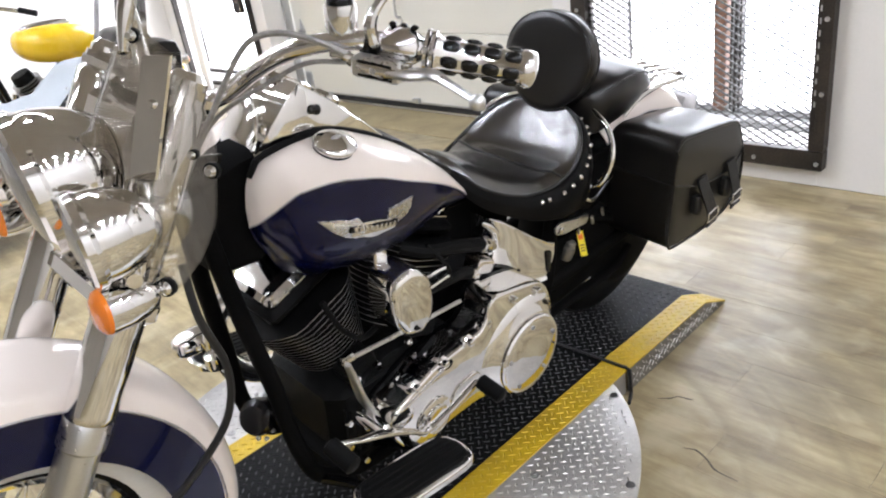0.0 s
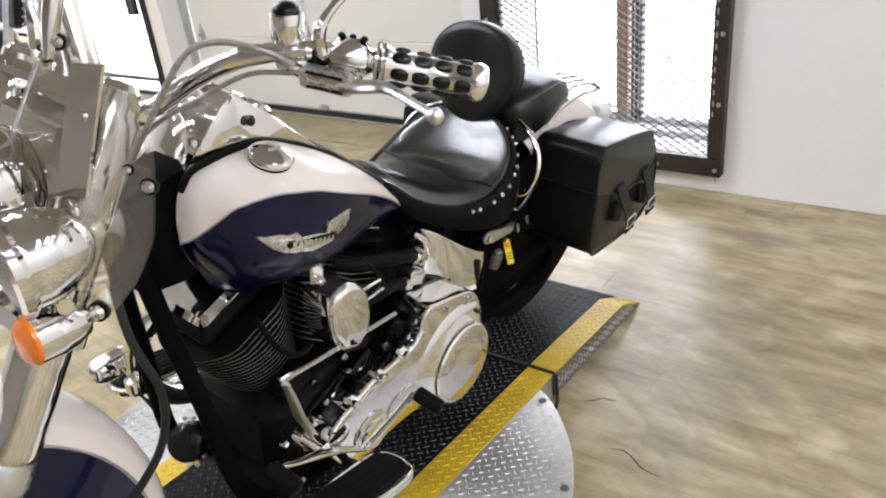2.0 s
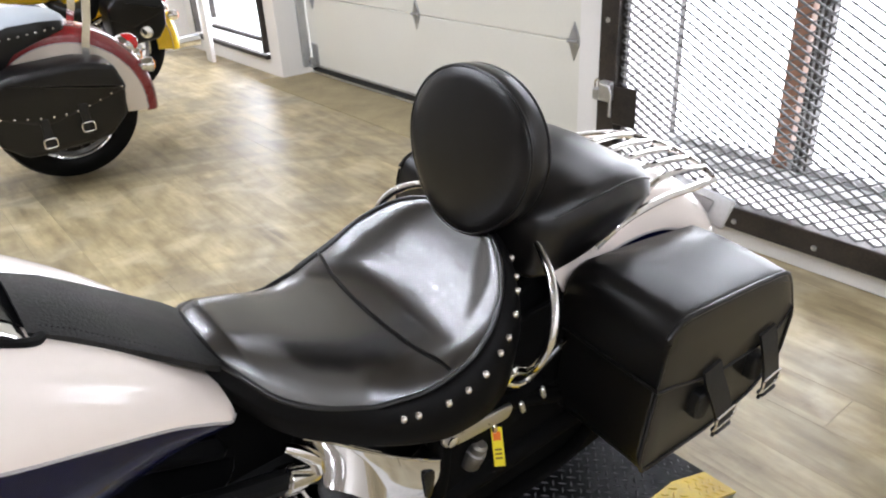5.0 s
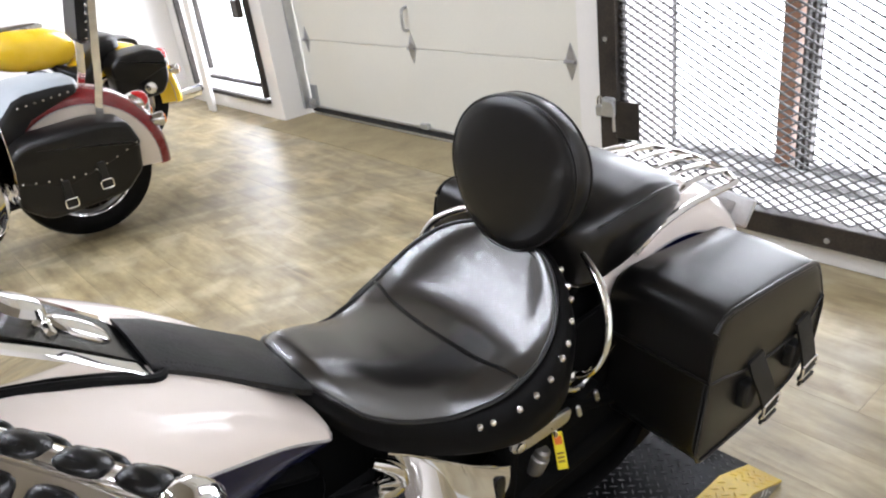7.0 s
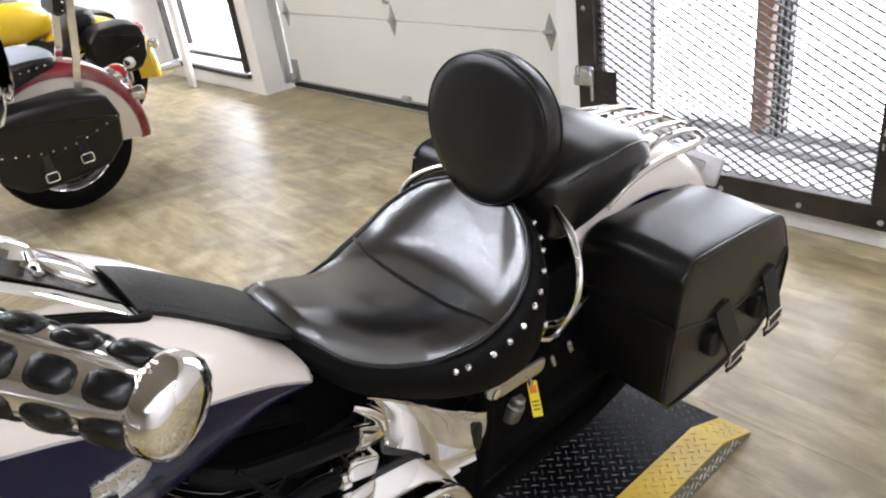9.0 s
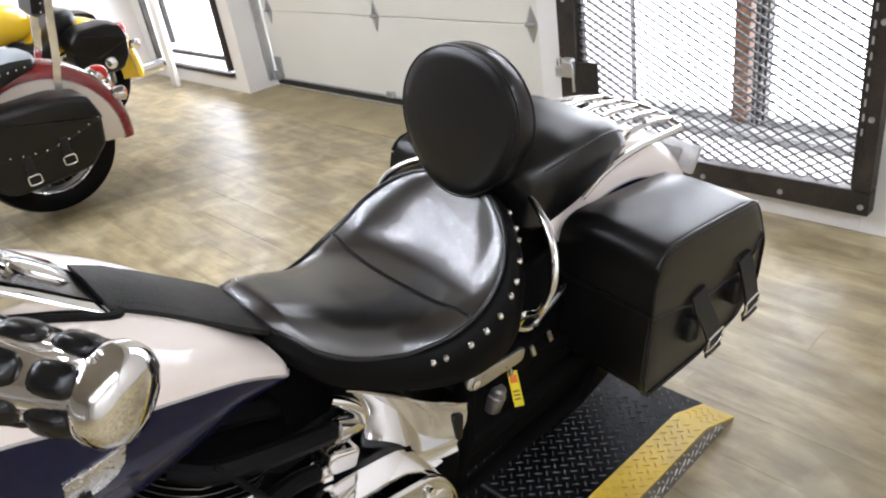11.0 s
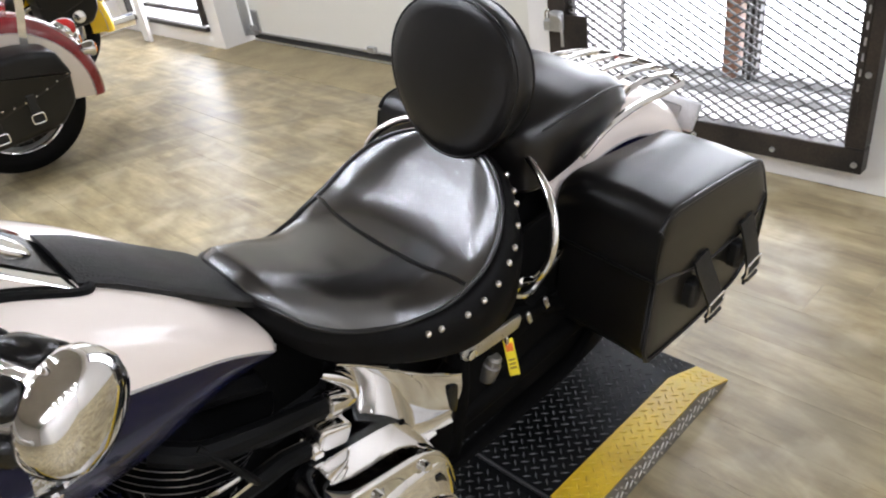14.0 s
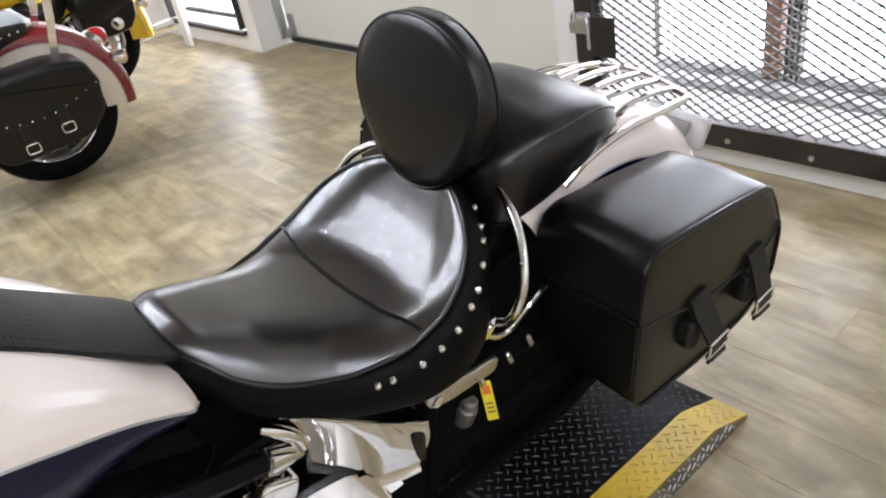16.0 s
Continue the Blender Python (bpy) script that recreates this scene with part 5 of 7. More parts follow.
part("maker_tag", block((1.191, -0.161, 0.560), (0.034, 0.002, 0.012), 0.0005, Euler((0, radians(8), radians(-15))).to_matrix()), CLOTHTAG, seat, "small woven tag")

# passenger pad, backrest, rails
def pad_section(x, w, t, b):
    """A cushion section: crowned top, tight shoulder, sides tucked in below."""
    half = [(w * u, t - (t - b) * 0.13 * u ** 2.2) for u in np.linspace(0, 0.8, 7)]
    e = half[-1][1]
    half += [(0.90 * w, e - 0.008), (0.97 * w, e - 0.020), (1.0 * w, e - 0.036), (0.995 * w, e - 0.4 * (e - b) - 0.012), (0.96 * w, b + 0.01), (0.90 * w, b)]
    return [(x, -y, z) for y, z in half[::-1]] + [(x, y, z) for y, z in half[1:]]


PX = [1.462, 1.468, 1.485, 1.52, 1.57, 1.62, 1.67, 1.71, 1.735, 1.748, 1.754]
PW_ = [0.060, 0.085, 0.110, 0.128, 0.134, 0.132, 0.126, 0.116, 0.102, 0.086, 0.050]
PTOP = [0.722, 0.742, 0.760, 0.776, 0.785, 0.785, 0.776, 0.760, 0.742, 0.726, 0.712]
PBOT = [0.660, 0.648, 0.645, 0.655, 0.668, 0.680, 0.690, 0.694, 0.696, 0.698, 0.700]
pad_x = [PX[0] + (PX[-1] - PX[0]) * (0.5 - 0.5 * math.cos(q)) for q in np.linspace(0, math.pi, 40)]
pil = part("passenger_seat", loft([pad_section(x, *(float(smooth_at(x, PX, q)) for q in (PW_, PTOP, PBOT))) for x in pad_x]), LEATHER, bike, "black leather passenger pad", sharp=80)
for s in (-1, 1):
    part("pad_seam", tube([(x, s * 0.93 * float(smooth_at(x, PX, PW_)), float(smooth_at(x, PX, PTOP)) - 0.13 * 0.62 * (float(smooth_at(x, PX, PTOP)) - float(smooth_at(x, PX, PBOT))) - 0.0105) for x in np.linspace(1.50, 1.735, 16)], 0.002, 6), LEATHER, pil, "sewn edge seam")
egg = [(0.120 * math.copysign(abs(math.sin(q)) ** 0.92, math.sin(q)) * (1 + 0.13 * math.cos(q) - 0.04 * math.cos(2 * q)), 0.118 * math.cos(q)) for q in np.linspace(0, 2 * math.pi, 56, endpoint=False)]
PT = Matrix.Translation((1.452, 0.010, 0.812)) @ Euler((0, radians(9), 0)).to_matrix().to_4x4()


def pad_place(u, v, a):
    return PT @ Vector((a, u, v))


def pad_ring(k, a):
    return [pad_place(u * k, v * k, a) for u, v in egg]


rest_ = part("backrest", loft([pad_ring(0.02, -0.0245), pad_ring(0.3, -0.0243), pad_ring(0.6, -0.0232), pad_ring(0.82, -0.0215), pad_ring(0.93, -0.0185), pad_ring(0.975, -0.0145), pad_ring(0.995, -0.009), pad_ring(1.0, 0.0), pad_ring(0.995, 0.012), pad_ring(0.97, 0.020), pad_ring(0.90, 0.025), pad_ring(0.5, 0.028), pad_ring(0.02, 0.028)]), LEATHER, bike, "oval black leather rider backrest", sharp=70)
part("piping", tube([*[pad_place(u * 0.975, v * 0.975, -0.0145) for u, v in egg], pad_place(egg[0][0] * 0.975, egg[0][1] * 0.975, -0.0145)], 0.0022, 6, smooth=False), LEATHER, rest_, "rolled leather piping")
part("piping", tube([*[pad_place(u * 0.985, v * 0.985, 0.0165) for u, v in egg], pad_place(egg[0][0] * 0.985, egg[0][1] * 0.985, 0.0165)], 0.0022, 6, smooth=False), LEATHER, rest_, "rolled leather piping")
part("backrest_post", tube([(1.475, 0, 0.80), (1.485, 0, 0.70), (1.48, 0, 0.60)], 0.012), BLACKPAINT, rest_)
for s in (-1, 1):
    part("seat_rail", tube([(1.492, s * 0.066, 0.716), (1.480, s * 0.110, 0.706), (1.458, s * 0.155, 0.690), (1.436, s * 0.188, 0.664), (1.422, s * 0.201, 0.632), (1.416, s * 0.196, 0.597), (1.415, s * 0.180, 0.566), (1.412, s * 0.164, 0.553)], 0.0065, 12), CHROME, bike, "curved chrome seat rail")
    part("rail_foot", block((1.404, s * 0.156, 0.551), (0.03, 0.016, 0.016), 0.005), CHROME, bike)

# luggage rack, fender struts, tail
rack = part("luggage_rack", tube([(1.905, -0.112, 0.682), (1.926, -0.070, 0.685), (1.936, 0.0, 0.687), (1.926, 0.070, 0.685), (1.905, 0.112, 0.682)], 0.0062, 10), CHROME, bike, "chrome tube luggage rack")
for s in (-1, 1):
    part("rack_rail", tube([(1.600, s * 0.114, 0.662), (1.66, s * 0.117, 0.690), (1.74, s * 0.121, 0.702), (1.83, s * 0.120, 0.694), (1.905, s * 0.112, 0.682)], 0.0066, 10), CHROME, rack)
for y in (-0.078, -0.040, 0.0, 0.040, 0.078):
    part("rack_bar", tube([(1.755, y, 0.690), (1.80, y, 0.703), (1.86, y, 0.700), (1.932 - 1.6 * y * y, y * 1.02, 0.686)], 0.0058, 8), CHROME, rack)
tail = part("tail_light", blob((2.005, 0, 0.560), (0.035, 0.042, 0.035), 2.6), CHROME, bike, "chrome tail lamp with red lens")
part("red_lens", blob((2.030, 0, 0.560), (0.022, 0.036, 0.029), 2.6), REDLENS, tail)
part("plate_bracket", block((1.992, -0.05, 0.580), (0.010, 0.13, 0.060), 0.004, Euler((0, radians(25), 0)).to_matrix()), GALV, bike, "bare metal bracket on the rear mudguard")
part("bracket_window", block((1.9862, -0.05, 0.583), (0.004, 0.06, 0.026), 0.002, Euler((0, radians(25), 0)).to_matrix()), STEEL, bike)
for s in (-1, 1):
    ri = part("rear_indicator", lathe([(0.034, 0.0), (0.034, 0.02), (0.026, 0.05), (0.006, 0.07)], (1.965, s * 0.12, 0.50), (-1, 0, 0), 22), CHROME, bike, "chrome bullet turn signal")
    part("amber_lens", lathe([(0.001, -0.014), (0.024, -0.010), (0.033, 0.001)], (1.965, s * 0.12, 0.50), (-1, 0, 0), 22), AMBER, ri, "orange plastic lens")
    part("stem", tube([(1.95, s * 0.12, 0.50), (1.94, s * 0.06, 0.51), (1.94, 0, 0.52)], 0.008), CHROME, ri)


# ---- saddlebags
def saddlebag(s):
    def pl(u, v, a):
        return (u, s * (a + 0.012 * (0.64 - v) * (1 if a > 0.2 else 0)), v)
    prof = rounded([(1.549, 0.392), (1.566, 0.360), (1.73, 0.344), (1.872, 0.352), (1.940, 0.405), (1.934, 0.500), (1.880, 0.590), (1.84, 0.608), (1.57, 0.640), (1.551, 0.62)], 4, 0.2)
    bag = part("saddlebag", prism(prof, 0.125, 0.299, 0.010, pl), BAGHIDE, bike, "black leather saddlebag with buckled straps", sharp=40)
    part("edge_piping", tube([vec(*pl(u, v, 0.2985)) for u, v in prof + prof[:1]], 0.0036, 8, smooth=False), BAGHIDE, bag, "rolled leather edge")

    def lid_ring(x, zt, zl, r=0.012):
        # a flat top, a narrow rounded edge and a steep outer flap
        arc = [(0.290 + r * math.sin(radians(q)), zt - r + r * math.cos(radians(q))) for q in (0, 22, 45, 67, 90)]
        side = [(0.302 + 0.004 * k, zt - r + (zl - zt + r) * k) for k in (0.35, 0.7, 1.0)]
        inner = [(0.118, zl), (0.118, zt - 0.012), (0.128, zt - 0.003), (0.17, zt + 0.002), (0.22, zt + 0.003), (0.265, zt + 0.0015)]
        return [(x, s * y, max(z, zl)) for y, z in inner + arc + side + [(0.300, zl)]]
    tops = [(1.5385, 0.600), (1.5400, 0.624), (1.5440, 0.640), (1.5520, 0.652), (1.564, 0.6585), (1.580, 0.661), (1.65, 0.653), (1.74, 0.6405), (1.82, 0.6275), (1.846, 0.622), (1.860, 0.615), (1.876, 0.597), (1.892, 0.574), (1.908, 0.548), (1.911, 0.538)]

    def hem(x):
        return float(smooth_at(x, [1.538, 1.58, 1.66, 1.74, 1.82, 1.88, 1.911], [0.548, 0.536, 0.506, 0.490, 0.487, 0.500, 0.530]))
    ld = part("lid", loft([lid_ring(x, zt, hem(x)) for x, zt in tops]), BAGHIDE, bag, "stiff leather flap lid", sharp=50)
    part("lid_piping", tube([(x - (0.003 if i == 0 else 0), s * 0.2985, zt - 0.0035) for i, (x, zt) in enumerate(tops[2:-1])], 0.0042, 8, smooth=False), BAGHIDE, ld, "rolled leather edge")
    part("lid_piping", tube([(1.537, s * 0.13, 0.549), (1.5365, s * 0.22, 0.549), (1.537, s * 0.296, 0.549)] + [(x, s * 0.3065, hem(x)) for x in np.linspace(1.542, 1.909, 14)], 0.0026, 8), BAGHIDE, ld)
    part("corner_seam", tube([(1.5385, s * 0.3045, 0.552), (1.5385, s * 0.3035, 0.60), (1.543, s * 0.3025, 0.63)], 0.0026, 8), BAGHIDE, ld)
    for x0, x1, z0, z1 in ((1.680, 1.716, 0.512, 0.392), (1.838, 1.850, 0.505, 0.395)):
        pts = [(x0 - 0.004, s * 0.306, z0 + 0.012), (x0, s * 0.314, z0 - 0.012), (x0 + 0.55 * (x1 - x0), s * 0.326, z0 + 0.5 * (z1 - z0)), (x1, s * 0.332, z1 + 0.02), (x1 + 0.004, s * 0.330, z1 - 0.012)]
        sp_ = spline(pts, 5)
        rings = [[(p[0] - 0.0205, p[1], p[2] - 0.003), (p[0] + 0.0205, p[1], p[2] + 0.003), (p[0] + 0.0205, p[1] + s * 0.005, p[2] + 0.003), (p[0] - 0.0205, p[1] + s * 0.005, p[2] - 0.003)] for p in sp_]
        st = part("strap", loft(rings), STRAPHIDE, bag, "black leather strap")
        c = vec(x1 - 0.001, s * 0.3355, z1 + 0.020)
        part("buckle", tube([c + vec(-0.023, 0, 0.010), c + vec(0.023, 0, 0.013), c + vec(0.0245, s * 0.002, 0.0), c + vec(0.022, 0, -0.012), c + vec(-0.022, 0, -0.015), c + vec(-0.0245, s * 0.002, -0.002), c + vec(-0.023, 0, 0.010)], 0.0026, 8), CHROME, st, "chrome buckle")
        part("keeper", block((x1 + 0.001, s * 0.334, z1 - 0.001), (0.040, 0.013, 0.011), 0.003), STRAPHIDE, st)
        # stand-off block under the strap
        part("strap_lug", prism(rounded([(x0 - 0.030, z0 - 0.030), (x0 - 0.026, z0 - 0.085), (x0 + 0.008, z0 - 0.100), (x0 + 0.016, z0 - 0.040)], 3, 0.3), 0.298, 0.316, 0.006, pl), STRAPHIDE, bag, "leather lug under the strap")
    return bag


saddlebag(-1)
saddlebag(1)

# ---- engine, gearbox and covers
def fins(c, axis, r0, r1, h, n, label, stretch=1.0):
    """A finned barrel: a dark core with thin plates whose edges are machined."""
    core = part("cylinder", lathe([(r0 * 0.9, 0), (r0 * 0.9, h)], c, axis, 24), WRINKLE, engine, label)
    d = np.array(axis, float) / np.linalg.norm(axis)
    for k in range(n):
        q = k / (n - 1)
        r = r0 + (r1 - r0) * q
        p = np.array(c, float) + d * (h * q)
        fin = lathe([(0.02, -0.0012), (r - 0.004, -0.0016), (r, -0.0008), (r, 0.0008), (r - 0.004, 0.0016), (0.02, 0.0012)], p, axis, 32)
        fin.v = [(p[0] + (x - p[0]), y * 1.0 if abs(y) < 0.105 else math.copysign(0.105, y), z) for x, y, z in fin.v]
        part("fin", fin, WRINKLE, core)
        rim = lathe([(r + 0.0003, -0.0008), (r + 0.0005, 0.0), (r + 0.0003, 0.0008)], p, axis, 32, caps=False)
        rim.v = [(x, y if abs(y) < 0.1055 else math.copysign(0.1055, y), z) for x, y, z in rim.v]
        part("fin_edge", rim, FINEDGE, core)
    return core


engine = part("engine", block((0.800, 0, 0.300), (0.34, 0.24, 0.22), 0.05), WRINKLE, bike, "black air-cooled V-twin engine")
FRONT_AX, REAR_AX = vec(-0.383, 0, 0.924), vec(0.383, 0, 0.924)
fins((0.720, 0, 0.405), FRONT_AX, 0.074, 0.120, 0.185, 15, "front cylinder with black fins")
fins((0.860, 0, 0.405), REAR_AX, 0.074, 0.120, 0.185, 15, "rear cylinder with black fins")
for c, ax in (((0.720, 0, 0.405), FRONT_AX), ((0.860, 0, 0.405), REAR_AX)):
    top = np.array(c) + ax * 0.198
    rot = Euler((0, math.atan2(ax[0], ax[2]), 0)).to_matrix()
    part("rocker_base", block(top + ax * 0.018, (0.165, 0.15, 0.032), 0.012, rot), WRINKLE, engine)
    part("rocker_cover", block(top + ax * 0.042, (0.135, 0.135, 0.026), 0.012, rot), CHROME, engine, "chrome rocker cover")
    for sx in (-0.052, 0.052):
        part("cover_bolt", lathe([(0.007, 0), (0.007, 0.008), (0.003, 0.010)], top + ax * 0.052 + np.array(rot @ Vector((sx, -0.055, 0))), ax, 10), CHROME, engine)
part("crankcase", lathe([(0.115, -0.115), (0.125, -0.10), (0.13, 0.0), (0.125, 0.10), (0.115, 0.115)], (0.79, 0, 0.285), (0, 1, 0), 32), WRINKLE, engine)
part("battery_cover", block((1.115, 0.005, 0.550), (0.25, 0.11, 0.15), 0.02), MATTBLACK, bike, "black cover under the seat")
part("gearbox", block((1.08, 0.02, 0.315), (0.24, 0.16, 0.17), 0.04), MATTBLACK, bike, "black gearbox housing")
part("sump", block((0.90, 0, 0.17), (0.55, 0.22, 0.08), 0.025), WRINKLE, bike)

for x, z in ((0.700, 0.335), (0.735, 0.200), (0.660, 0.300), (0.655, 0.240), (0.690, 0.395), (0.745, 0.395), (0.830, 0.405), (0.690, 0.175)):
    part("case_bolt", lathe([(0.0085, 0), (0.0085, 0.010), (0.0060, 0.013), (0.001, 0.013)], (x, -0.116, z), (0, -1, 0), 6), CHROME, engine)
for k in range(5):
    part("case_rib", block((0.655 + 0.012 * k, -0.1185, 0.27 - 0.004 * k), (0.004, 0.010, 0.13 - 0.012 * k), 0.0015), WRINKLE, engine)
part("lifter_block", block((0.705, -0.100, 0.415), (0.075, 0.05, 0.045), 0.010, Euler((0, radians(-22), 0)).to_matrix()), WRINKLE, engine)
part("lifter_block", block((0.872, -0.100, 0.415), (0.075, 0.05, 0.045), 0.010, Euler((0, radians(22), 0)).to_matrix()), WRINKLE, engine)

# horn cover between the cylinders
horn_out = [(0.742, 0.535), (0.740, 0.595), (0.752, 0.622), (0.785, 0.630), (0.815, 0.618), (0.838, 0.585), (0.843, 0.545), (0.838, 0.498), (0.806, 0.474), (0.762, 0.490)]
horn = part("horn_cover", prism(rounded(horn_out, 3, 0.3), 0.120, 0.196, 0.016, lambda u, v, a: (u, -a, v)), CHROME, bike, "teardrop chrome horn cover")
part("horn_bracket", block((0.768, -0.12, 0.64), (0.03, 0.03, 0.06), 0.006), CHROME, horn)

# chrome primary cover: a long tapered case with a round clutch end
def pc(u, v, a):
    return (u, -a, v)


prim = [(0.700, 0.318), (0.706, 0.270), (0.735, 0.222), (0.775, 0.200), (0.830, 0.206), (0.890, 0.210), (0.955, 0.208), (1.010, 0.192), (1.060, 0.172), (1.120, 0.166), (1.180, 0.190), (1.212, 0.240), (1.219, 0.300), (1.206, 0.362), (1.188, 0.398),
        (1.158, 0.428), (1.080, 0.446), (1.010, 0.462), (0.992, 0.446), (0.984, 0.412), (0.960, 0.390), (0.900, 0.388), (0.830, 0.384), (0.770, 0.362), (0.722, 0.343)]
cover = part("primary_cover", prism(rounded(prim, 3, 0.32), 0.130, 0.203, 0.008, pc), CHROME, bike, "chrome primary drive cover", sharp=50)
part("cover_flange", prism(rounded([(0.96 + (u - 0.96) * 1.004, 0.29 + (v - 0.29) * 0.99) for u, v in prim], 3, 0.32), 0.116, 0.134, 0.004, pc), BLACKPAINT, cover, sharp=50)
DC = vec(1.101, 0, 0.266)


def reach(th):
    """How far the case outline lies from the clutch axis in one direction, kept to the clutch end."""
    far_ = 0.150
    for (ua, va), (ub, vb) in zip(prim, prim[1:] + prim[:1]):
        ux, uz, px, pz = math.cos(th), math.sin(th), ua - DC[0], va - DC[2]
        ex, ez = ub - ua, vb - va
        det = ex * uz - ez * ux
        if abs(det) < 1e-9:
            continue
        r_, k_ = (ex * pz - ez * px) / det, (ux * pz - uz * px) / det
        if r_ > 0 and -1e-6 <= k_ <= 1 + 1e-6:
            far_ = min(far_, r_)
    return max(0.101, far_ - 0.007)


turns = np.linspace(0, 2 * math.pi, 64, endpoint=False)
slope = []
for f_, a in ((0.0, 0.200), (0.06, 0.2035), (0.5, 0.2125), (0.94, 0.2205), (1.0, 0.2225)):
    slope.append([(DC[0] + math.cos(th) * (reach(th) + (0.1005 - reach(th)) * f_), -a, DC[2] + math.sin(th) * (reach(th) + (0.1005 - reach(th)) * f_)) for th in turns])
part("clutch_fairing", loft(slope), CHROME, cover, sharp=50)
derby = part("derby_cover", lathe([(0.097, 0.216), (0.099, 0.222), (0.099, 0.230), (0.095, 0.234), (0.090, 0.2325), (0.086, 0.2345), (0.045, 0.2362), (0.001, 0.2368)], DC, (0, -1, 0), 56), CHROME, cover, "round chrome clutch cover", sharp=25)
for k in range(5):
    a = radians(72 * k + 20)
    part("screw", lathe([(0.005, 0.228), (0.005, 0.2375), (0.0025, 0.2385), (0.0022, 0.2365), (0.0001, 0.2365)], DC + vec(0.079 * math.cos(a), 0, 0.079 * math.sin(a)), (0, -1, 0), 10), STEEL, derby)
insp = [(0.862, 0.262), (0.880, 0.240), (0.940, 0.252), (0.962, 0.282), (0.940, 0.306), (0.880, 0.296)]
part("inspection_cover", prism(rounded(insp, 4, 0.35), 0.200, 0.2075, 0.003, pc), CHROME, cover, "oblong chrome inspection cover")
part("stator_boss", lathe([(0.050, 0.195), (0.049, 0.207), (0.044, 0.210), (0.001, 0.211)], (0.815, 0, 0.258), (0, -1, 0), 36), CHROME, cover)
part("stator_ring", lathe([(0.034, 0.210), (0.035, 0.215), (0.031, 0.217), (0.026, 0.214), (0.001, 0.214)], (0.815, 0, 0.258), (0, -1, 0), 32), CHROME, cover)
for x, z in ((0.770, 0.368), (0.850, 0.380), (0.925, 0.390), (1.067, 0.424), (1.150, 0.406)):
    lug = part("case_bolt", block((x, -0.178, z), (0.030, 0.050, 0.026), 0.007), CHROME, cover)
    part("bolt_head", lathe([(0.008, 0), (0.008, 0.012), (0.005, 0.014), (0.001, 0.014)], (x, -0.20, z), (0, -1, 0), 12), CHROME, lug)
for k, (x, z) in enumerate(((1.188, 0.36), (1.195, 0.27), (0.99, 0.40), (1.01, 0.21))):
    part("case_screw", lathe([(0.007, 0), (0.007, 0.010), (0.002, 0.011)], (x, -0.196, z), (0, -1, 0), 12), CHROME, cover)
part("cover_slot", prism(rounded([(1.158, 0.352), (1.172, 0.333), (1.184, 0.346), (1.176, 0.372), (1.163, 0.376)], 3, 0.3), 0.203, 0.2145, 0.001, pc), BLACKPAINT, cover, "black vent slot")
part("cover_slot", prism(rounded([(0.985, 0.285), (1.000, 0.272), (1.006, 0.310), (0.990, 0.318)], 3, 0.3), 0.203, 0.2065, 0.001, pc), BLACKPAINT, cover, "black vent slot")

# chrome oil tank and coil cover under the seat
OX = [1.100, 1.130, 1.165, 1.215, 1.262, 1.284]
OT = [0.572, 0.556, 0.528, 0.488, 0.455, 0.444]
OB = [0.428, 0.402, 0.382, 0.366, 0.356, 0.356]
OY = [0.100, 0.112, 0.122, 0.133, 0.141, 0.145]
rings = []
for x in np.linspace(OX[0], OX[-1], 16):
    t, b, y = (float(np.interp(x, OX, q)) for q in (OT, OB, OY))
    k = (x - OX[0]) / (OX[-1] - OX[0])
    arc = []
    for q in np.linspace(0, 1, 13):
        lean = 0.004 - 0.008 * q + (0.010 * max(0, q - 0.90) / 0.10) + 0.005 * math.sin(math.pi * q)
        pinch = 0.018 * (1 - k) * math.sin(math.pi * min(1, q * 1.1)) - 0.036 * k * max(0, q - 0.35)
        arc.append((x + pinch, -(y + lean), t + (b - t) * q))
    rings.append(arc + [(x, -0.03, b), (x, -0.03, t)])
oil = part("oil_tank", loft(rings), CHROME, bike, "bright curved chrome oil tank", sharp=70)
part("tank_lip", tube([r[0] for r in rings], 0.0024, 8, smooth=False), CHROME, oil)
bow = []
for q in np.linspace(0, 1, 12):
    m_ = rings[2 + round(q * 10)][12]
    w_ = math.sin(math.pi * q)
    bow.append([(m_[0], m_[1] + 0.004, m_[2] + 0.002), (m_[0], m_[1] - 0.004 - 0.010 * w_, m_[2] - 0.004 - 0.004 * w_), (m_[0], m_[1] - 0.002 - 0.009 * w_, m_[2] - 0.009 - 0.010 * w_), (m_[0], m_[1] + 0.004, m_[2] - 0.008 - 0.006 * w_)])
part("tank_foot", loft(bow), CHROME, oil, "bowed chrome lower edge")
part("tank_slot", prism(rounded([(1.252, 0.438), (1.262, 0.372), (1.274, 0.372), (1.278, 0.430)], 3, 0.3), 0.140, 0.1500, 0.002, pc), BLACKPAINT, oil)
part("coil_cover", lathe([(0.014, -0.006), (0.019, -0.003), (0.020, 0.010), (0.017, 0.040), (0.015, 0.052), (0.004, 0.056)], (1.066, -0.112, 0.527), (0.055, 0.012, -0.034), 24), CHROME, bike, "chrome coil cover", sharp=50)
coil = part("coil_bracket", prism(rounded([(1.046, 0.502), (1.098, 0.480), (1.086, 0.446), (1.036, 0.466)], 3, 0.22), 0.085, 0.128, 0.006, pc), CHROME, bike, "chrome coil bracket")
part("coil_collar", lathe([(0.013, -0.004), (0.018, 0.0), (0.018, 0.014), (0.013, 0.018)], (1.030, -0.110, 0.466), (0.07, 0, -0.022), 20), CHROME, coil)
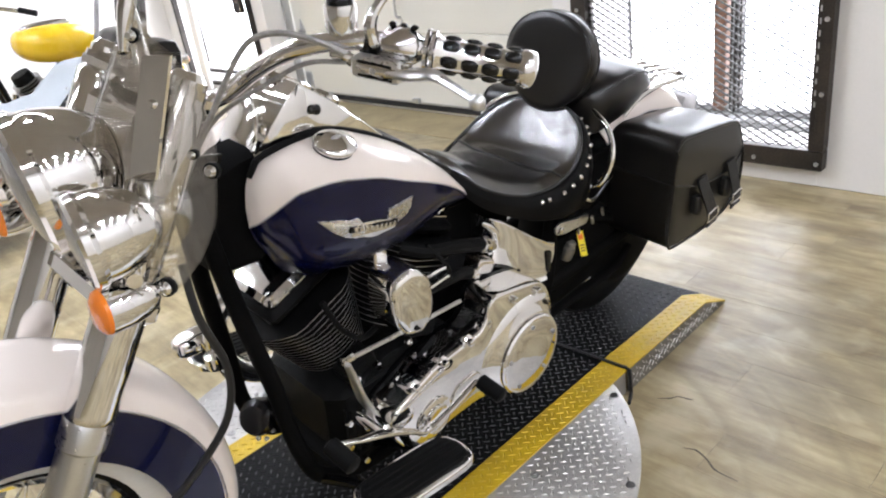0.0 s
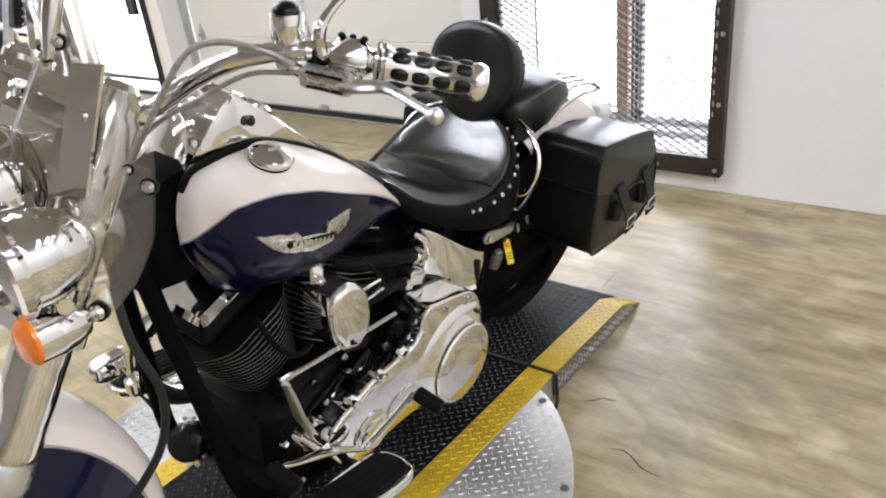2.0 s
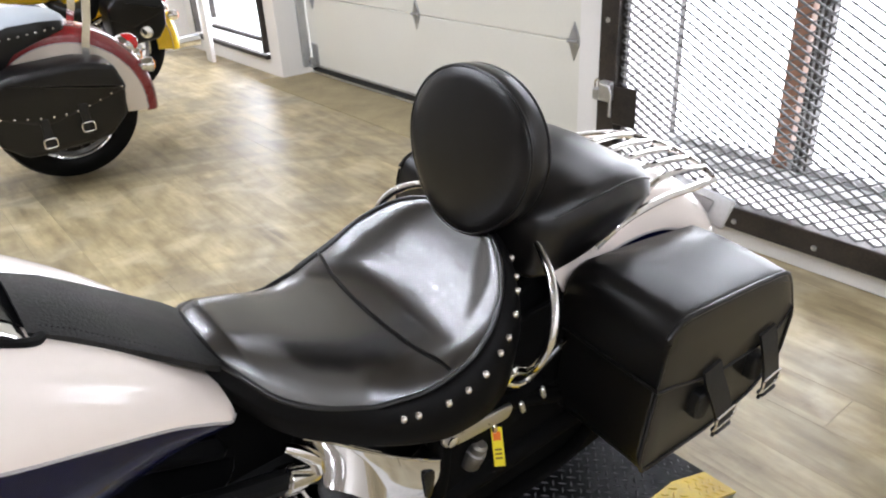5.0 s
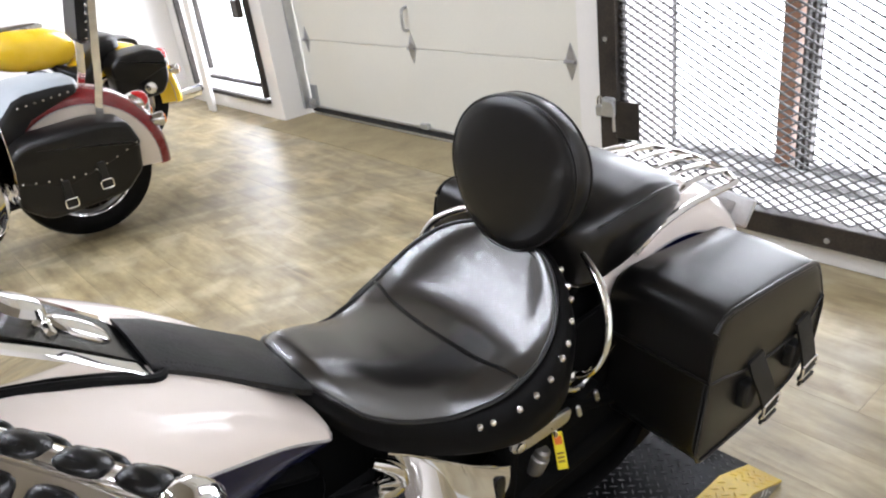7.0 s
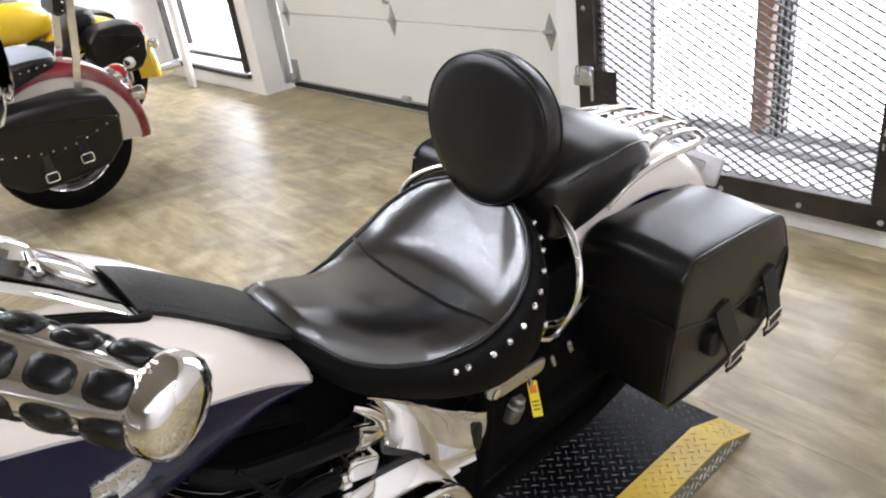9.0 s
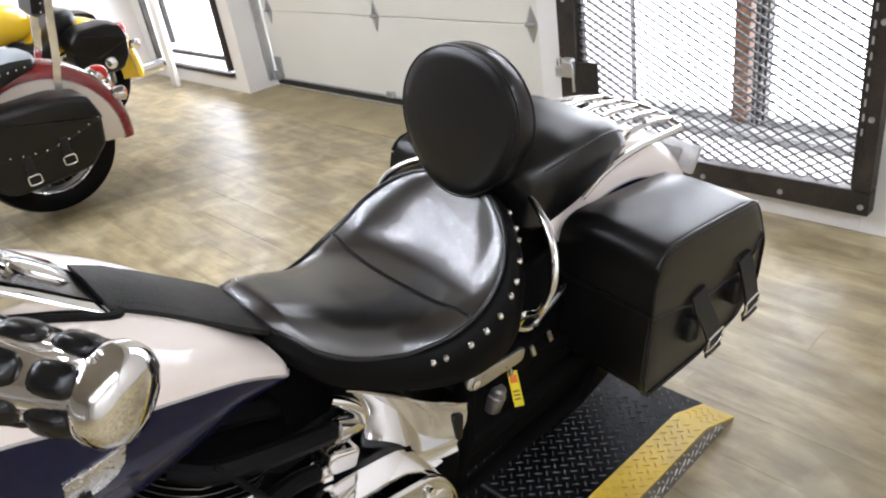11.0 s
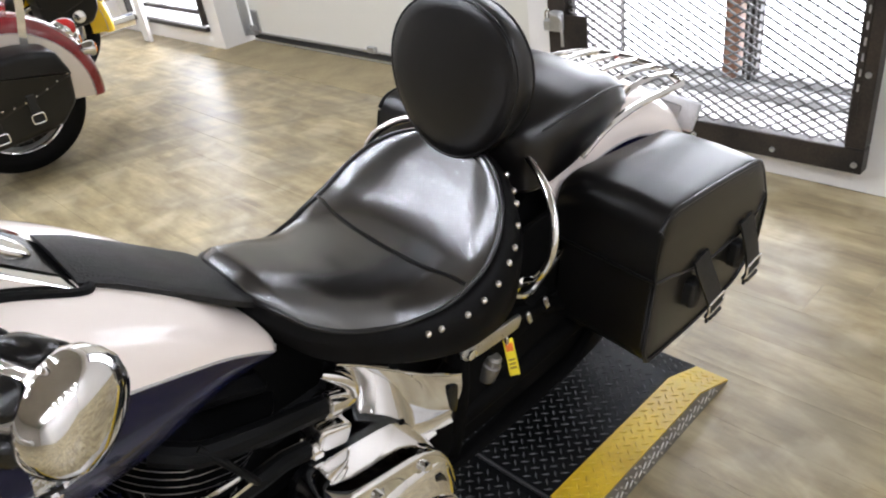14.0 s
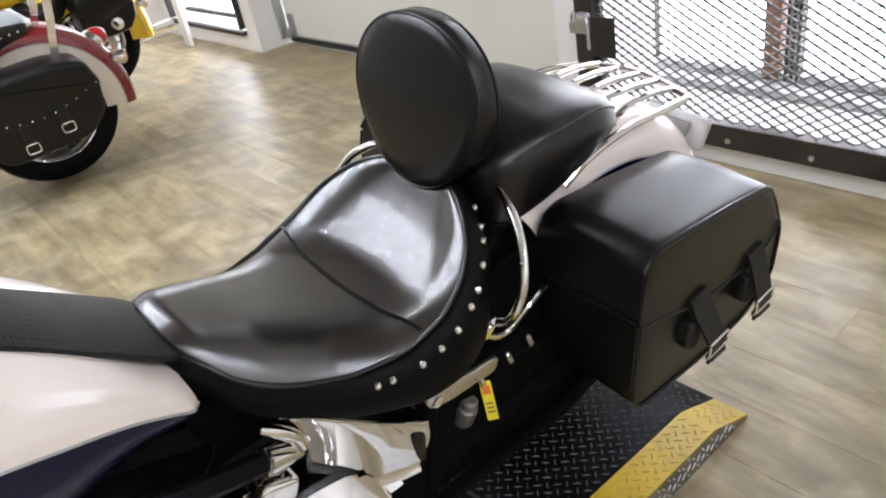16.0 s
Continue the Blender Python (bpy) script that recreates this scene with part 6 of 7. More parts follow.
part("oil_elbow", tube([(1.074, -0.105, 0.574), (1.092, -0.112, 0.560), (1.108, -0.114, 0.538), (1.114, -0.110, 0.514)], [0.007, 0.009, 0.010, 0.011], 12), CHROME, bike)
for pts, r in (([(1.066, -0.112, 0.527), (1.015, -0.118, 0.549), (0.96, -0.12, 0.570), (0.90, -0.11, 0.585), (0.86, -0.08, 0.60)], 0.0155),
               ([(1.034, -0.110, 0.468), (0.993, -0.116, 0.488), (0.95, -0.125, 0.500), (0.90, -0.12, 0.50), (0.82, -0.11, 0.50)], 0.0135),
               ([(0.64, -0.115, 0.60), (0.66, -0.135, 0.54), (0.70, -0.14, 0.50), (0.75, -0.12, 0.485)], 0.006),
               ([(0.90, -0.115, 0.60), (0.93, -0.14, 0.55), (0.95, -0.13, 0.50)], 0.005)):
    part("ignition_lead", tube(pts, r, 10), RUBBER, bike)
for pts in (([(0.875, -0.115, 0.525), (0.90, -0.135, 0.545), (0.925, -0.14, 0.548)]), ([(0.86, -0.12, 0.50), (0.90, -0.13, 0.512), (0.94, -0.135, 0.52)])):
    part("breather_pipe", tube(pts, 0.005, 8), CHROME, bike)

# gear linkage
part("shift_rod", tube([(0.628, -0.185, 0.515), (0.72, -0.185, 0.505), (0.93, -0.175, 0.478)], 0.0042, 8, smooth=False), SATIN, bike, "polished shift rod")
part("rod_joint", block((0.63, -0.185, 0.517), (0.03, 0.014, 0.016), 0.004), CHROME, bike)
part("shift_arm", tube([(0.625, -0.19, 0.510), (0.632, -0.195, 0.475), (0.640, -0.20, 0.43), (0.655, -0.20, 0.395), (0.665, -0.20, 0.365)], [0.010, 0.013, 0.015, 0.014, 0.012], 12, flat=0.5), SATIN, bike, "polished shift arm")
part("shift_pivot", lathe([(0.020, 0), (0.020, 0.03), (0.014, 0.036), (0.001, 0.036)], (0.655, -0.175, 0.360), (0, -1, 0), 20), CHROME, bike)
part("heel_toe_lever", tube([(0.529, -0.262, 0.438), (0.585, -0.262, 0.408), (0.646, -0.258, 0.376), (0.70, -0.254, 0.336), (0.744, -0.252, 0.306), (0.80, -0.252, 0.310), (0.893, -0.252, 0.335)], [0.007, 0.008, 0.012, 0.009, 0.010, 0.008, 0.007], 10, flat=0.6), CHROME, bike, "chrome heel and toe shifter")
part("lever_pivot", lathe([(0.014, 0.0), (0.014, 0.05), (0.009, 0.056)], (0.648, -0.20, 0.374), (0, -1, 0), 16), CHROME, bike)
for c in ((0.522, 0.440), (0.897, 0.336)):
    part("shift_peg", lathe([(0.010, 0.0), (0.0165, 0.004), (0.0165, 0.058), (0.010, 0.062)], (c[0], -0.255, c[1]), (0.1, -1, -0.25), 16), RUBBER, bike, "black rubber shift peg")

# floorboards with rubber pad and chrome edge
def board_z(u, a):
    return 0.285 + a - 0.15 * (u - 0.63)


for s in (-1, 1):
    fb = [(0.545, 0.275), (0.56, 0.250), (0.60, 0.240), (0.765, 0.240), (0.795, 0.258), (0.805, 0.295), (0.798, 0.330), (0.77, 0.345), (0.60, 0.345), (0.56, 0.338), (0.545, 0.315)]
    board = part("floorboard", prism(rounded(fb, 3, 0.3), -0.016, 0.0, 0.005, lambda u, v, a, s=s: (u, s * v, board_z(u, a))), CHROME, bike, "chrome-edged rider floorboard")
    part("rubber_mat", prism(rounded([(0.675 + (u - 0.675) * 0.92, 0.293 + (v - 0.293) * 0.80) for u, v in fb], 3, 0.3), -0.002, 0.006, 0.003, lambda u, v, a, s=s: (u, s * v, board_z(u, a))), RUBBER, board, "black rubber mat")
    rib = tube([(0.57, s * 0.293, board_z(0.57, 0.006)), (0.78, s * 0.293, board_z(0.78, 0.006))], 0.0030, 6, smooth=False).data("mat_rib", RUBBER)
    for k in range(6):
        o = part("mat_rib", rib, RUBBER, board)
        o.location = (0, s * (-0.035 + 0.014 * k), 0)
    for x in (0.60, 0.74):
        part("board_hanger", tube([(x, s * 0.30, board_z(x, -0.014)), (x, s * 0.20, 0.235), (x - 0.01, s * 0.11, 0.19)], 0.011), BLACKPAINT, board)

# frame, stand, rear suspension
for s in (-1, 1):
    part("down_tube", tube([(0.490, s * 0.022, 0.84), (0.498, s * 0.034, 0.76), (0.512, s * 0.056, 0.62), (0.536, s * 0.080, 0.45), (0.555, s * 0.095, 0.29), (0.60, s * 0.10, 0.185), (0.72, s * 0.11, 0.15), (1.10, s * 0.11, 0.15), (1.28, s * 0.11, 0.20)], 0.0165, 14), MATTBLACK, bike, "black frame tube")
    part("rear_down_tube", tube([(1.28, s * 0.115, 0.20), (1.305, s * 0.118, 0.34), (1.315, s * 0.115, 0.46), (1.36, s * 0.105, 0.56), (1.44, s * 0.10, 0.60)], 0.019, 14), MATTBLACK, bike, "black frame tube")
    part("swingarm", tube([(1.30, s * 0.11, 0.30), (1.45, s * 0.125, 0.315), (1.70, s * 0.13, 0.325)], [0.026, 0.022, 0.020], 12), MATTBLACK, bike, "black swingarm")
    part("upper_arm", tube([(1.33, s * 0.115, 0.48), (1.48, s * 0.125, 0.43), (1.70, s * 0.13, 0.33)], [0.017, 0.016, 0.018], 12), MATTBLACK, bike, "black swingarm")
    part("axle_nut", lathe([(0.020, 0), (0.020, 0.02), (0.012, 0.026), (0.001, 0.026)], (1.70, s * 0.135, 0.325), (0, s, 0), 6), CHROME, bike)
    part("front_axle_cap", lathe([(0.034, 0), (0.030, 0.022), (0.016, 0.03), (0.001, 0.03)], (0.05, s * 0.145, 0.325), (0, s, 0), 26), CHROME, bike)
part("backbone", tube([(0.46, 0, 0.86), (0.60, 0, 0.84), (0.85, 0, 0.72), (1.06, 0, 0.60), (1.30, 0, 0.545)], 0.028, 14), BLACKPAINT, bike, "black frame backbone")
of = part("oil_filter", lathe([(0.030, 0), (0.036, 0.004), (0.037, 0.060), (0.033, 0.070), (0.018, 0.076), (0.001, 0.077)], (0.560, -0.012, 0.322), (-0.62, -0.25, 0.55), 26), BLACKPAINT, bike, "black canister oil filter")
for k in range(10):
    a_ = radians(36 * k)
    part("flute", block(Vector((0.560, -0.012, 0.322)) + Vector((-0.62, -0.25, 0.55)).normalized() * 0.045 + (Vector((0, -1, -0.45)).normalized() * math.cos(a_) + Vector((0.66, 0.20, 0.70)).normalized() * math.sin(a_)) * 0.0365, (0.008, 0.008, 0.008), 0.002), SATIN, of)
part("exhaust", tube([(0.60, 0.10, 0.55), (0.56, 0.15, 0.48), (0.57, 0.18, 0.36), (0.66, 0.20, 0.25), (0.85, 0.205, 0.21), (1.2, 0.21, 0.21), (2.02, 0.22, 0.24)], [0.024, 0.024, 0.024, 0.026, 0.03, 0.045, 0.045], 16), CHROME, bike, "chrome exhaust pipe")
part("air_cleaner", lathe([(0.09, 0), (0.095, 0.01), (0.095, 0.05), (0.08, 0.065), (0.001, 0.068)], (0.79, 0.13, 0.58), (0, 1, 0), 40), CHROME, bike, "round chrome air cleaner")
part("brake_master", blob((0.535, 0.22, 0.40), (0.05, 0.026, 0.026), 2.8), CHROME, bike)
part("brake_reservoir", lathe([(0.020, 0), (0.022, 0.01), (0.022, 0.03), (0.015, 0.034)], (0.545, 0.16, 0.36), (0, 0, 1), 20), CHROME, bike)
part("side_stand", tube([(0.66, -0.10, 0.155), (0.64, -0.20, 0.10), (0.63, -0.285, 0.052), (0.625, -0.315, 0.050)], [0.014, 0.012, 0.012, 0.016]), BLACKPAINT, bike, "black side stand, folded out")
part("drive_belt", prism(rounded([(1.12, 0.31), (1.13, 0.42), (1.66, 0.43), (1.74, 0.34), (1.66, 0.23), (1.13, 0.25)], 4, 0.25), 0.112, 0.128, 0.003, lambda u, v, a: (u, -a, v)), MATTBLACK, bike, "black drive belt and guard")
part("belt_guard", tube([(1.22, -0.135, 0.225), (1.40, -0.137, 0.225), (1.58, -0.137, 0.23), (1.66, -0.137, 0.27)], [0.012, 0.018, 0.018, 0.010], 10, flat=0.4), MATTBLACK, bike)
part("seat_bracket", prism(rounded([(1.282, 0.484), (1.290, 0.464), (1.32, 0.455), (1.37, 0.451), (1.416, 0.446), (1.422, 0.474), (1.37, 0.477), (1.335, 0.486), (1.302, 0.494)], 3, 0.3), 0.146, 0.152, 0.002, pc), SATIN, bike, "polished seat bracket")
part("bracket_bolt", lathe([(0.009, 0), (0.009, 0.006), (0.003, 0.009)], (1.300, -0.152, 0.476), (0, -1, 0), 14), CHROME, bike)
part("shock_adjuster", lathe([(0.014, 0), (0.0165, 0.004), (0.0165, 0.034), (0.013, 0.036), (0.013, 0.048), (0.009, 0.052)], (1.362, -0.128, 0.358), (0.2, -0.2, 0.9), 18), PLATEDULL, bike, "dull metal shock adjuster")
part("brake_line", tube([(1.40, -0.135, 0.52), (1.44, -0.145, 0.50), (1.50, -0.14, 0.515), (1.54, -0.135, 0.525)], 0.006), CHROME, bike)
part("tool_box", block((1.44, -0.12, 0.42), (0.16, 0.03, 0.06), 0.01, Euler((0, radians(-12), 0)).to_matrix()), MATTBLACK, bike)
for x, z in ((1.40, 0.42), (1.455, 0.435), (1.50, 0.44)):
    part("clip", block((x, -0.14, z), (0.008, 0.006, 0.028), 0.002, Euler((0, radians(-20), 0)).to_matrix()), SATIN, bike)
tag_turn = Euler((radians(-24), radians(-9), radians(-38))).to_matrix()
tag_mid = Vector((1.398, -0.152, 0.395))
tag_ = part("hang_tag", block(tag_mid, (0.017, 0.002, 0.064), 0.001, tag_turn), YELLOWTAG, bike, "yellow plastic hang tag")
part("tag_print", block(tag_mid + tag_turn @ Vector((0, -0.0014, 0.018)), (0.012, 0.0010, 0.014), 0.0003, tag_turn), TAGRED, tag_, "orange print block")
for v_ in (-0.004, -0.011, -0.018):
    part("tag_print", block(tag_mid + tag_turn @ Vector((0, -0.0014, v_)), (0.011, 0.0010, 0.0035), 0.0003, tag_turn), TAGINK, tag_)
part("tag_string", tube([(1.393, -0.143, 0.424), (1.385, -0.148, 0.445), (1.372, -0.152, 0.462)], 0.0012, 5), CABLE, tag_)
part("yellow_label", block((1.405, -0.150, 0.53), (0.022, 0.004, 0.012), 0.001, Euler((0, radians(-40), 0)).to_matrix()), YELLOWTAG, bike)

part("guard_plate", prism(rounded([(1.40, 0.36), (1.62, 0.36), (1.66, 0.50), (1.60, 0.60), (1.45, 0.60), (1.41, 0.52)], 4, 0.2), 0.112, 0.120, 0.003, pc), MATTBLACK, bike, "black plate between frame and saddlebag")
part("sprocket", lathe([(0.19, 0.085), (0.19, 0.105), (0.17, 0.108), (0.03, 0.108)], (1.70, 0, 0.325), (0, -1, 0), 40), MATTBLACK, bike, "black rear belt sprocket")


# ---------------------------------------------------------------- the two motorcycles behind
def cruiser(label, m, crown, flank, seat_mat, bag_y, extras, rx=1.70, bag=(0.0, 0.0, 1.0), seat_k=1.0, deep=1.0, tank_x=0.80, droop=0.30):
    b = thing("motorcycle", label, "motorcycle", "parked motorcycles", m=m)
    fa, ra = vec(0.05, 0, 0.32), vec(rx, 0, 0.32)
    wheel("front_wheel", fa, b, False)
    wheel("rear_wheel", ra, b, False)
    fender("front_fender", fa, 0.385, 0.33, 0.085, -50, 95, 0.345, b, crown, flank, "painted mudguard")
    fender("rear_fender", ra, 0.410, 0.245, 0.105, -40, 97, 0.340, b, flank, crown, "two-tone painted mudguard")
    for s in (-1, 1):
        o = fa + vec(0, s * 0.11, 0)
        part("fork_leg", lathe([(0.025, -0.04), (0.030, 0.0), (0.030, 0.32), (0.026, 0.33), (0.026, 0.80), (0.02, 0.81)], o, FD, 18), CHROME, b)
        hb = part("handlebar", tube([(0.48, 0, 1.0), (0.49, s * 0.10, 1.06), (0.56, s * 0.28, 1.10), (0.72, s * 0.42, 1.06)], 0.0125, 10), CHROME, b)
        part("grip", tube([(0.66, s * 0.372, 1.083), (0.735, s * 0.43, 1.055)], 0.018, 12), RUBBER, hb)
        part("down_tube", tube([(0.47, s * 0.03, 0.82), (0.53, s * 0.08, 0.45), (0.58, s * 0.10, 0.20), (0.75, s * 0.11, 0.15), (1.25, s * 0.11, 0.18), (1.31, s * 0.11, 0.50)], 0.019, 10), BLACKPAINT, b)
        part("swingarm", tube([(1.28, s * 0.115, 0.30), (rx, s * 0.13, 0.32)], 0.022, 10), BLACKPAINT, b)
    hl = part("headlight", lathe([(0.01, -0.12), (0.06, -0.10), (0.09, -0.03), (0.095, 0.02)], (0.33, 0, 0.90), (-1, 0, -0.05), 28, caps=False), CHROME, b)
    part("lens", lathe([(0.094, 0.02), (0.05, 0.035), (0.001, 0.04)], (0.33, 0, 0.90), (-1, 0, -0.05), 28), LENS, hl)
    tk = part("fuel_tank", blob((tank_x, 0, 0.785), (0.27, 0.155, 0.125), 2.5, 32, 18, lambda x, y, z: (x, y * (1 - 0.55 * max(0, x / 0.27) ** 1.5), z - droop * max(0, x) - 0.10 * x)), crown, b)
    part("tank_console", blob((tank_x - 0.04, 0, 0.900), (0.17, 0.05, 0.035), 2.6, 20, 10, lambda x, y, z: (x, y, z - droop * max(0, x))), CHROME, tk, "chrome instrument console")
    part("engine", block((0.85, 0, 0.34), (0.48, 0.24, 0.26), 0.05), WRINKLE, b)
    for c, ax in (((0.74, 0, 0.42), (-0.38, 0, 0.92)), ((0.87, 0, 0.42), (0.38, 0, 0.92))):
        cy = part("cylinder", lathe([(0.07, 0), (0.07, 0.2), (0.06, 0.24)], c, ax, 20), WRINKLE, b)
        for k in range(9):
            part("fin", lathe([(0.03, 0.02 + 0.02 * k - 0.002), (0.095, 0.02 + 0.02 * k - 0.001), (0.095, 0.02 + 0.02 * k + 0.001), (0.03, 0.02 + 0.02 * k + 0.002)], c, ax, 20), STEEL, cy)
    part("primary_cover", prism(rounded([(0.70, 0.24), (1.0, 0.22), (1.13, 0.20), (1.19, 0.29), (1.13, 0.40), (1.0, 0.38), (0.72, 0.37)], 4, 0.3), 0.12, 0.20, 0.02, lambda u, v, a: (u, -a, v)), CHROME, b)
    part("exhaust", tube([(0.62, 0.12, 0.50), (0.62, 0.18, 0.32), (0.9, 0.2, 0.2), (2.0, 0.21, 0.22)], [0.024, 0.024, 0.03, 0.045], 14), CHROME, b)
    # seat: scooped rider part and raised passenger part
    rows_ = []
    for x, w, z, h in ((1.02, 0.09, 0.69, 0.05), (1.08, 0.12, 0.675, 0.07), (1.20, 0.165, 0.640, 0.09), (1.33, 0.175, 0.655, 0.12), (1.43, 0.165, 0.73, 0.16), (1.475, 0.15, 0.770, 0.17), (1.53, 0.14, 0.785, 0.13), (1.66, 0.125, 0.785, 0.09), (1.745, 0.09, 0.770, 0.06), (1.775, 0.04, 0.75, 0.03)):
        x = 1.02 + (x - 1.02) * seat_k
        rows_.append([(x, -w, z - h), (x, -w - 0.006, z - 0.05), (x, -w, z - 0.022), (x, -w * 0.85, z - 0.005), (x, -w * 0.4, z), (x, w * 0.4, z), (x, w * 0.85, z - 0.005), (x, w, z - 0.022), (x, w + 0.006, z - 0.05), (x, w, z - h)])
    top_ = [[r[i] for i in range(2, 8)] for r in rows_]
    st = part("seat", loft(rows_), BAGHIDE, b, "studded black seat skirt", sharp=60)
    part("seat_top", loft([[vec(*p) + vec(0, 0, 0.004) for p in r] for r in top_] + [[vec(*p) + vec(0, 0, -0.004) for p in r] for r in top_[::-1]], closed=False, caps=False), seat_mat, st, sharp=70)
    if extras:
        for k, (x, z, y) in enumerate([(1.22 + 0.028 * q, 0.555 + 0.012 * q, 0.176) for q in range(5)] + [(1.36 + 0.011 * q, 0.60 + 0.030 * q, 0.178 - 0.002 * q) for q in range(5)] + [(1.49 + 0.036 * q, 0.72 + 0.002 * q, 0.154 - 0.004 * q) for q in range(7)]):
            o = part("stud", stud_mesh, CHROME, st)
            o.location = (x, -y, z)
    for s in (-1, 1):
        yy = bag_y
        prof = rounded([(1.42, 0.40), (1.52, 0.33), (1.86, 0.345), (1.95, 0.42), (1.965, 0.52), (1.92, 0.60), (1.80, 0.625), (1.50, 0.62), (1.42, 0.55)], 4, 0.2)
        bg = part("saddlebag", prism(prof, 0.125, yy, 0.03, lambda u, v, a, s=s: (1.97 + (u - 1.97) * bag[2] + bag[0], s * a, 0.62 + (v - 0.62) * deep + bag[1])), BAGHIDE, b, "black leather saddlebag")
        part("lid", prism(rounded([(1.41, 0.50), (1.62, 0.435), (1.78, 0.47), (1.90, 0.50), (1.97, 0.52), (1.93, 0.615), (1.80, 0.64), (1.50, 0.632), (1.41, 0.58)], 4, 0.2), 0.120, yy + 0.006, 0.022, lambda u, v, a, s=s: (1.97 + (u - 1.97) * bag[2] + bag[0], s * a, 0.62 + (v - 0.62) * deep + bag[1])), BAGHIDE, bg)
        for x, z in ((1.60, 0.385), (1.765, 0.415)) if extras else ():
            c = vec(x + bag[0], s * (yy + 0.006), 0.62 + (z - 0.62) * deep + bag[1])
            sp_ = part("strap", block(c + vec(0, 0, 0.035), (0.034, 0.012, 0.14), 0.004), STRAPHIDE, bg)
            part("buckle", tube([c + vec(q[0] * 0.026, s * 0.010, q[1] * 0.020) for q in ((-0.7, 1), (0.7, 1), (1, 0.6), (1, -0.6), (0.7, -1), (-0.7, -1), (-1, -0.6), (-1, 0.6), (-0.7, 1))], 0.004, 8), CHROME, sp_, "oval chrome buckle")
        for k in range(11 if extras else 0):
            q = k / 10
            o = part("stud", stud_mesh, CHROME, bg)
            o.location = (1.44 + 0.50 * q + bag[0], s * (yy + 0.008), bag[1] + 0.475 - 0.035 * math.sin(q * math.pi) + 0.085 * max(0, q - 0.55))
    tl = part("tail_light", blob((rx + 0.315, 0, 0.575), (0.05, 0.055, 0.045), 2.4, 20, 12), CHROME, b)
    part("red_lens", blob((rx + 0.335, 0, 0.585), (0.045, 0.05, 0.04), 2.4, 20, 12), REDLENS, tl)
    for s in (-1, 1):
        ri = part("rear_indicator", lathe([(0.034, 0.0), (0.034, 0.02), (0.026, 0.055), (0.006, 0.07)], (rx + 0.40, s * 0.085, 0.49), (-1, 0, 0.1), 20), CHROME, b)
        part("amber_lens", lathe([(0.001, -0.014), (0.024, -0.010), (0.033, 0.001)], (rx + 0.40, s * 0.085, 0.49), (-1, 0, 0.1), 20), AMBER, ri)
        part("indicator_stem", tube([(rx + 0.37, s * 0.085, 0.49), (rx + 0.35, s * 0.03, 0.50), (rx + 0.33, 0, 0.52)], 0.010), CHROME, ri)
    return b


b2 = cruiser("maroon and cream cruiser motorcycle with grey studded seat and black saddlebags", pose(-0.17, 3.22, 0, 7), CREAMPAINT, REDPAINT, VINYL, 0.275, True, bag=(-0.05, -0.03, 1.02), deep=1.22)
# backrest on a flat chrome bar
for s in (-1, 1):
    part("backrest_bar", loft([[(x - 0.012, s * y, z), (x + 0.022, s * y, z), (x + 0.022, s * (y + 0.008), z), (x - 0.012, s * (y + 0.008), z)] for x, y, z in ((1.80, 0.112, 0.55), (1.82, 0.114, 0.66), (1.845, 0.108, 0.74), (1.875, 0.102, 0.90), (1.92, 0.100, 1.12), (1.94, 0.098, 1.20))]), CHROME, b2)
pad2 = part("backrest_pad", block((1.875, 0, 1.05), (0.055, 0.185, 0.30), 0.02, Euler((0, radians(12), 0)).to_matrix()), BAGHIDE, b2, "studded black backrest pad")
for k in range(8):
    o = part("stud", stud_mesh, CHROME, pad2)
    o.location = (1.848 + 0.0085 * k + 0.008, -0.095, 0.93 + 0.034 * k)
b3 = cruiser("yellow cruiser motorcycle with black seat and hard black saddlebags", pose(0.80, 4.55, 0, 7), YELLOWPAINT, YELLOWPAINT, LEATHER, 0.29, False, 1.36, (-0.335, 0.065, 0.62), 0.56, 1.0, 0.93, 0.02)
part("round_reflector", lathe([(0.034, 0), (0.036, 0.01), (0.03, 0.016), (0.001, 0.018)], (1.48, -0.32, 0.48), (-0.2, -1, 0.2), 24), CHROME, b3, "round chrome lamp beside the saddlebag")
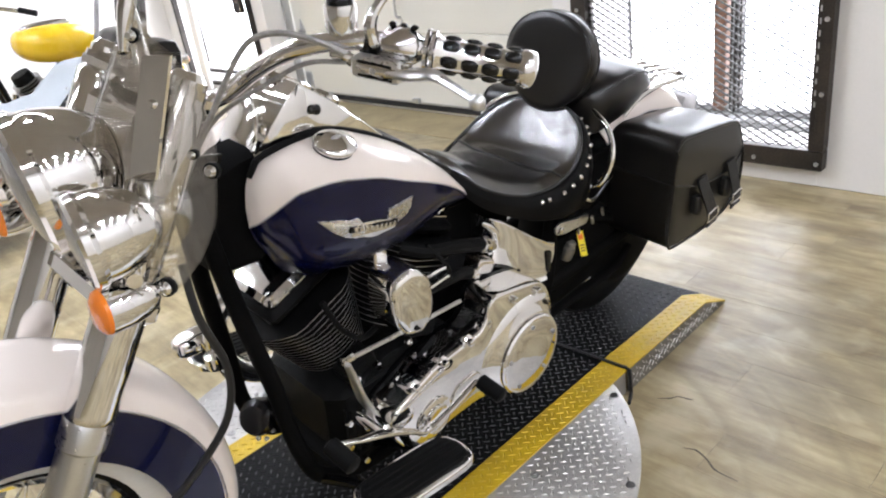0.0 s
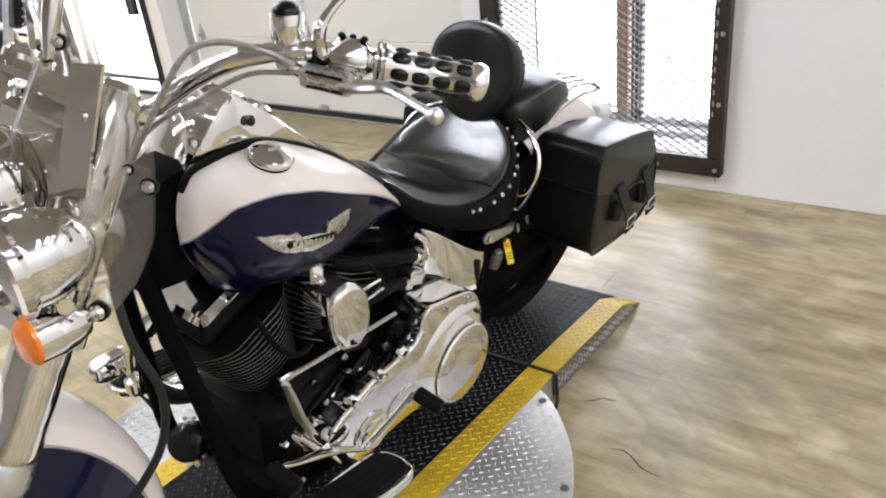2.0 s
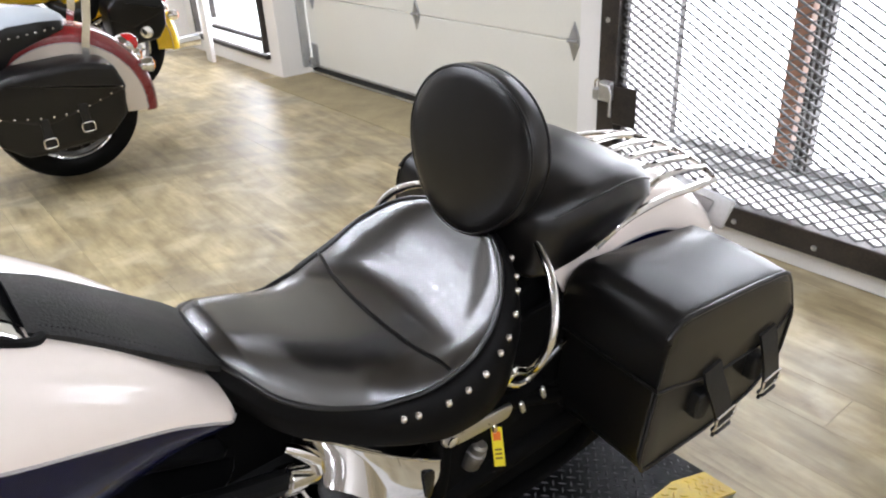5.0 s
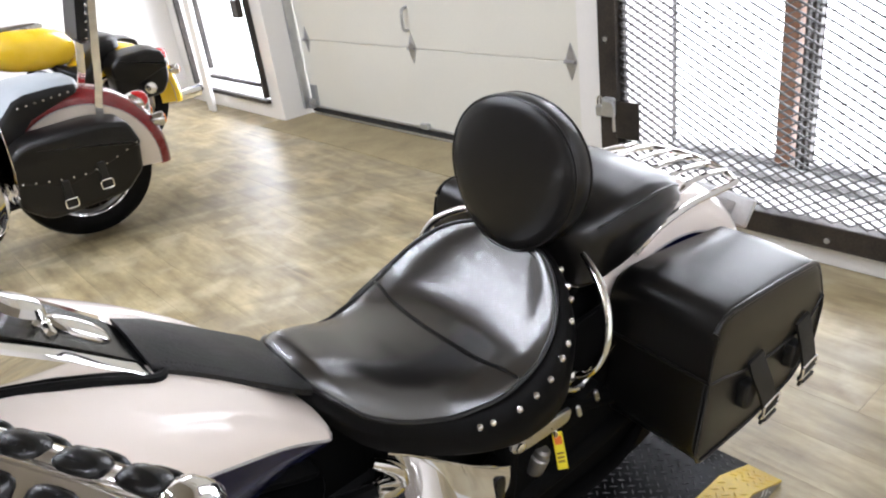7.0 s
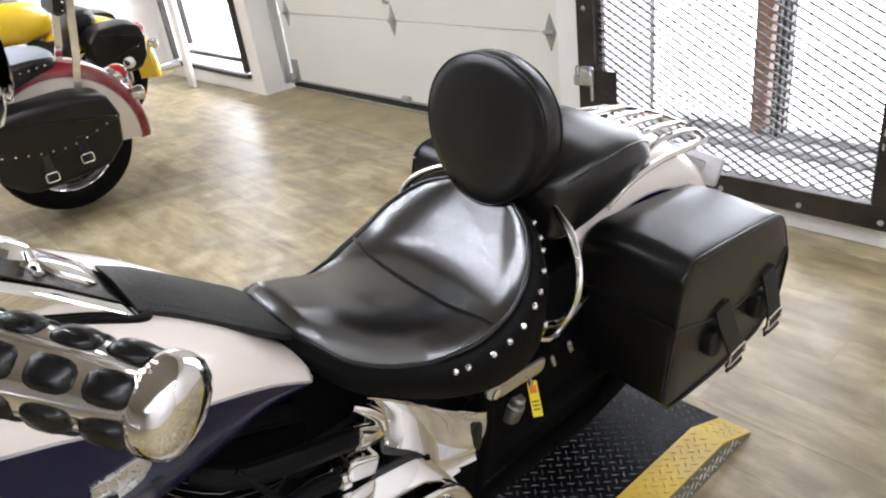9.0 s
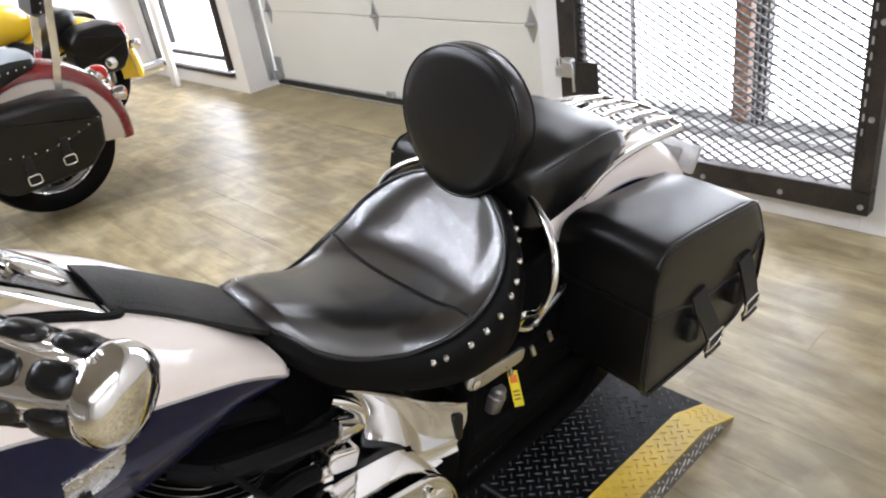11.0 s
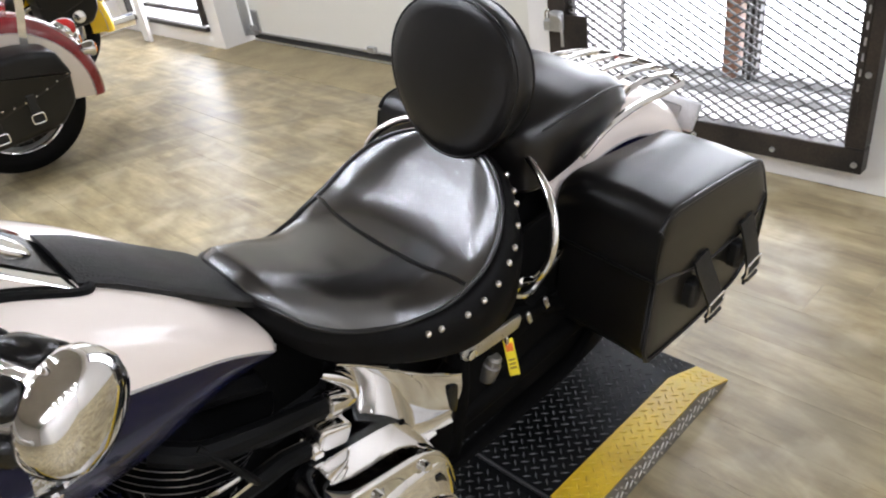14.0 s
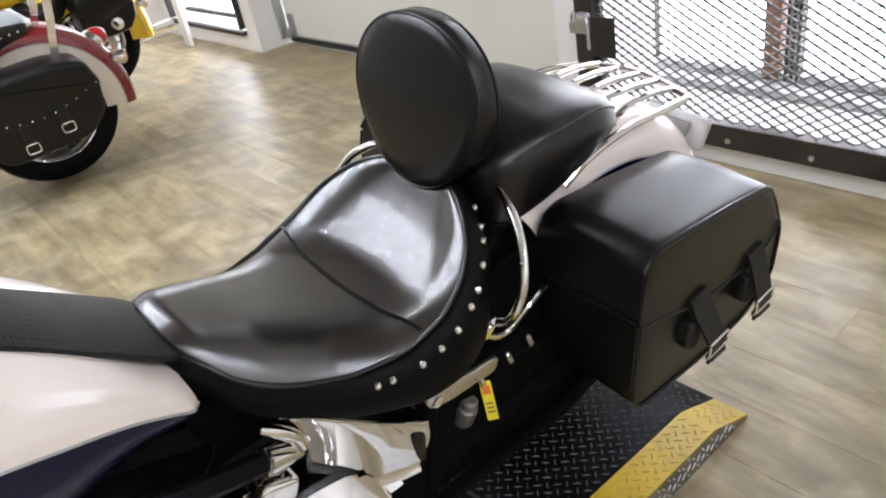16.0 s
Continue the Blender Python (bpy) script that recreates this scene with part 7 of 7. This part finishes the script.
# side stands under the parked machines
for b_ in (b2, b3):
    part("side_stand", tube([(0.66, -0.10, 0.17), (0.62, -0.22, 0.06), (0.615, -0.262, 0.040)], 0.012), BLACKPAINT, b_)


# ---------------------------------------------------------------- plank floor
floor = thing("floor", "worn oak-look vinyl plank floor", "floor", kind="structure", m=pose(0, 0, 0))
PW, PL, GAP = 0.152, 1.22, 0.0005


def plank_mesh(length):
    h, c = 0.008, 0.0003
    x, y = PW / 2 - GAP / 2, length / 2 - GAP / 2
    v = [(-x, -y, -h), (x, -y, -h), (x, y, -h), (-x, y, -h), (-x, -y, -c), (x, -y, -c), (x, y, -c), (-x, y, -c),
         (-x + c, -y + c, 0), (x - c, -y + c, 0), (x - c, y - c, 0), (-x + c, y - c, 0)]
    f = [(i, (i + 1) % 4, 4 + (i + 1) % 4, 4 + i) for i in range(4)] + [(4 + i, 4 + (i + 1) % 4, 8 + (i + 1) % 4, 8 + i) for i in range(4)] + [(8, 9, 10, 11)]
    return Mesh().add(v, f)


whole = plank_mesh(PL).data("plank", PLANK, 20)
rest = Mesh()
rng = random.Random(4)
x = WN - PW / 2
while x > X0:
    y = Y0 - rng.random() * PL
    while y < Y1:
        near = -0.35 < x < 3.0 and -1.4 < y + PL / 2 < 5.4
        lo, hi = max(y, Y0), min(y + PL, Y1)
        if x > 2.90 and hi > 1.30 and lo < 4.17:
            for a, b in ((lo, min(hi, 1.30)), (max(lo, 4.17), hi)):
                if b - a > 0.02:
                    p_ = plank_mesh(b - a)
                    rest.add([(vx + x, vy + (a + b) / 2, vz) for vx, vy, vz in p_.v], p_.f)
        elif near and lo == y and hi == y + PL:
            o = part("plank", whole, PLANK, floor)
            o.location = (x, y + PL / 2, 0)
        elif hi - lo > 0.02:
            p_ = plank_mesh(hi - lo)
            rest.add([(vx + x, vy + (lo + hi) / 2, vz) for vx, vy, vz in p_.v], p_.f)
        y += PL
    x -= PW
tagged(part("more_planks", rest, PLANK, floor, sharp=20), kind="stuff")
